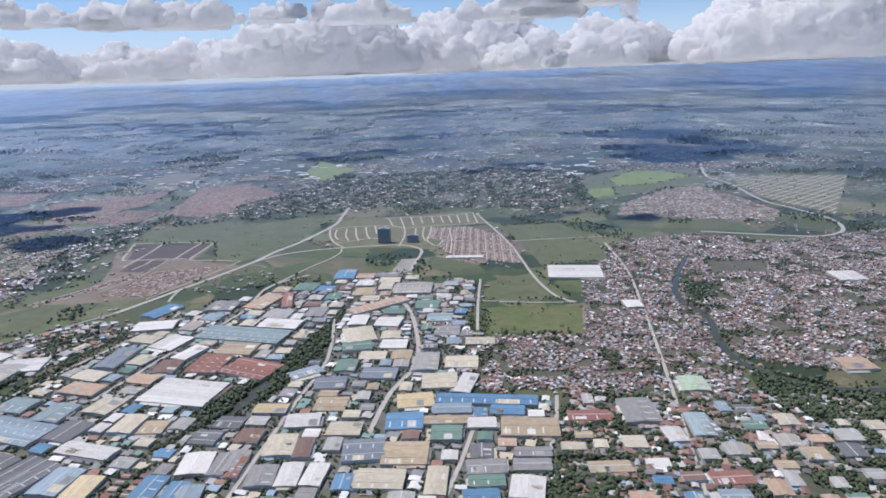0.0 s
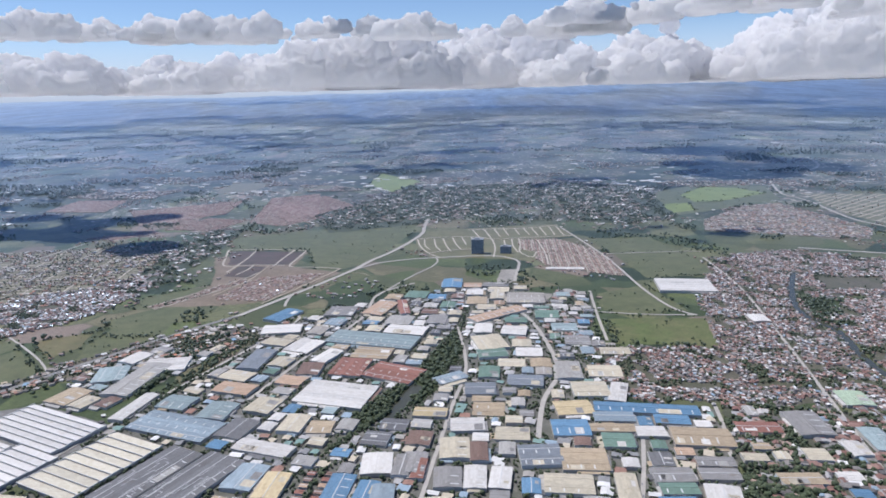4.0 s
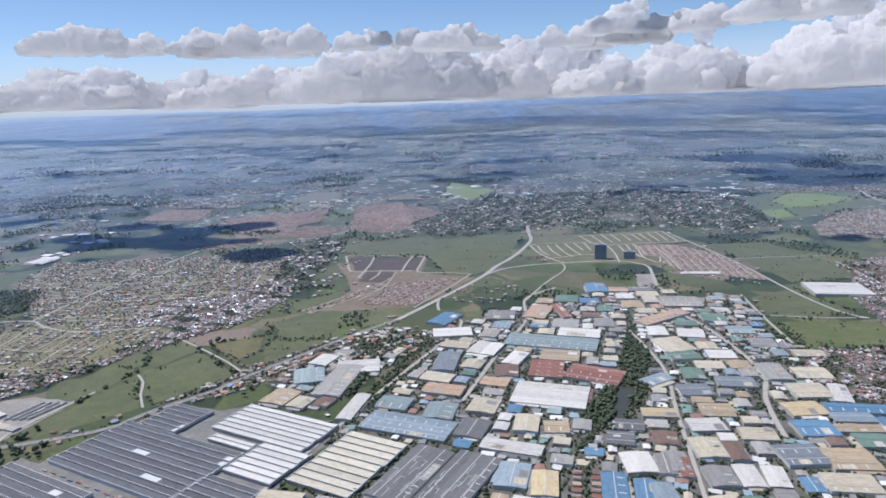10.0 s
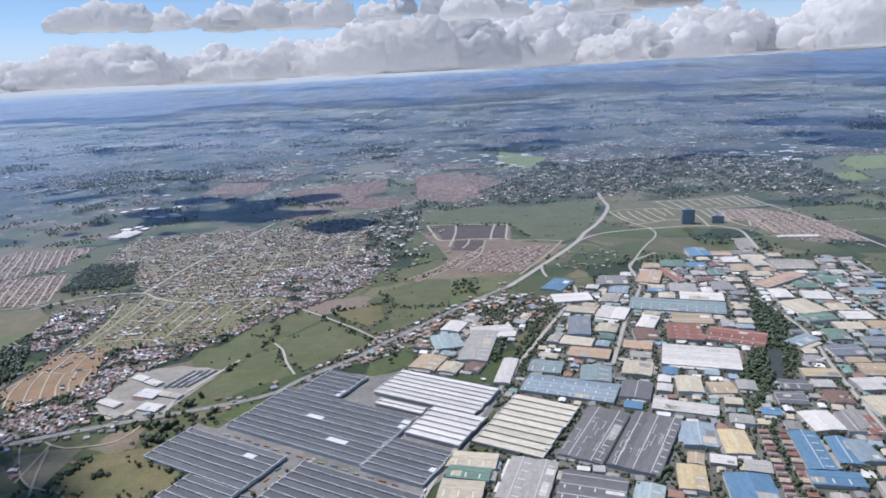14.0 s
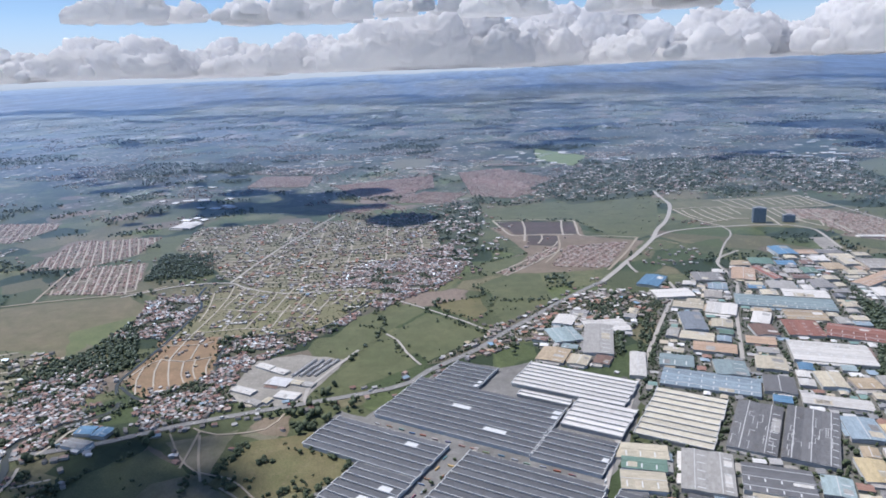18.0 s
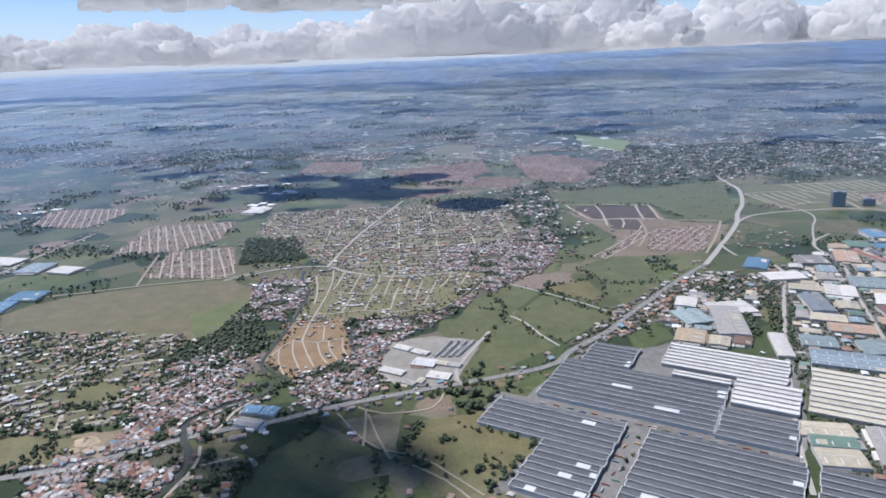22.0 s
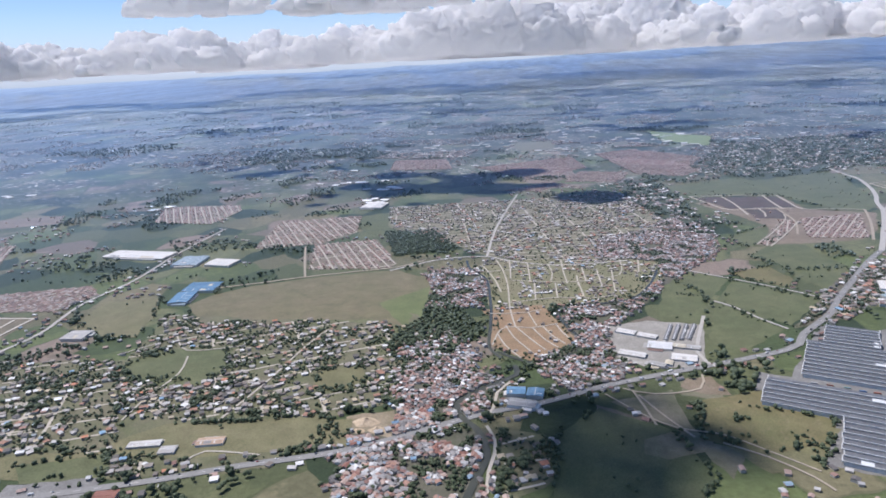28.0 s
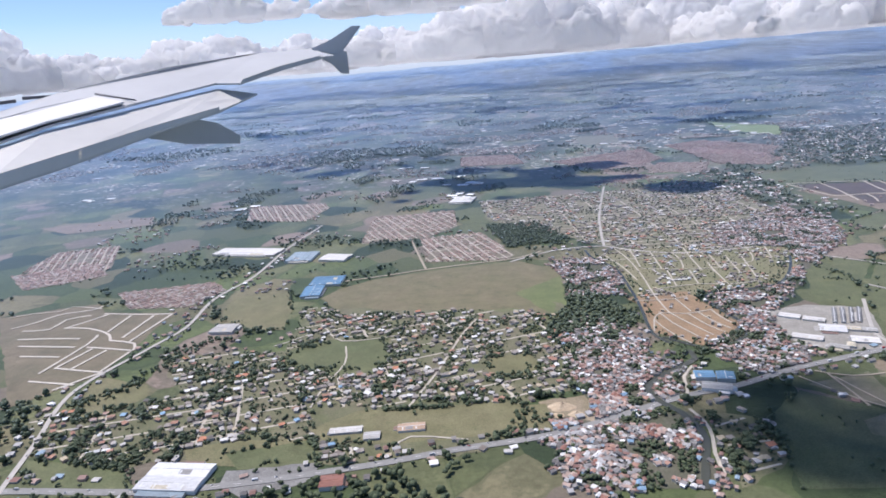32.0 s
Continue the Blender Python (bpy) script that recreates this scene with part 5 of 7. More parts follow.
road("village_lane", 0.42, "lane", (-219.3, 173.4), (-214.4, 172.3), (-206.6, 171.0), (-196.6, 171.7), (-187.8, 175.9))
road("village_lane", 0.42, "lane", (-219.4, 154.3), (-213.3, 156.2), (-205.8, 157.8), (-197.8, 156.7), (-191.1, 159.1))
road("village_lane", 0.42, "lane", (-227.1, 182.0), (-221.7, 183.5), (-212.5, 184.3))
road("village_lane", 0.42, "lane", (-228.2, 188.8), (-224.2, 175.1), (-222.0, 163.0))
road("village_lane", 0.42, "lane", (-206.4, 170.1), (-206.6, 158.2))
road("village_lane", 0.42, "lane", (-212.4, 170.7), (-212.6, 156.6))
road("village_lane", 0.42, "lane", (-199.8, 170.3), (-199.4, 157.2))
road("village_lane", 0.42, "lane", (-184.7, 192.9), (-185.7, 181.6), (-187.4, 176.4))
road("village_lane", 0.42, "lane", (-179.2, 191.5), (-181.2, 178.8))
reserve(1.125, (-32, 201.1), (-34.7, 174.8), (-40.7, 152.5), (-48.8, 132), (-56.4, 119.2), (-59.5, 113.6))
reserve(0.975, (-58.4, 107.9), (-60.2, 97.1), (-61.8, 86))
reserve(3.375, (-103.5, 134.7), (-96.8, 167.4), (-90.4, 178.8))
reserve(4.5, (8.8, 188.1), (7, 171.1))
reserve(1.5, (-35.3, 118.4), (-34, 110.6), (-31, 108.4))
reserve(1.65, (-49.8, 115.5), (-49.2, 108), (-49.5, 104.1))
reserve(1.5, (-86.8, 187.7), (-91.9, 168.6), (-96.9, 152.7), (-102.4, 139.2))
reserve(1.2, (-76.3, 111), (-79.4, 100.2), (-82.7, 90.2))
reserve(1.65, (-3.5, 161.7), (0.5, 156.1), (10.1, 159.8), (12.2, 150.8))
reserve(1.875, (23.1, 133.4), (33.1, 131.3), (44, 129.3))
reserve(1.875, (20.5, 119), (32, 116.1), (38.8, 113.6))
reserve(1.875, (33.8, 134), (29, 113.2), (26.2, 104.1))
reserve(2.25, (-143.6, 191.1), (-138.3, 179.8), (-120.4, 179.2))
reserve(3, (-243.7, 104.8), (-239.3, 115.2), (-229.7, 117.9), (-226.7, 107.2))
reserve(2.25, (-182.9, 169.7), (-171.6, 185.4), (-162.2, 211.2))
reserve(2.25, (-254.6, 89.6), (-245, 84.1), (-246.6, 74.3))
reserve(3.75, (-223.2, 104.7), (-212.5, 117.6), (-204.4, 114.7), (-202.2, 104.6))
reserve(3, (-346.8, 94.1), (-338.6, 101.4), (-335.9, 115.4), (-330.9, 128.5))
reserve(3, (-328.4, 109.2), (-314.8, 105.9), (-304.9, 114))
shed("grey_saw", -144.6, 128.2, 10.0, 10.9, -25, 0.85, 3)
shed("grey_saw", -143.3, 111.1, 33.2, 18.7, -25, 0.85, 3)
shed("grey_saw", -124.4, 97.3, 12.7, 11.2, -25, 0.85, 3)
shed("grey_saw", -160.3, 98.7, 24.5, 11.5, -25, 0.85, 3)
shed("grey_saw", -160.0, 83.9, 11.5, 14.9, -25, 0.85, 3)
shed("grey_saw", -136.8, 80.7, 24.3, 24.7, -25, 0.85, 3)
shed("grey_saw", -113.1, 75.7, 18.4, 13.7, -25, 0.85, 3)
shed("white_saw", -121.4, 123.7, 24.0, 12.4, -25, 0.90, 3)
shed("white_saw", -118.4, 109.0, 11.4, 11.5, -25, 0.90, 3)
shed("white_saw", -128.3, 117.2, 11.0, 2.8, -25, 0.80, 3)
shed("cream_saw", -102.6, 109.5, 13.2, 20.6, -25, 0.85, 3)
shed("dark_grey", -90.5, 105.6, 8.0, 19.0, -25, 0.90, 2)
shed("dark_grey", -81.9, 102.7, 8.8, 20.0, -25, 0.90, 2)
shed("light_blue", -93.1, 124.2, 19.5, 8.3, -19, 0.80, 2)
shed("white", -62.0, 138.5, 16.7, 11.6, -14, 1.00, 2)
shed("red", -61.4, 154.1, 8.3, 10.7, -10, 0.80, 2)
shed("red", -50.0, 150.4, 13.3, 9.1, -25, 0.80, 2)
shed("tan", -57.0, 163.0, 9.9, 7.5, -10, 0.90, 1)
shed("teal", -58.3, 173.1, 25.2, 9.6, -15, 0.90, 2)
shed("white", -49.6, 180.3, 11.8, 7.0, -13, 0.90, 1)
shed("peach", -86.6, 142.0, 9.6, 5.5, -16, 0.90, 1)
shed("slate_blue", -86.8, 159.6, 5.8, 12.7, -7, 0.90, 1)
shed("white", -76.6, 168.6, 7.7, 9.3, -21, 0.90, 1)
shed("blue", -89.3, 194.8, 6.6, 11.4, -27, 0.90, 1)
shed("white", -86.3, 182.2, 11.3, 7.1, 6, 0.90, 1)
shed("white", -71.8, 114.9, 12.2, 4.3, -17, 0.90, 1)
shed("cream", -68.3, 124.8, 5.1, 7.4, -9, 0.90, 1)
shed("tan", -62.3, 123.0, 5.1, 5.1, -2, 0.90, 1)
shed("light_blue", -72.1, 104.8, 5.8, 8.2, -11, 0.90, 1)
shed("yellow", -66.6, 102.1, 4.7, 8.0, -6, 0.90, 1)
shed("yellow", -77.0, 91.5, 4.5, 7.1, -11, 0.90, 1)
shed("blue", -68.7, 88.6, 7.2, 7.5, -6, 0.90, 1)
shed("blue", -54.9, 99.4, 4.5, 12.2, -7, 0.90, 1)
shed("blue", -49.8, 99.2, 3.7, 8.4, -8, 0.90, 1)
shed("blue", -54.9, 91.0, 8.0, 4.0, -7, 0.90, 1)
shed("grey", -42.0, 109.4, 4.3, 7.1, -5, 0.90, 1)
shed("cream", -112.6, 96.9, 8.0, 4.7, -8, 0.90, 1)
shed("green", -113.4, 93.1, 7.4, 3.8, -11, 0.90, 1)
shed("cream", -114.5, 88.2, 7.2, 5.3, -7, 0.90, 1)
shed("pale_grey", -103.6, 90.9, 8.2, 12.2, -15, 1.00, 1)
shed("dark_grey", -93.4, 88.4, 10.6, 8.1, -15, 1.00, 2)
shed("teal", -97.3, 134.8, 7.4, 6.3, -14, 0.90, 1)
shed("teal", -86.7, 130.7, 6.7, 7.8, -10, 0.90, 1)
shed("brown", -71.3, 152.9, 5.6, 7.5, -3, 0.90, 1)
shed("white", -68.8, 161.3, 4.5, 9.1, -24, 0.90, 1)
shed("peach", -59.7, 200.5, 6.9, 13.3, -19, 0.90, 1)
shed("grey", -71.6, 197.8, 8.7, 8.9, -5, 0.90, 1)
shed("cream", -25.9, 169.9, 8.2, 10.4, 14, 0.90, 1)
shed("green", -25.6, 162.1, 7.6, 5.6, 7, 0.90, 1)
shed("white", -18.6, 178.9, 7.1, 6.9, -11, 0.90, 1)
shed("peach", -22.7, 193.8, 19.6, 5.3, 36, 0.90, 1)
shed("cream", -4.2, 140.1, 8.0, 7.6, 0, 0.90, 1)
shed("white", 1.8, 138.4, 3.8, 9.7, -16, 0.90, 1)
shed("blue", 5.8, 130.3, 21.6, 4.4, -7, 0.90, 1)
shed("light_blue", -1.7, 126.8, 8.3, 4.2, -2, 0.90, 1)
shed("blue", 9.8, 125.3, 7.0, 3.8, -7, 0.90, 1)
shed("blue", -11.3, 122.2, 7.5, 6.6, 0, 0.90, 1)
shed("tan", -3.0, 122.0, 8.9, 3.2, -2, 0.90, 1)
shed("green", -2.9, 117.1, 6.0, 5.4, -4, 0.90, 1)
shed("white", 4.2, 120.5, 5.7, 4.0, -2, 0.90, 1)
shed("tan", 13.5, 118.2, 11.3, 6.9, -5, 0.90, 1)
shed("yellow", -9.4, 130.9, 7.8, 6.3, 5, 0.90, 1)
shed("slate_blue", -18.5, 111.9, 7.9, 7.3, 3, 0.90, 2)
shed("tan", -10.6, 110.3, 8.4, 7.6, -3, 0.90, 2)
shed("cream", -14.6, 102.4, 8.5, 5.9, -5, 0.90, 2)
shed("cream", -4.8, 101.3, 3.7, 8.3, -5, 0.90, 1)
shed("white", -30.8, 104.6, 4.0, 7.2, -2, 0.90, 1)
shed("white", -26.3, 104.3, 3.8, 6.8, -8, 0.90, 1)
shed("cream", -34.6, 114.5, 5.7, 7.5, 1, 0.90, 1)
shed("brown", -30.0, 113.2, 3.4, 6.7, 0, 0.90, 1)
shed("white", -48.9, 109.1, 5.7, 7.1, 3, 0.90, 1)
shed("red", -41.0, 107.4, 2.4, 6.6, -5, 0.90, 1)
shed("grey", -44.1, 108.6, 3.2, 7.1, -5, 0.90, 1)
shed("white", -32.1, 123.8, 7.0, 5.4, 2, 0.90, 1)
shed("yellow", -40.0, 129.3, 7.2, 3.9, -5, 0.90, 1)
shed("light_blue", -36.1, 146.8, 7.8, 4.5, 33, 0.90, 1)
shed("slate_blue", -29.1, 140.8, 7.1, 6.1, 0, 0.90, 1)
shed("slate_blue", -18.4, 145.1, 8.4, 5.8, -6, 0.90, 1)
shed("pale_grey", -7.4, 150.8, 6.0, 10.1, -3, 0.90, 1)
shed("white", 42.6, 221.1, 18.2, 14.6, -7, 1.20, 2)
shed("blue", -37.1, 226.8, 6.8, 11.0, -1, 1.20, 1)
shed("red", -52.3, 201.5, 3.1, 14.2, 10, 0.90, 1)
shed("grey", 4.0, 105.0, 7.1, 4.5, 1, 0.90, 1)
shed("green", 3.8, 100.8, 6.3, 3.3, -0, 0.90, 1)
shed("blue", 2.6, 96.4, 6.1, 4.0, -0, 0.90, 1)
shed("white", 10.5, 98.5, 5.8, 6.5, -11, 0.90, 1)
# Flat pale concrete lot, drawn here as a shed.
shed("concrete", -12.7, 209.5, 12.3, 10.8, -4, 0.90, 1)
shed("grey", -35.7, 104.5, 5.0, 6.4, 1, 0.90, 1)
shed("cream", -37.4, 95.4, 4.6, 5.8, 6, 0.90, 1)
shed("light_blue", -47.2, 98.9, 5.0, 6.7, 2, 0.90, 1)
shed("pale_green", 51.4, 134.3, 5.9, 7.0, -4, 0.90, 1)
shed("pale_teal", 46.3, 117.0, 4.2, 8.7, -4, 0.90, 1)
shed("red", 45.0, 99.2, 7.1, 3.8, 2, 0.90, 1)
shed("white", 53.0, 186.7, 5.1, 5.9, 1, 0.90, 1)
shed("light_blue", 43.6, 94.1, 5.0, 3.8, -3, 0.90, 1)
shed("white", 128.2, 206.7, 8.9, 9.8, -3, 0.90, 1)
shed("peach", 91.2, 141.7, 7.1, 6.5, -1, 0.90, 1)
shed("pale_grey", -112.8, 147.9, 7.1, 18.8, -9, 0.90, 1)
shed("white", -106.3, 133.0, 3.5, 13.0, -11, 0.90, 1)
shed("white", -192.4, 132.8, 4.4, 2.3, -28, 0.55, 1)
shed("white", -188.1, 130.3, 4.4, 2.2, -27, 0.55, 1)
shed("white_rib", -186.4, 124.7, 5.2, 3.8, -15, 0.55, 1)
shed("white", -193.1, 120.5, 5.8, 2.4, -24, 0.55, 1)
shed("pale_grey", -189.0, 115.2, 3.6, 2.0, -27, 0.55, 1)
shed("white", -182.7, 118.3, 5.1, 3.1, -15, 0.55, 1)
shed("cream", -186.4, 115.9, 1.5, 2.3, -19, 0.55, 1)
shed("cream", -182.4, 124.4, 2.8, 2.0, -18, 0.55, 1)
shed("pale_grey", -179.5, 123.5, 2.8, 2.0, -19, 0.55, 1)
shed("dark_grey", -183.0, 132.4, 9.5, 0.9, 70, 0.45, 1)
shed("dark_grey", -181.2, 132.4, 9.4, 0.9, 70, 0.45, 1)
shed("dark_grey", -179.4, 132.4, 9.5, 0.9, 69, 0.45, 1)
shed("dark_grey", -177.7, 132.5, 9.5, 0.9, 68, 0.45, 1)
shed("white", 6.0, 247.3, 13.3, 3.1, -4, 0.50, 1)
shed("white_rib", -309.1, 69.1, 10.6, 7.4, -2, 0.90, 2)
shed("blue", -314.0, 171.4, 9.9, 8.4, 2, 0.90, 1)
shed("blue", -315.7, 161.5, 5.7, 9.4, 7, 0.90, 1)
shed("light_blue", -332.1, 200.6, 9.4, 11.3, 0, 0.90, 1)
shed("white", -319.0, 197.9, 9.9, 7.4, -13, 0.90, 1)
shed("white", -356.6, 210.8, 26.4, 8.8, -10, 0.90, 1)
shed("pale_grey", -330.4, 133.8, 6.0, 5.5, -0, 0.90, 1)
shed("blue", -218.3, 103.0, 3.6, 2.9, -2, 0.90, 1)
shed("blue", -214.6, 102.3, 3.2, 3.3, -8, 0.90, 1)
shed("pale_grey", -217.2, 98.1, 5.3, 2.8, -14, 0.90, 1)
shed("white", -283.1, 288.6, 10.4, 12.1, -8, 0.90, 1)
shed("red", -282.4, 68.2, 3.7, 3.1, 9, 0.90, 1)
shed("red", -60.4, 106.3, 1.5, 1.1, -188, 0.50, 1, True)
shed("brown", -60.7, 104.4, 1.5, 1.1, -188, 0.50, 1, True)
shed("peach", -61.0, 102.5, 1.5, 1.1, -188, 0.50, 1, True)
shed("red", -61.3, 100.6, 1.5, 1.1, -188, 0.50, 1, True)
shed("brown", -61.6, 98.7, 1.5, 1.1, -188, 0.50, 1, True)
shed("peach", -61.8, 96.8, 1.5, 1.1, -188, 0.50, 1, True)
shed("red", -62.1, 94.9, 1.5, 1.1, -188, 0.50, 1, True)
shed("brown", -62.4, 93.0, 1.5, 1.1, -188, 0.50, 1, True)
shed("peach", -62.7, 91.1, 1.5, 1.1, -188, 0.50, 1, True)
shed("red", -63.0, 89.2, 1.5, 1.1, -188, 0.50, 1, True)
shed("brown", -63.3, 87.3, 1.5, 1.1, -188, 0.50, 1, True)
shed("brown", -57.0, 106.2, 1.5, 1.1, -189, 0.50, 1, True)
shed("red", -57.4, 104.4, 1.5, 1.1, -189, 0.50, 1, True)
shed("peach", -57.6, 102.5, 1.5, 1.1, -189, 0.50, 1, True)
shed("brown", -58.0, 100.5, 1.5, 1.1, -189, 0.50, 1, True)
shed("red", -58.2, 98.7, 1.5, 1.1, -189, 0.50, 1, True)
shed("peach", -58.5, 96.8, 1.5, 1.1, -189, 0.50, 1, True)
shed("brown", -58.9, 94.8, 1.5, 1.1, -189, 0.50, 1, True)
shed("red", -59.1, 93.0, 1.5, 1.1, -189, 0.50, 1, True)
shed("peach", -59.5, 91.0, 1.5, 1.1, -189, 0.50, 1, True)
shed("brown", -59.8, 89.2, 1.5, 1.1, -189, 0.50, 1, True)
shed("red", -60.1, 87.2, 1.5, 1.1, -189, 0.50, 1, True)
shed("pale_teal", -121.0, 150.8, 7.5, 9.2, 14, 0.80, 2)
shed("white", -109.6, 156.8, 11.0, 8.2, 8, 0.80, 2)
shed("grey", 36.1, 123.2, 6.9, 9.7, -1, 1.00, 1)
shed("red", 25.8, 122.0, 8.4, 4.3, -3, 0.80, 2)
shed("tan", 25.6, 103.8, 7.4, 3.5, 0, 0.80, 2)
shed("grey", 12.9, 109.4, 6.8, 3.1, -3, 0.80, 1)
shed("grey", 12.2, 105.3, 6.8, 3.6, -3, 0.80, 1)
shed("white", 40.3, 113.7, 3.8, 5.2, 3, 0.80, 1)
shed("slate_blue", 47.8, 117.3, 3.0, 7.5, 7, 0.80, 1)
shed("dark_grey", 3.5, 110.2, 4.1, 4.6, -3, 0.80, 1)
shed("brown", 38.8, 100.2, 3.8, 2.6, 2, 0.80, 1)
# Houses and a long white building in the meadow, drawn with the shed shape.
shed("white", -284.4, 83.8, 5.8, 1.9, 9, 0.50, 1)
shed("peach", -272.6, 84.8, 4.9, 2.4, 9, 0.50, 1)
shed("pale_grey", -279.2, 82.0, 2.9, 2.3, 8, 0.50, 1)


# ---- houses ----
def house_cloud(name, xs, ys, rots, roofs, label, size=(0.55, 1.15), tall=(0.28, 0.6)):
    """Many small houses as one mesh: walls and gabled or flat roofs."""
    sh = Shape()
    for x, y, rot in zip(xs, ys, rots):
        w, d, h = rnd.uniform(*size), rnd.uniform(size[0], size[1] * 0.85), rnd.uniform(*tall)
        c, s = math.cos(rot), math.sin(rot)
        T = lambda u, v: (x + c * u - s * v, y + s * u + c * v)
        base = [T(-w / 2, -d / 2), T(w / 2, -d / 2), T(w / 2, d / 2), T(-w / 2, d / 2)]
        sh.solid(base, 0.02, h, 0)
        o, k = 0.06, len(sh.v)
        e = [T(-w / 2 - o, -d / 2 - o), T(w / 2 + o, -d / 2 - o), T(w / 2 + o, d / 2 + o), T(-w / 2 - o, d / 2 + o)]
        if rnd.random() < 0.7:
            r = h + rnd.uniform(0.1, 0.24)
            m = [T(-w / 2 - o, 0), T(w / 2 + o, 0)]
            sh.v += [(*q, h) for q in e] + [(*q, r) for q in m]
            sh.f += [(k, k + 1, k + 5, k + 4), (k + 4, k + 5, k + 2, k + 3), (k + 1, k + 2, k + 5), (k + 3, k, k + 4)]
            sh.s += [1] * 4
        else:
            sh.v += [(*q, h + 0.01 + 0.07 * (i > 1)) for i, q in enumerate(e)]
            sh.f += [(k, k + 1, k + 2, k + 3)]
            sh.s += [1]
    tagged(new(name, sh.mesh(name, WALLS, roofs)), label, "houses", kind="stuff")


# ---- more sheds in the free yards of the estate ----
COLOURS = ["white", "white", "pale_grey", "pale_grey", "pale_grey", "grey", "cream", "cream", "tan", "light_blue", "pale_teal", "cream", "brown", "peach", "concrete", "white", "grey", "cream", "tan", "green", "dark_grey", "blue"]


def fill_sheds(P, tries, sizes, most):
    xs, ys = scatter(P, tries)
    made = 0
    for x, y in zip(xs, ys):
        if made >= most:
            break
        w, d = rnd.uniform(*sizes), rnd.uniform(*sizes)
        rot = -20 + 16 * min(1, max(0, (x + 90) / 60)) + rnd.choice((0, 0, 90))
        R = np.array(rect(x, y, w, d, rot, -0.1))
        u, v = np.meshgrid(np.linspace(0, 1, 9), np.linspace(0, 1, 9))
        px = R[0, 0] + u * (R[1, 0] - R[0, 0]) + v * (R[3, 0] - R[0, 0])
        py = R[0, 1] + u * (R[1, 1] - R[0, 1]) + v * (R[3, 1] - R[0, 1])
        if (cell(px, py) != 0).any():
            continue
        shed(rnd.choice(COLOURS), x, y, w, d, rot, rnd.uniform(0.55, 0.95), 1 if rnd.random() < 0.75 else 2, True)
        made += 1


def small_sheds(P):
    """Outbuildings in the gaps that are left, joined."""
    xs, ys = scatter(P, 9000)
    keep = []
    for x, y in zip(xs, ys):
        R = np.array(rect(x, y, 2.0, 1.4, -10))
        if (cell(R[:, 0], R[:, 1]) == 0).all() and cell(x, y) == 0:
            keep.append((x, y))
            mark(rect(x, y, 2.2, 1.6, -10), 2)
    house_cloud("outbuildings", [p[0] for p in keep], [p[1] for p in keep], [radians(rnd.choice((-12, 78)) + rnd.uniform(-6, 6)) for p in keep], YARD_ROOFS, "small sheds and outbuildings between factories", (1.1, 2.6))


YARD_ROOFS = mat_scatter("yard_roofs", [(0, (0.6, 0.59, 0.57)), (0.2, (0.4, 0.39, 0.38)), (0.38, (0.5, 0.44, 0.34)), (0.52, (0.25, 0.25, 0.25)), (0.64, (0.33, 0.31, 0.28)), (0.72, (0.28, 0.36, 0.43)), (0.78, (0.3, 0.18, 0.14)), (0.85, (0.2, 0.3, 0.27)), (0.92, (0.7, 0.69, 0.67))])
for q in areas["industry"]:
    fill_sheds(q, 1500, (4.5, 8.0), 50)
    fill_sheds(q, 4000, (2.6, 4.8), 100)
    small_sheds(q)


# ---- house rows and crowds ----
def spaced(xs, ys, gap, ban=(1, 2, 3)):
    """Keeps points that stand free of each other, of roads and of buildings."""
    seen, keep = set(), []
    free = ~np.isin(cell(xs, ys), ban)
    for i in np.flatnonzero(free):
        k = (int(xs[i] / gap), int(ys[i] / gap))
        if k in seen:
            continue
        seen.add(k)
        keep.append(i)
    return xs[keep] + rng.normal(0, 0.2 * gap, len(keep)), ys[keep] + rng.normal(0, 0.2 * gap, len(keep))


near_houses = []


def houses(kind, density, gap, roofs, name, label, spread, size=(0.55, 1.15), gaps=-9.0, loose=1.3):
    X, Y, R = [], [], []
    for q in areas.get(kind, []):
        base = rnd.uniform(-0.5, 0.5)
        xs, ys = scatter(q, int(surface_area(q) * density * 3))
        xs, ys = spaced(xs + rng.normal(0, loose, len(xs)), ys + rng.normal(0, loose, len(ys)), gap)
        if kind == "dense":
            clear = np.ones(len(xs), bool)
            for p in areas["lots_houses"] + areas["brown_lots"]:
                clear &= ~inside(p, xs, ys)
            xs, ys = xs[clear], ys[clear]
        for x, y in zip(xs, ys):
            if noise.noise((x / 5, y / 5, 3.0)) + 0.5 * noise.noise((x / 14, y / 14, 5.0)) < gaps:
                continue
            r = base + rnd.gauss(0, spread) + rnd.choice((0, math.pi / 2))
            if y < 96 and len(near_houses) < 280:
                near_houses.append((x, y, r))
            else:
                X.append(x), Y.append(y), R.append(r)
            mark(rect(x, y, 0.9, 0.9, 0), 2)
    house_cloud(name, X, Y, R, roofs, label, size)


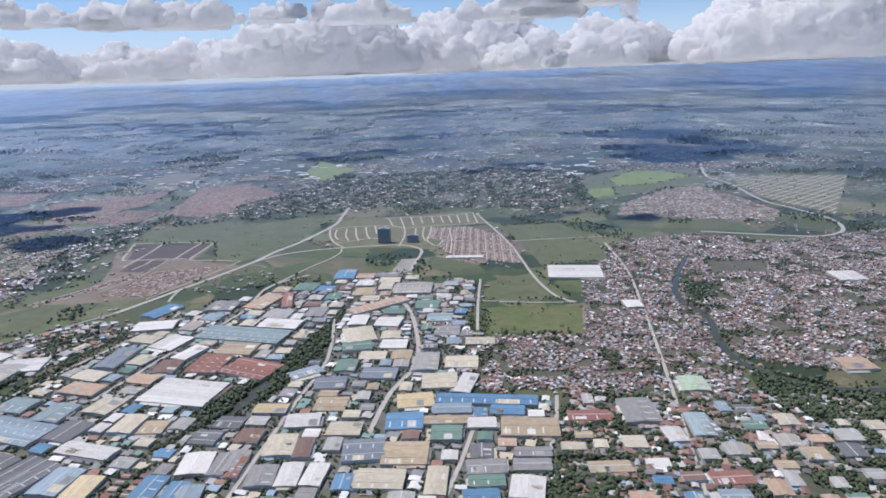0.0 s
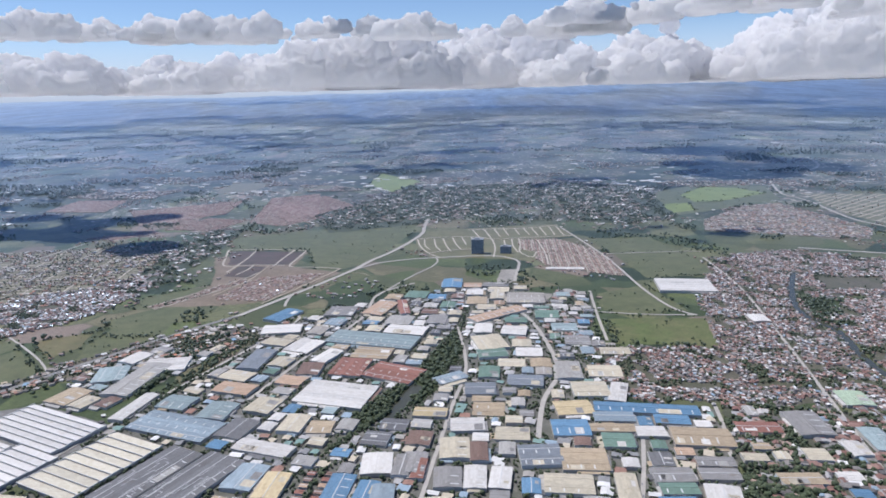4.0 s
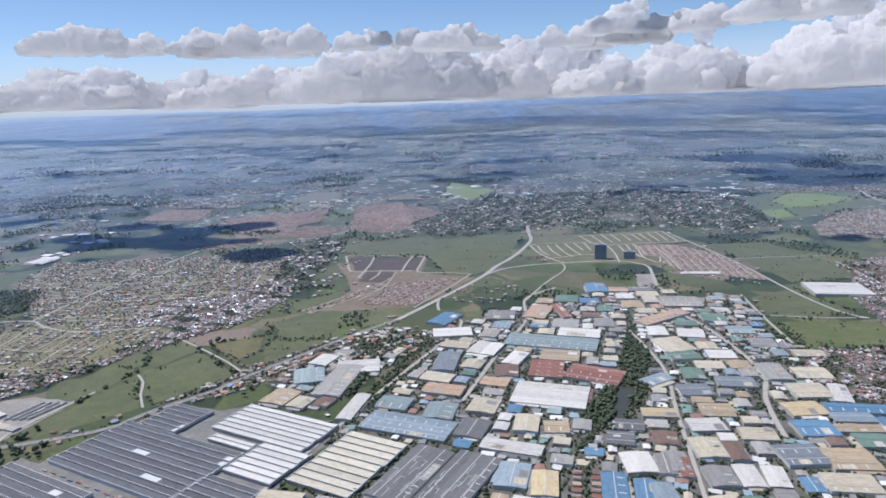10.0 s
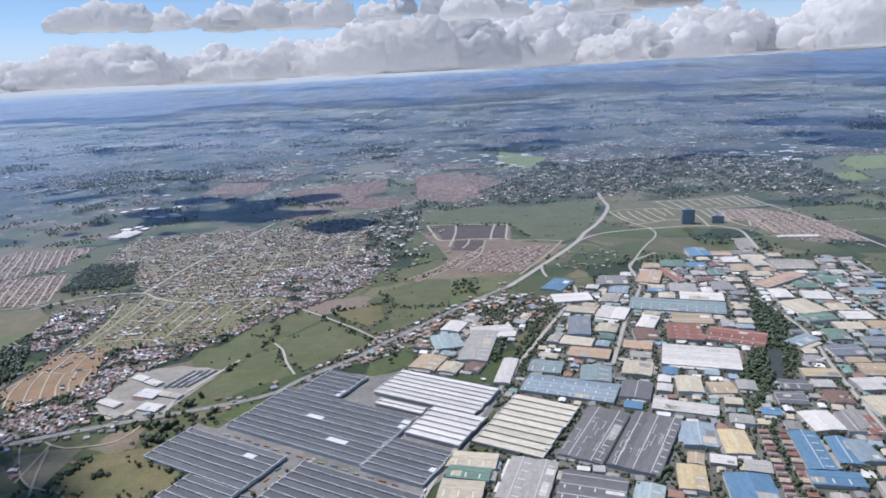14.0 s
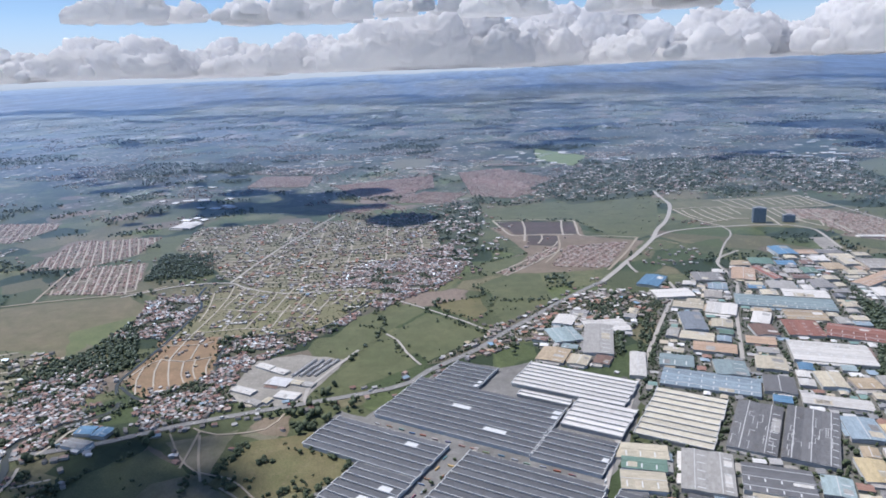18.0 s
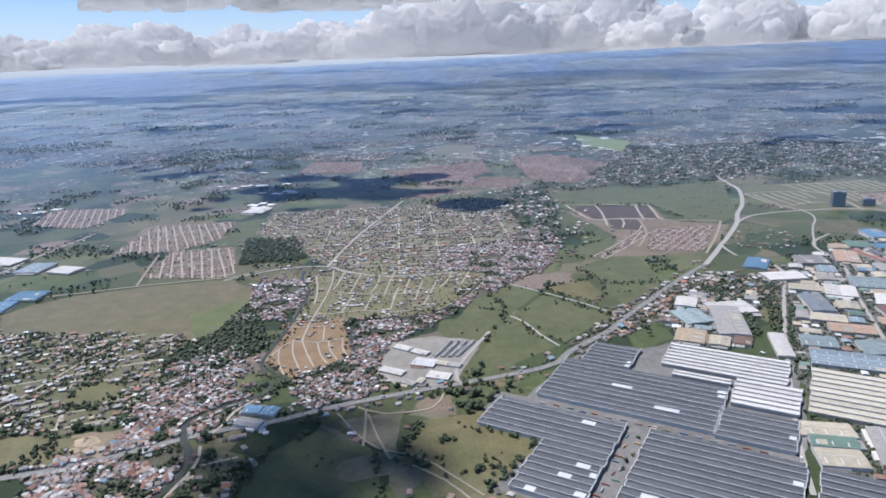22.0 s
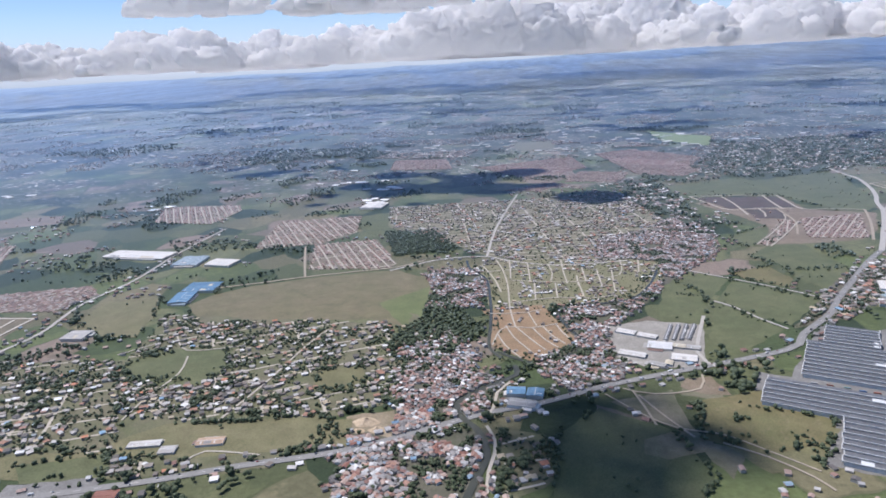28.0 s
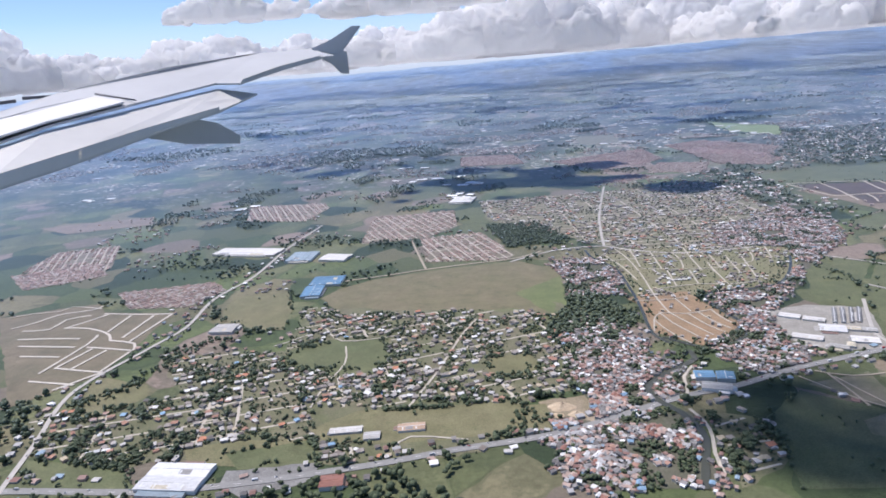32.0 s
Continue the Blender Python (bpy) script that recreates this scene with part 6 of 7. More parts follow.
def rows_of_houses(kind, rot, pitch, step, roofs, name, label, share=1.0, lanes=True, lane=0.32, gaps=-1.0, cross=11.0, size=(0.5, 1.0), tall=(0.28, 0.6), swing=0.8, turn=0.0):
    """House rows on both sides of parallel lanes."""
    X, Y, R = [], [], []
    sh = Shape()
    for q in areas.get(kind, []):
        a = radians(rot + rnd.uniform(-8, 8))
        c, s = math.cos(a), math.sin(a)
        cx, cy = sum(p[0] for p in q) / len(q), sum(p[1] for p in q) / len(q)
        ext = max(math.hypot(p[0] - cx, p[1] - cy) for p in q)
        v = -ext
        while v < ext:
            bow = rnd.uniform(-swing, swing)
            us = np.arange(-ext, ext, step)
            vv = v + bow * np.sin(us / ext * 2.2)
            gx, gy = cx + c * us - s * vv, cy + s * us + c * vv
            ok = inside(q, gx, gy)
            free = ok & ~np.isin(cell(gx, gy), (1, 3))
            if lanes:
                run = []
                for i in range(len(us)):
                    if free[i]:
                        run.append(Vector((gx[i], gy[i])))
                    if (not free[i] or i == len(us) - 1) and run:
                        if len(run) > 2:
                            ribbon(sh, run, lane, 0.085)
                        run = []
            for side in (-1, 1):
                o = side * pitch * 0.27
                hx, hy = gx - s * o, gy + c * o
                good = inside(q, hx, hy) & ~np.isin(cell(hx, hy), (1, 2, 3))
                for i in np.flatnonzero(good):
                    if rnd.random() < share and noise.noise((hx[i] / 9, hy[i] / 9, 6.0)) > gaps:
                        X.append(hx[i] + rnd.uniform(-.06, .06)), Y.append(hy[i] + rnd.uniform(-.06, .06)), R.append(a + turn + rnd.gauss(0, 0.04))
            v += pitch
        # cross lanes
        if lanes:
            for u in np.arange(-ext, ext, cross):
                line = [Vector((cx + c * u - s * t, cy + s * u + c * t)) for t in np.arange(-ext, ext, 1.0)]
                lx, ly = np.array([p.x for p in line]), np.array([p.y for p in line])
                ok = inside(q, lx, ly) & ~np.isin(cell(lx, ly), (1, 3))
                run = []
                for p, k in zip(line, ok):
                    if k:
                        run.append(p)
                    elif run:
                        if len(run) > 2:
                            ribbon(sh, run, lane * 1.3, 0.09)
                        run = []
    if sh.f:
        tagged(new("village_lanes", sh.mesh("lanes", ROAD["lane"])), "pale concrete lanes between plots", "lanes", kind="stuff")
    if X:
        house_cloud(name, X, Y, R, roofs, label, size, tall)


rows_of_houses("village", 8, 4.4, 1.15, VILLAGE_ROOFS, "village_houses", "small grey-roofed houses in loose rows", 0.55, lane=0.55, gaps=-0.22, cross=14.0, size=(0.7, 1.5), tall=(0.22, 0.42), turn=1.35)
rows_of_houses("lots_houses", 4, 3.4, 1.25, VILLAGE_ROOFS, "estate_houses", "scattered new houses on grassy lots", 0.62, lanes=False, gaps=-0.1, size=(0.65, 1.25), tall=(0.22, 0.42), swing=0.6, turn=1.35)
rows_of_houses("row_houses", 50, 3.5, 0.8, ROW_ROOFS, "terraced_houses", "long rows of red-brown terraced roofs", 0.93, lane=0.62, cross=11.0, size=(0.74, 0.95), tall=(0.18, 0.24), swing=0.1)
rows_of_houses("grey_rows", 8, 3.0, 0.9, VILLAGE_ROOFS, "terraced_houses", "grey and pinkish terraced roofs in short rows", 0.8, lane=0.45, cross=12.0, size=(0.7, 1.05), tall=(0.2, 0.3), gaps=-0.35)
rows_of_houses("red_rows", 111, 3.3, 0.85, ROW_ROOFS, "terraced_houses", "red-brown terraced roofs along wide pale lanes", 0.74, lane=0.5, gaps=-0.28, cross=10.0, size=(0.65, 1.0), tall=(0.2, 0.28), swing=0.5)
rows_of_houses("estate_rows", 90, 3.2, 0.85, ROW_ROOFS, "terraced_houses", "red-brown terraced roofs beside pale lots", 0.92, lane=0.45, cross=13.0, size=(0.75, 0.95), tall=(0.2, 0.28), swing=0.1)
rows_of_houses("new_rows", 60, 2.6, 0.85, ROW_ROOFS, "terraced_houses", "short rows of new pinkish terraced roofs", 0.8, lane=0.6, cross=9.0, size=(0.7, 0.95), tall=(0.18, 0.26), swing=0.1)
rows_of_houses("brown_lots", 72, 3.0, 1.3, VILLAGE_ROOFS, "lot_houses", "few new houses on brown lots", 0.07, lanes=False)
rows_of_houses("lots", 35, 4.6, 1.3, VILLAGE_ROOFS, "lot_houses", "few houses on empty lots", 0.02, lane=1.0, cross=15.0, swing=1.6)
rows_of_houses("red_soil", -20, 7.0, 1.3, ROW_ROOFS, "lot_houses", "few houses on red earth", 0.05, lanes=False)
rows_of_houses("mixed", 25, 6.4, 1.5, VILLAGE_ROOFS, "lane_houses", "houses along narrow village lanes", 0.5, lane=0.5, gaps=-0.05, cross=20.0, size=(0.65, 1.35))
houses("dense", 1.1, 0.78, TOWN_ROOFS, "town_houses", "crowded small houses with rusty and grey roofs", 0.35, (0.38, 0.98), gaps=-0.2)
for q in areas["works_town"]:
    fill_sheds(q, 900, (2.2, 4.6), 34)
houses("works_town", 0.3, 1.5, TOWN_ROOFS, "workshops", "workshops and houses with rusty and grey metal roofs", 0.12, (0.8, 2.1), gaps=-0.12)
houses("white_town", 0.055, 2.0, FAR_ROOFS, "town_houses", "town houses with white and rusty roofs among trees", 0.3, (0.8, 1.9), gaps=-0.05, loose=9.0)
houses("mixed", 0.02, 1.9, VILLAGE_ROOFS, "garden_houses", "houses with mixed roofs among gardens and trees", 0.5, (0.6, 1.4))
houses("housing_strip", 0.22, 1.5, VILLAGE_ROOFS, "roadside_houses", "roadside houses and sheds with grey roofs", 0.3, (0.7, 2.0), gaps=-0.15)


def roadside(names, density, label):
    X, Y, R = [], [], []
    for name, mat, w, line in roads:
        if name not in names:
            continue
        for a, b in zip(line, line[1:]):
            d = (b - a).normalized()
            for k in range(int((b - a).length * density) + (rnd.random() < 0.5)):
                o = rnd.choice((-1, 1)) * (w / 2 + rnd.uniform(0.8, 3.2))
                p = a + (b - a) * rnd.random() + Vector((-d.y, d.x)) * o
                X.append(p.x), Y.append(p.y), R.append(math.atan2(d.y, d.x) + rnd.gauss(0, 0.1))
    X, Y, R = np.array(X), np.array(Y), np.array(R)
    ok = ~np.isin(cell(X, Y), (1, 2))
    house_cloud("roadside_houses", X[ok], Y[ok], R[ok], TOWN_ROOFS, label, (0.6, 1.5))


roadside(("highway", "main_street", "valley_road"), 0.55, "shops and houses along the road")

# houses passed most nearly, each its own thing
models = []
for k in range(6):
    w, d, h = rnd.uniform(0.7, 1.2), rnd.uniform(0.6, 0.95), rnd.uniform(0.3, 0.55)
    a, b, c = Shape(), Shape(), Shape()
    a.box(-w / 2, w / 2, -d / 2, d / 2, 0, h)
    b.gable(-w / 2, w / 2, -d / 2, d / 2, h, rnd.uniform(0.13, 0.24), 0.07)
    c.box(w * 0.1, w * 0.55, -d / 2 - 0.28, -d / 2, h * 0.7, h * 0.7 + 0.03)
    models.append((a.mesh("house_wall", WALL), b.mesh("house_roof", HOUSE_ROOF), c.mesh("porch_roof", HOUSE_ROOF)))
for i, (x, y, r) in enumerate(near_houses):
    t = thing("house", x, y, 0.02, math.degrees(r), "small house with a gabled metal roof and porch", "house", "village houses")
    for nm, me in zip(("wall", "roof", "porch_roof"), models[i % 6]):
        part(nm, me, t)


# heaps in the sand quarry
SAND = mat_field("loose_sand", (0.5, 0.40, 0.28), (0.42, 0.32, 0.21), (0.58, 0.49, 0.37), 0.6)
HEAPS = [(-245.9, 92, 2.4, 0.9), (-243.3, 89.3, 1.6, 0.6), (-246.7, 88.9, 1.3, 0.4)]
for x, y, r, h in HEAPS:
    sh = Shape()
    for i in range(9):
        for k in range(24):
            a, q = k * math.pi / 12, i / 8
            rr = r * q * (1 + 0.35 * noise.noise((math.cos(a) * 1.4 + x, math.sin(a) * 1.4, 2.0)))
            sh.v.append((rr * math.cos(a), 0.75 * rr * math.sin(a), h * (1 - q) ** 1.2 * (1 + 0.3 * noise.noise((x + q * 3, k * 0.5, 1.0)))))
    for i in range(8):
        for k in range(24):
            j = (k + 1) % 24
            sh.f.append((i * 24 + k, i * 24 + j, i * 24 + 24 + j, i * 24 + 24 + k)[::-1])
            sh.s.append(0)
    heap = new("sandpile", sh.mesh("sandpile", SAND))
    heap.matrix_world = pose(x, y, 0.01)
    tagged(heap, "pale heap of dug sand in the open quarry", "sand heap", "quarry heaps")


# ---- trees ----
def blob(seed, r, flat=0.8):
    """One leafy clump with an uneven outline."""
    bm = bmesh.new()
    bmesh.ops.create_icosphere(bm, subdivisions=1, radius=r)
    for v in bm.verts:
        k = 1 + 0.55 * noise.noise(v.co * (1.9 / r) + Vector((seed * 3.1, seed, 0)))
        v.co = Vector((v.co.x * k, v.co.y * k, v.co.z * k * flat))
    vs, fs = [tuple(v.co) for v in bm.verts], [tuple(v.index for v in f.verts) for f in bm.faces]
    bm.free()
    return vs, fs


def crown(seed, h, spread, clumps):
    sh, q = Shape(), random.Random(seed)
    for k in range(clumps):
        vs, fs = blob(seed * 17 + k, q.uniform(0.16, 0.3) * h)
        a, r = q.uniform(0, 6.28), spread * math.sqrt(q.random())
        c = (r * math.cos(a), r * math.sin(a), h * q.uniform(0.5, 0.92) - 0.25 * r)
        n = len(sh.v)
        sh.v += [(x + c[0], y + c[1], z + c[2]) for x, y, z in vs]
        sh.f += [tuple(n + i for i in f) for f in fs]
    sh.s = [0] * len(sh.f)
    return sh.mesh("crown", LEAF)


def trunk(h):
    sh = Shape()
    ring = lambda r, z, x, y: [(x + r * math.cos(i * 1.2566), y + r * math.sin(i * 1.2566), z) for i in range(5)]
    for path in ([(0, 0, 0, 0.06), (0.02, 0, h * 0.5, 0.045)], [(0.02, 0, h * 0.42, 0.04), (0.16 * h, 0.05, h * 0.7, 0.015)], [(0.02, 0, h * 0.45, 0.04), (-0.12 * h, 0.1 * h, h * 0.72, 0.015)]):
        k = len(sh.v)
        for x, y, z, r in path:
            sh.v += ring(r, z, x, y)
        sh.f += [(k + i, k + (i + 1) % 5, k + 5 + (i + 1) % 5, k + 5 + i) for i in range(5)]
        sh.s += [0] * 5
    return sh.mesh("trunk", BARK)


tree_models = [(trunk(h), crown(i + 1, h, s, n)) for i, (h, s, n) in enumerate([(1.1, 0.42, 13), (0.8, 0.34, 10), (1.4, 0.55, 16), (0.65, 0.25, 8)])]
leaf_bits = [blob(i, 0.42, 0.75) for i in range(8)]
low_bits = []
for i in range(24):
    bm = bmesh.new()
    if i < 8:
        bmesh.ops.create_icosphere(bm, subdivisions=1, radius=0.5)
    else:
        bmesh.ops.create_uvsphere(bm, u_segments=5, v_segments=4 if i < 16 else 3, radius=0.5)
        bmesh.ops.triangulate(bm, faces=bm.faces[:])
    for v in bm.verts:
        v.co *= 1 + 0.5 * noise.noise(v.co * 3 + Vector((i * 7, 0, 0)))
        v.co.z *= 0.75
    low_bits.append((np.array([tuple(v.co) for v in bm.verts]), np.array([tuple(v.index for v in f.verts) for f in bm.faces])))
    bm.free()


def grove(name, xs, ys, label, size=(0.35, 0.85), fine=False, zs=None):
    """Many tree crowns, two or three clumps each, as one mesh."""
    V, F, n = [], [], 0
    for i, (x, y) in enumerate(zip(xs, ys)):
        s = rnd.uniform(*size)
        for k in range(3 if y < 105 else 2 if y < 165 else 1):
            vs, fs = low_bits[rnd.randrange(8) + (16 if y > 210 else 8 if y > 95 else 0)]
            a = rnd.uniform(0, 6.28)
            c, q = math.cos(a), math.sin(a)
            m = s * rnd.uniform(0.6, 1.0)
            ox, oy = (rnd.uniform(-0.45, 0.45) * s, rnd.uniform(-0.45, 0.45) * s) if k else (0, 0)
            z = 0.42 * m + rnd.uniform(0.0, 0.5) * s + (zs[i] if zs is not None else 0)
            V.append(np.c_[x + ox + m * (c * vs[:, 0] - q * vs[:, 1]), y + oy + m * (q * vs[:, 0] + c * vs[:, 1]), z + m * vs[:, 2] * 1.15])
            F.append(fs + n)
            n += len(vs)
    if not V:
        return
    V, F = np.concatenate(V), np.concatenate(F)
    me = bpy.data.meshes.new(name)
    me.vertices.add(len(V))
    me.vertices.foreach_set("co", V.astype(np.float32).ravel())
    me.loops.add(F.size)
    me.loops.foreach_set("vertex_index", F.astype(np.int32).ravel())
    me.polygons.add(len(F))
    me.polygons.foreach_set("loop_start", np.arange(0, F.size, 3, dtype=np.int32))
    me.materials.append(LEAF)
    me.update()
    me.validate()
    tagged(new(name, me), label, "trees", kind="stuff")


near_trees = []


def trees(kind, density, gap, label, ban=(1, 2, 3), size=(0.35, 0.85), clump=-9.0):
    X, Y = [], []
    for q in areas.get(kind, []):
        xs, ys = spaced(*scatter(q, int(surface_area(q) * density * 3)), gap, ban)
        ok = np.array([noise.noise((x / 6, y / 6, 8.0)) > clump for x, y in zip(xs, ys)], bool)
        if kind == "dense":
            for p in areas["lots_houses"] + areas["brown_lots"]:
                ok &= ~inside(p, xs, ys)
        X += list(xs[ok])
        Y += list(ys[ok])
    far = [(x, y) for x, y in zip(X, Y) if y >= 100 or len(near_trees) > 260 or rnd.random() < 0.4]
    near_trees.extend(p for p in zip(X, Y) if p not in set(far))
    grove("trees", [p[0] for p in far], [p[1] for p in far], label, size)


trees("forest", 0.8, 0.9, "dense dark green wood", (1, 2), (0.65, 1.25))
trees("mixed", 0.3, 0.8, "garden trees between houses", size=(0.35, 0.9), clump=0.1)
trees("works_town", 0.42, 0.8, "dark trees between workshops", size=(0.5, 1.1), clump=-0.22)
trees("white_town", 0.2, 1.3, "trees between town houses", (1, 2), (0.7, 1.5), clump=0.05)
trees("mixed", 0.07, 1.2, "single garden trees", size=(0.25, 0.7))
trees("dense", 0.5, 0.7, "trees between crowded houses", size=(0.35, 0.9), clump=-0.1)
trees("village", 0.1, 1.5, "trees in village plots", (1, 2), (0.4, 0.85), clump=-0.1)
trees("lots_houses", 0.08, 1.3, "young trees on lots", (1, 2), (0.25, 0.5))
trees("industry", 0.2, 0.75, "trees along factory yards", (1, 2), (0.4, 0.85))
trees("housing_strip", 0.55, 0.8, "trees between roadside houses")
for kind in ("green", "olive", "grass", "shade_grass", "tan_grass"):
    trees(kind, 0.035 if kind != "grass" else 0.06, 1.2, "shrubs and trees in a field", (1, 2), (0.3, 0.8), clump=0.32)


def hedges(names, density, out, label):
    X, Y = [], []
    for name, mat, w, line in roads:
        if name not in names:
            continue
        for a, b in zip(line, line[1:]):
            d = (b - a).normalized()
            for k in range(int((b - a).length * density + rnd.random())):
                p = a + (b - a) * rnd.random() + Vector((-d.y, d.x)) * rnd.choice((-1, 1)) * (w / 2 + rnd.uniform(0.35, out))
                X.append(p.x), Y.append(p.y)
    X, Y = np.array(X), np.array(Y)
    ok = ~np.isin(cell(X, Y), (1, 2))
    grove("trees", X[ok], Y[ok], label, (0.35, 0.8))


def tree_belt(w, density, *P):
    """A broad strip of trees along a line."""
    line = smooth_line(list(P))
    X, Y = [], []
    for a, b in zip(line, line[1:]):
        d = (b - a).normalized()
        for k in range(int((b - a).length * w * density) + 1):
            p = a + (b - a) * rnd.random() + Vector((-d.y, d.x)) * rnd.gauss(0, w / 3.2)
            X.append(p.x), Y.append(p.y)
    X, Y = np.array(X), np.array(Y)
    ok = ~np.isin(cell(X, Y), (1, 2))
    grove("trees", X[ok], Y[ok], "dark green belt of trees between sheds", (0.5, 1.0))


tree_belt(1.5, 1.4, (-32, 201.1), (-34.7, 174.8), (-40.7, 152.5), (-48.8, 132), (-56.4, 119.2), (-59.5, 113.6))
tree_belt(1.3, 1.3, (-58.4, 107.9), (-60.2, 97.1), (-61.8, 86))
tree_belt(4.5, 1.2, (-103.5, 134.7), (-96.8, 167.4), (-90.4, 178.8))
tree_belt(6, 1, (8.8, 188.1), (7, 171.1))
tree_belt(2, 1, (-35.3, 118.4), (-34, 110.6), (-31, 108.4))
tree_belt(2.2, 1, (-49.8, 115.5), (-49.2, 108), (-49.5, 104.1))
tree_belt(2, 0.9, (-86.8, 187.7), (-91.9, 168.6), (-96.9, 152.7), (-102.4, 139.2))
tree_belt(1.6, 0.9, (-76.3, 111), (-79.4, 100.2), (-82.7, 90.2))
tree_belt(2.2, 1, (-3.5, 161.7), (0.5, 156.1), (10.1, 159.8), (12.2, 150.8))
tree_belt(2.5, 0.9, (23.1, 133.4), (33.1, 131.3), (44, 129.3))
tree_belt(2.5, 0.9, (20.5, 119), (32, 116.1), (38.8, 113.6))
tree_belt(2.5, 0.9, (33.8, 134), (29, 113.2), (26.2, 104.1))
tree_belt(3, 0.8, (-143.6, 191.1), (-138.3, 179.8), (-120.4, 179.2))
tree_belt(4, 0.9, (-243.7, 104.8), (-239.3, 115.2), (-229.7, 117.9), (-226.7, 107.2))
tree_belt(3, 0.9, (-182.9, 169.7), (-171.6, 185.4), (-162.2, 211.2))
tree_belt(3, 0.9, (-254.6, 89.6), (-245, 84.1), (-246.6, 74.3))
tree_belt(5, 1, (-223.2, 104.7), (-212.5, 117.6), (-204.4, 114.7), (-202.2, 104.6))
tree_belt(4, 0.9, (-346.8, 94.1), (-338.6, 101.4), (-335.9, 115.4), (-330.9, 128.5))
tree_belt(4, 0.9, (-328.4, 109.2), (-314.8, 105.9), (-304.9, 114))
# hedges round the fields
X, Y = [], []
for q in sum((areas[k] for k in ("green", "olive", "grass", "tan_grass", "bright", "shade_grass")), []):
    for (ax, ay), (bx, by) in zip(q, q[1:] + q[:1]):
        if rnd.random() < 0.45:
            continue
        for k in range(int(math.hypot(bx - ax, by - ay) * rnd.uniform(1.2, 2.4))):
            f = rnd.random()
            if noise.noise((ax * 0.3 + f * 5, ay * 0.3, 0)) > -0.1:
                X.append(ax + (bx - ax) * f + rnd.gauss(0, 0.5)), Y.append(ay + (by - ay) * f + rnd.gauss(0, 0.5))
X, Y = np.array(X), np.array(Y)
ok = ~np.isin(cell(X, Y), (1, 2))
grove("trees", X[ok], Y[ok], "hedgerow trees round the fields", (0.45, 1.0))
hedges(("river",), 2.2, 2.6, "bushy trees along the river banks")
hedges(("estate_road", "highway", "field_road", "valley_road", "main_street"), 0.55, 2.0, "roadside trees")
# open ground: woods, hedgerows and hamlets where nothing else stands
xs, ys = rng.uniform(-440, 300, 80000), rng.uniform(58, 480, 80000)
woods = np.array([noise.noise((x / 26, y / 26, 1.0)) + 0.45 * noise.noise((x / 8, y / 8, 4.0)) for x, y in zip(xs, ys)])
rows = np.array([noise.noise((x / 34, y / 30, 7.0)) for x, y in zip(xs, ys)])
free = cell(xs, ys) == 0
for q in sum((areas[k] for k in ("village", "lots", "lots_houses", "row_houses", "dense", "industry", "brown_lots", "red_soil", "mixed", "works_town", "white_town", "grey_rows", "new_rows", "dark_lots", "red_rows", "lots_brown", "lots_green", "estate_rows")), []):
    free &= ~inside(q, xs, ys)
grown = free & ((woods > 0.32) | ((abs(rows) < 0.014) & (ys < 190)))
grove("trees", xs[grown], ys[grown], "woods and tree lines between fields", (0.8, 1.6))
built = free & (rows > 0.2) & ~grown & (rng.uniform(size=len(xs)) < 0.3)
house_cloud("hamlet_houses", xs[built], ys[built], rng.uniform(0, 3, built.sum()), TOWN_ROOFS, "hamlets between fields and trees", (0.6, 1.3))
# farther plain: towns and woods to the hills
U, A = rng.uniform(0, 1, 100000) ** 1.7, rng.uniform(radians(38), radians(142), 100000)
r = 430 + 1270 * U
fx, fy = -125 + r * np.cos(A), 40 + r * np.sin(A)
ok = fy > 450
for q in areas["row_houses"] + areas["bright"] + areas["soil"] + areas["white_town"]:
    ok &= ~inside(q, fx, fy)
fx, fy, r = fx[ok], fy[ok], r[ok]
n1 = np.array([noise.noise((x / 90, y / 90, 9.0)) + 0.5 * noise.noise((x / 30, y / 30, 2.0)) for x, y in zip(fx, fy)])
n2 = np.array([noise.noise((x / 60, y / 45, 3.0)) for x, y in zip(fx, fy)])
grown = n1 > 0.34
grove("far_trees", fx[grown], fy[grown], "far woods and tree lines", (1.1, 2.3))
towns = (n2 > 0.12) & ~grown & (rng.uniform(size=len(fx)) < 0.8)
house_cloud("far_houses", fx[towns], fy[towns], rng.uniform(0, 3, towns.sum()), FAR_ROOFS, "far towns of small roofs", (0.8, 1.7))
works = (n2 < -0.05) & (n1 < 0) & (rng.uniform(size=len(fx)) < 0.03)
house_cloud("far_sheds", fx[works], fy[works], rng.uniform(-0.4, 0.2, works.sum()), mat_scatter("far_shed_roofs", [(0, (0.75, 0.75, 0.75)), (0.6, (0.5, 0.48, 0.45)), (0.85, (0.4, 0.45, 0.5))]), "far pale factory roofs", (2.0, 7.0))



def far_works(x, y, n, spread):
    """A cluster of large pale roofs far out on the plain."""
    xs, ys = x + rng.normal(0, spread, n), y + rng.normal(0, spread * 0.8, n)
    house_cloud("far_factory_roofs", xs, ys, rng.normal(-0.2, 0.15, n), FAR_WHITE, "cluster of large pale factory roofs on the plain", (2.0, 4.0 + min(9.0, y / 160)))


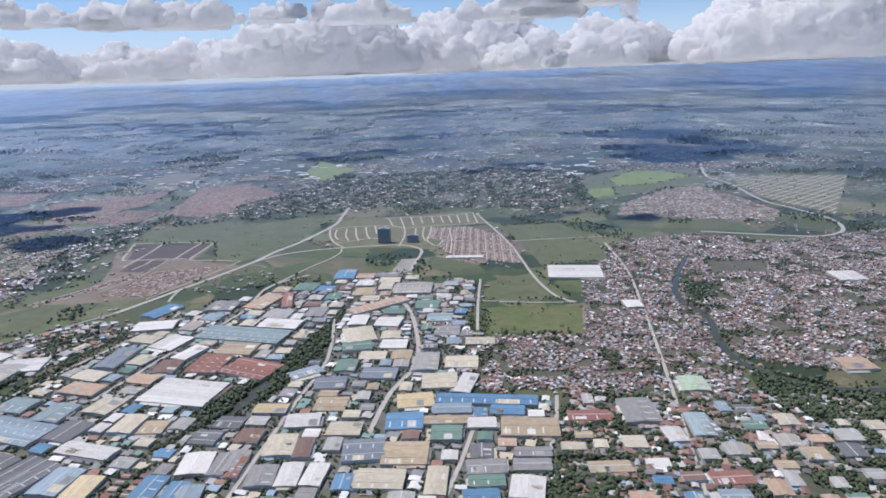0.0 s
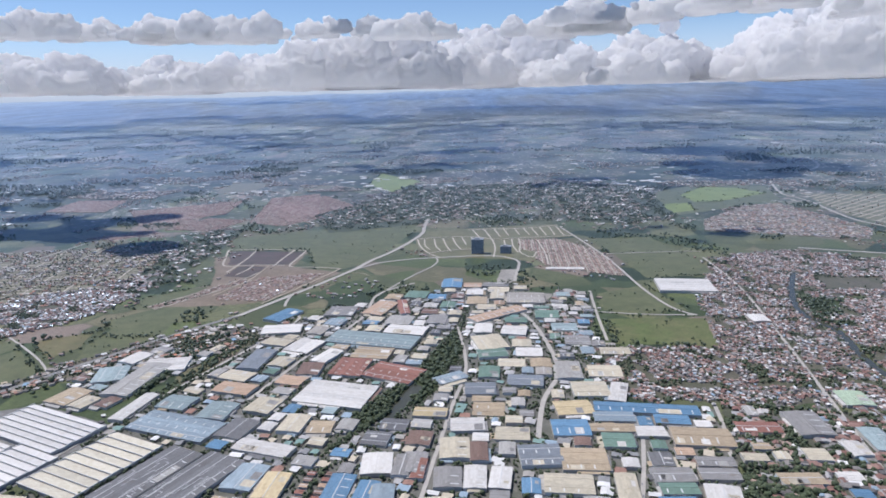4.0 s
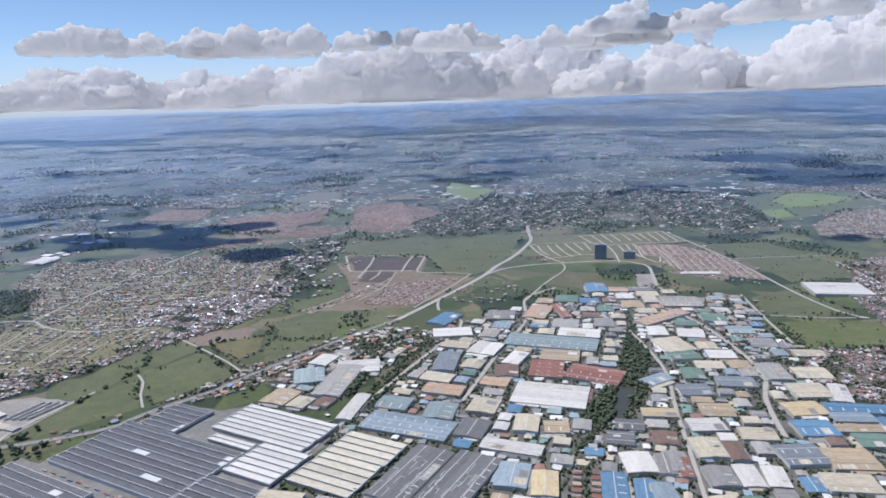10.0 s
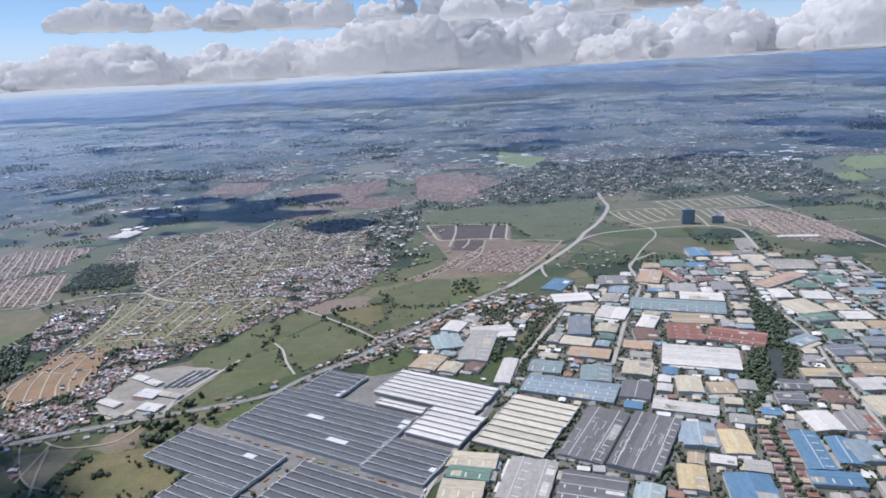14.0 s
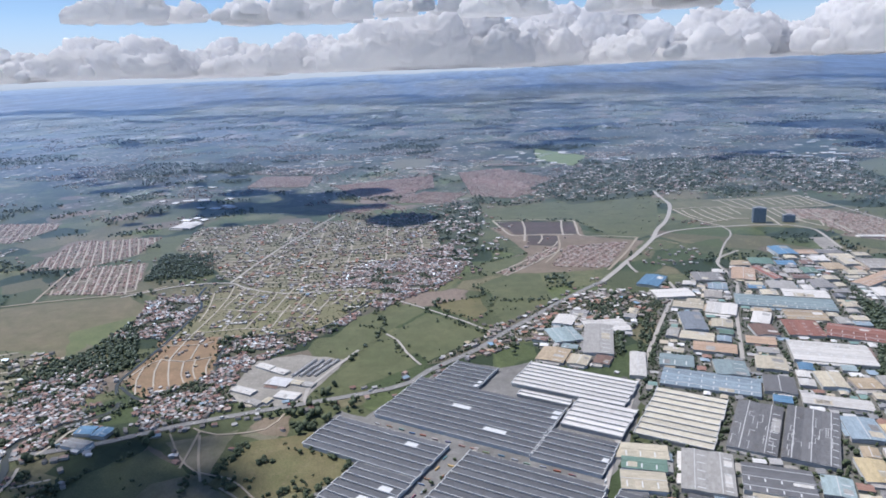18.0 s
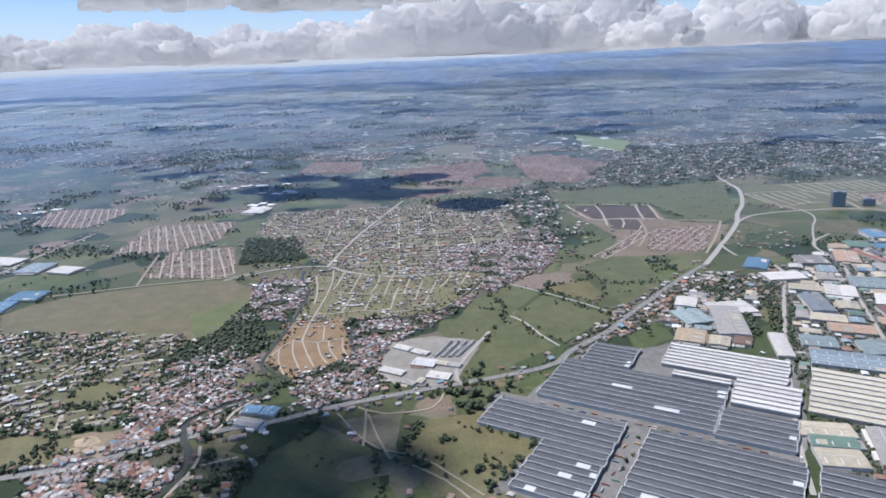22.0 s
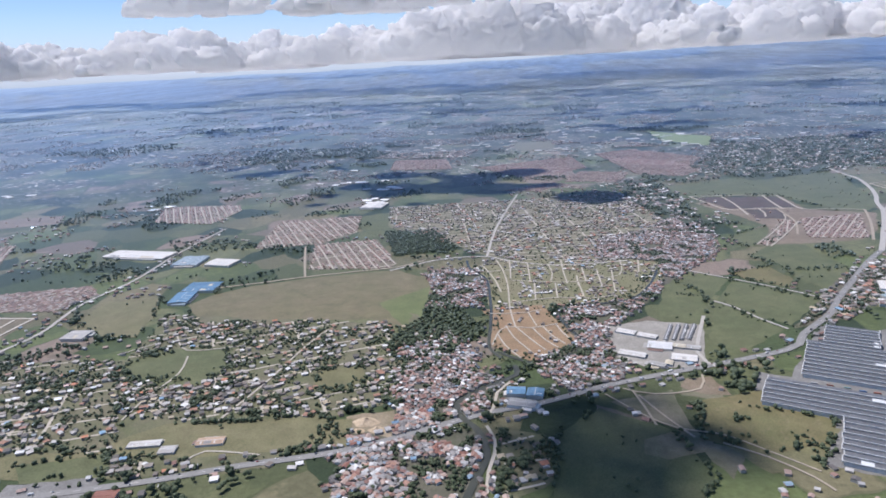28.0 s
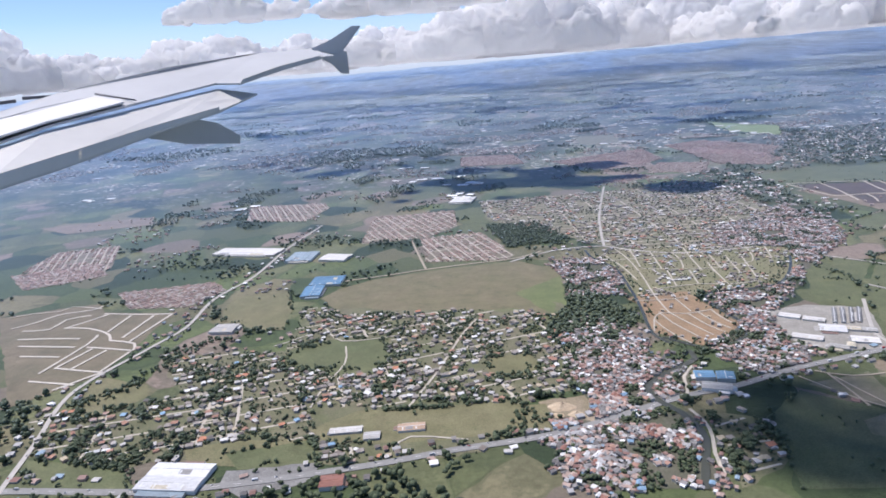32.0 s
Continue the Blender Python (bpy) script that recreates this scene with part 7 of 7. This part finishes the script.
FAR_WHITE = mat_scatter("far_white_roofs", [(0, (0.78, 0.78, 0.78)), (0.6, (0.6, 0.58, 0.55)), (0.85, (0.5, 0.55, 0.6))])
far_works(-68.8, 1095.7, 9, 10)
far_works(248.3, 1474.9, 10, 26)
far_works(390.7, 1399.4, 14, 40)
far_works(-119.1, 3266.5, 10, 30)
far_works(-307.5, 356.5, 8, 6)
far_works(-285.7, 297.2, 3, 3)
far_works(-283.9, 334.4, 6, 5)
far_works(244, 1542.7, 12, 34)
far_works(317.2, 1363.3, 12, 30)
far_works(1105.3, 1802.6, 8, 30)
far_works(-80.8, 953.5, 7, 14)
far_works(-98.6, 537.3, 10, 12)
far_works(-515.9, 352.8, 4, 4)
far_works(-396.3, 296.6, 5, 5)
far_works(-821, 4591.9, 8, 30)
far_works(-324.2, 406, 3, 4)
far_works(-288.6, 303.3, 3, 4)
far_works(-71.9, 956.1, 8, 14)
far_works(-40.9, 2247.2, 8, 30)
far_works(84.4, 445.2, 6, 6)
far_works(99.9, 489, 8, 6)
far_works(839.4, 1963.2, 8, 26)
far_works(-54.7, 1077.8, 9, 12)
far_works(-641, 785.4, 7, 12)

for i, (x, y) in enumerate(near_trees[:280]):
    t = thing("tree", x, y, 0.02, rnd.uniform(0, 360), "broad dark green tree beside houses and yards", "tree", "garden trees")
    for nm, me in zip(("trunk", "crown"), tree_models[i % 4]):
        part(nm, me, t)


# ---- towers ----
GLASS = mat_plain("dark_blue_glass", (0.10, 0.14, 0.19), 0.25)
BAND = mat_plain("tower_band", (0.30, 0.32, 0.35), 0.7)


def tower(x, y, w, d, h, rot, floors, label):
    t = thing("tower_block", x, y, 0, rot, label, "tower block", "tower blocks")
    s = Shape()
    s.box(-w / 2 + 0.05, w / 2 - 0.05, -d / 2 + 0.05, d / 2 - 0.05, 0, h)
    part("core", s.mesh("core", BAND), t)
    f = h / floors
    for i in range(floors):
        s = Shape()
        s.box(-w / 2, w / 2, -d / 2, d / 2, i * f + f * 0.3, i * f + f * 0.92)
        part("window_band", s.mesh("window_band", GLASS), t)
    s = Shape()
    s.box(-w / 2 - 0.05, w / 2 + 0.05, -d / 2 - 0.05, d / 2 + 0.05, h, h + 0.12)
    s.box(-w / 4, w / 5, -d / 4, d / 4, h + 0.12, h + 0.5)
    part("roof", s.mesh("tower_roof", BAND), t)


tower(-27.3, 275.5, 4.9, 3.2, 6.2, -8, 15, "dark glass tower block above pale estate roads")
tower(-15.3, 275.0, 4.6, 2.4, 3.0, -8, 7, "low dark tower block beside a taller one")

# ---- traffic ----
PAINT = mat_object("car_paint", [(0, (0.7, 0.7, 0.7)), (0.4, (0.45, 0.45, 0.46)), (0.6, (0.06, 0.06, 0.07)), (0.75, (0.4, 0.06, 0.05)), (0.88, (0.75, 0.74, 0.7))], 0.35)
TYRE = mat_plain("tyre_rubber", (0.03, 0.03, 0.03), 0.9)


def vehicle(lorry):
    l, w, h = (0.95, 0.25, 0.33) if lorry else (0.44, 0.18, 0.15)
    body, cab, wheel = Shape(), Shape(), Shape()
    if lorry:
        body.box(-l / 2, l * 0.26, -w / 2, w / 2, 0.08, h)
        cab.box(l * 0.29, l / 2, -w / 2, w / 2, 0.06, 0.26)
    else:
        body.solid([(-l / 2, -w / 2 + 0.02), (-l / 2 + 0.03, -w / 2), (l / 2 - 0.04, -w / 2), (l / 2, -w / 2 + 0.04), (l / 2, w / 2 - 0.04), (l / 2 - 0.04, w / 2), (-l / 2 + 0.03, w / 2), (-l / 2, w / 2 - 0.02)], 0.03, 0.09, 0, True)
        k = [(-l * 0.42, 0.09), (l * 0.22, 0.09), (l * 0.1, h), (-l * 0.32, h)]
        cab.v = [(x, s * (w / 2 - 0.02), z) for s in (-1, 1) for x, z in k]
        cab.f, cab.s = [(0, 1, 2, 3), (7, 6, 5, 4), (1, 5, 6, 2), (3, 2, 6, 7), (0, 3, 7, 4)], [0] * 5
    n = 10
    wheel.v = [(0.035 * math.cos(6.2832 * i / n), s * 0.02, 0.035 * math.sin(6.2832 * i / n)) for s in (-1, 1) for i in range(n)]
    wheel.f = [(i, (i + 1) % n, n + (i + 1) % n, n + i) for i in range(n)] + [tuple(range(n)), tuple(range(2 * n - 1, n - 1, -1))]
    wheel.s = [0] * len(wheel.f)
    return body.mesh("body", PAINT), cab.mesh("cab", PAINT if lorry else GLASS), wheel.mesh("wheel", TYRE), l, w


kinds = [vehicle(False), vehicle(True)]
for name, mat, w, line in roads:
    for a, b in zip(line[::1], line[1::1]):
        if rnd.random() > {"highway": 0.75, "main_street": 0.45, "estate_road": 0.13, "valley_road": 0.2}.get(name, 0.0) or a.y > 240:
            continue
        lorry = rnd.random() < 0.25
        body, cab, wheel, l, wd = kinds[lorry]
        d = (b - a).normalized() * rnd.choice((-1, 1))
        p = a + Vector((d.y, -d.x)) * w * rnd.uniform(0.16, 0.3)
        t = thing("lorry" if lorry else "car", p.x, p.y, 0.09 + level[0], math.degrees(math.atan2(d.y, d.x)), "box lorry on the road" if lorry else "small car on the road", "lorry" if lorry else "car", "traffic")
        part("body", body, t)
        part("cab" if lorry else "cabin_glass", cab, t)
        for sx in (-0.3, 0.3):
            for sy in (-1, 1):
                o = part("wheel", wheel, t)
                o.location = (sx * l, sy * (wd / 2 - 0.01), 0.035)




# pale sealed seams, bent at the roof sheets' ends, on the two dark roofs
def seams(x, y, w, d, rot, z, count):
    t = thing("roof_seams", x, y, z, rot, "pale sealed seams on a dark metal roof", "roof seams", "roof seams")
    for k in range(count):
        u, v = rnd.uniform(-0.46, 0.4) * w, -d / 2 + rnd.uniform(0.0, 0.6) * d
        sh = Shape()
        for j in range(rnd.choice((1, 2, 3))):
            l = rnd.uniform(1.2, 4.0)
            sh.box(u - 0.05, u + 0.05, v, min(v + l, d / 2 - 0.2), 0.0, 0.02)
            e = u + rnd.choice((-1, 1)) * rnd.uniform(0.4, 1.0)
            v = min(v + l, d / 2 - 0.3)
            sh.box(min(u, e) - 0.05, max(u, e) + 0.05, v - 0.05, v + 0.05, 0.0, 0.02)
            u = max(-w / 2 + 0.2, min(w / 2 - 0.2, e))
            if v > d / 2 - 0.5:
                break
        part("seam", sh.mesh("seam", GUTTER), t)


seams(-90.5, 105.6, 8.0, 19.0, -25, 0.93, 9)
seams(-81.9, 102.7, 8.8, 20.0, -25, 0.93, 10)


# ---- containers and small units ----
BOX = mat_object("container_paint", [(0, (0.33, 0.12, 0.08)), (0.25, (0.12, 0.2, 0.34)), (0.5, (0.4, 0.4, 0.4)), (0.7, (0.16, 0.27, 0.2)), (0.85, (0.5, 0.36, 0.16))], 0.6, 6.0)
body, door, rib = Shape(), Shape(), Shape()
body.box(-0.6, 0.6, -0.122, 0.122, 0.01, 0.26)
door.box(0.6, 0.612, -0.115, 0.115, 0.02, 0.25)
for k in range(11):
    rib.box(-0.56 + k * 0.11, -0.53 + k * 0.11, -0.13, 0.13, 0.015, 0.262)
BOX_PARTS = [("body", body.mesh("container_body", BOX)), ("door", door.mesh("container_door", BOX)), ("ribs", rib.mesh("container_ribs", BOX))]


def container(u, v, turn):
    """Placed in the factory yard's own directions."""
    c, s = math.cos(radians(-25)), math.sin(radians(-25))
    t = thing("shipping_container", -140 + u * c - v * s, 105 + u * s + v * c, 0.03, -25 + turn, "corrugated steel shipping container in the yard", "container", "yard containers")
    for nm, me in BOX_PARTS:
        part(nm, me, t)


for k in range(16):
    container(-20 + k * 2.6 + rnd.uniform(-0.3, 0.3), -7.2 + rnd.uniform(-0.2, 0.2), rnd.choice((0, 0, 4)))
for k in range(12):
    container(-1.2 + rnd.uniform(-1.4, 1.2), -12 - k * 1.7, rnd.choice((0, 90, 85)))


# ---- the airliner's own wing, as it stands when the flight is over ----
WING_GREY = mat_plain("wing_paint", (0.5, 0.495, 0.485), 0.45, scale=6.0, haze_gloss=0)
FLAP_GREY = mat_plain("flap_paint", (0.6, 0.585, 0.56), 0.5, scale=6.0, haze_gloss=0)
FLAP_PALE = mat_plain("flap_edge_paint", (0.7, 0.675, 0.64), 0.5, scale=8.0, haze_gloss=0)
WING_DARK = mat_plain("fairing_paint", (0.44, 0.45, 0.46), 0.4, scale=8.0, haze_gloss=0)
WING_LINE = mat_plain("dark_marking", (0.10, 0.10, 0.11), 0.6, scale=8.0, haze_gloss=0)
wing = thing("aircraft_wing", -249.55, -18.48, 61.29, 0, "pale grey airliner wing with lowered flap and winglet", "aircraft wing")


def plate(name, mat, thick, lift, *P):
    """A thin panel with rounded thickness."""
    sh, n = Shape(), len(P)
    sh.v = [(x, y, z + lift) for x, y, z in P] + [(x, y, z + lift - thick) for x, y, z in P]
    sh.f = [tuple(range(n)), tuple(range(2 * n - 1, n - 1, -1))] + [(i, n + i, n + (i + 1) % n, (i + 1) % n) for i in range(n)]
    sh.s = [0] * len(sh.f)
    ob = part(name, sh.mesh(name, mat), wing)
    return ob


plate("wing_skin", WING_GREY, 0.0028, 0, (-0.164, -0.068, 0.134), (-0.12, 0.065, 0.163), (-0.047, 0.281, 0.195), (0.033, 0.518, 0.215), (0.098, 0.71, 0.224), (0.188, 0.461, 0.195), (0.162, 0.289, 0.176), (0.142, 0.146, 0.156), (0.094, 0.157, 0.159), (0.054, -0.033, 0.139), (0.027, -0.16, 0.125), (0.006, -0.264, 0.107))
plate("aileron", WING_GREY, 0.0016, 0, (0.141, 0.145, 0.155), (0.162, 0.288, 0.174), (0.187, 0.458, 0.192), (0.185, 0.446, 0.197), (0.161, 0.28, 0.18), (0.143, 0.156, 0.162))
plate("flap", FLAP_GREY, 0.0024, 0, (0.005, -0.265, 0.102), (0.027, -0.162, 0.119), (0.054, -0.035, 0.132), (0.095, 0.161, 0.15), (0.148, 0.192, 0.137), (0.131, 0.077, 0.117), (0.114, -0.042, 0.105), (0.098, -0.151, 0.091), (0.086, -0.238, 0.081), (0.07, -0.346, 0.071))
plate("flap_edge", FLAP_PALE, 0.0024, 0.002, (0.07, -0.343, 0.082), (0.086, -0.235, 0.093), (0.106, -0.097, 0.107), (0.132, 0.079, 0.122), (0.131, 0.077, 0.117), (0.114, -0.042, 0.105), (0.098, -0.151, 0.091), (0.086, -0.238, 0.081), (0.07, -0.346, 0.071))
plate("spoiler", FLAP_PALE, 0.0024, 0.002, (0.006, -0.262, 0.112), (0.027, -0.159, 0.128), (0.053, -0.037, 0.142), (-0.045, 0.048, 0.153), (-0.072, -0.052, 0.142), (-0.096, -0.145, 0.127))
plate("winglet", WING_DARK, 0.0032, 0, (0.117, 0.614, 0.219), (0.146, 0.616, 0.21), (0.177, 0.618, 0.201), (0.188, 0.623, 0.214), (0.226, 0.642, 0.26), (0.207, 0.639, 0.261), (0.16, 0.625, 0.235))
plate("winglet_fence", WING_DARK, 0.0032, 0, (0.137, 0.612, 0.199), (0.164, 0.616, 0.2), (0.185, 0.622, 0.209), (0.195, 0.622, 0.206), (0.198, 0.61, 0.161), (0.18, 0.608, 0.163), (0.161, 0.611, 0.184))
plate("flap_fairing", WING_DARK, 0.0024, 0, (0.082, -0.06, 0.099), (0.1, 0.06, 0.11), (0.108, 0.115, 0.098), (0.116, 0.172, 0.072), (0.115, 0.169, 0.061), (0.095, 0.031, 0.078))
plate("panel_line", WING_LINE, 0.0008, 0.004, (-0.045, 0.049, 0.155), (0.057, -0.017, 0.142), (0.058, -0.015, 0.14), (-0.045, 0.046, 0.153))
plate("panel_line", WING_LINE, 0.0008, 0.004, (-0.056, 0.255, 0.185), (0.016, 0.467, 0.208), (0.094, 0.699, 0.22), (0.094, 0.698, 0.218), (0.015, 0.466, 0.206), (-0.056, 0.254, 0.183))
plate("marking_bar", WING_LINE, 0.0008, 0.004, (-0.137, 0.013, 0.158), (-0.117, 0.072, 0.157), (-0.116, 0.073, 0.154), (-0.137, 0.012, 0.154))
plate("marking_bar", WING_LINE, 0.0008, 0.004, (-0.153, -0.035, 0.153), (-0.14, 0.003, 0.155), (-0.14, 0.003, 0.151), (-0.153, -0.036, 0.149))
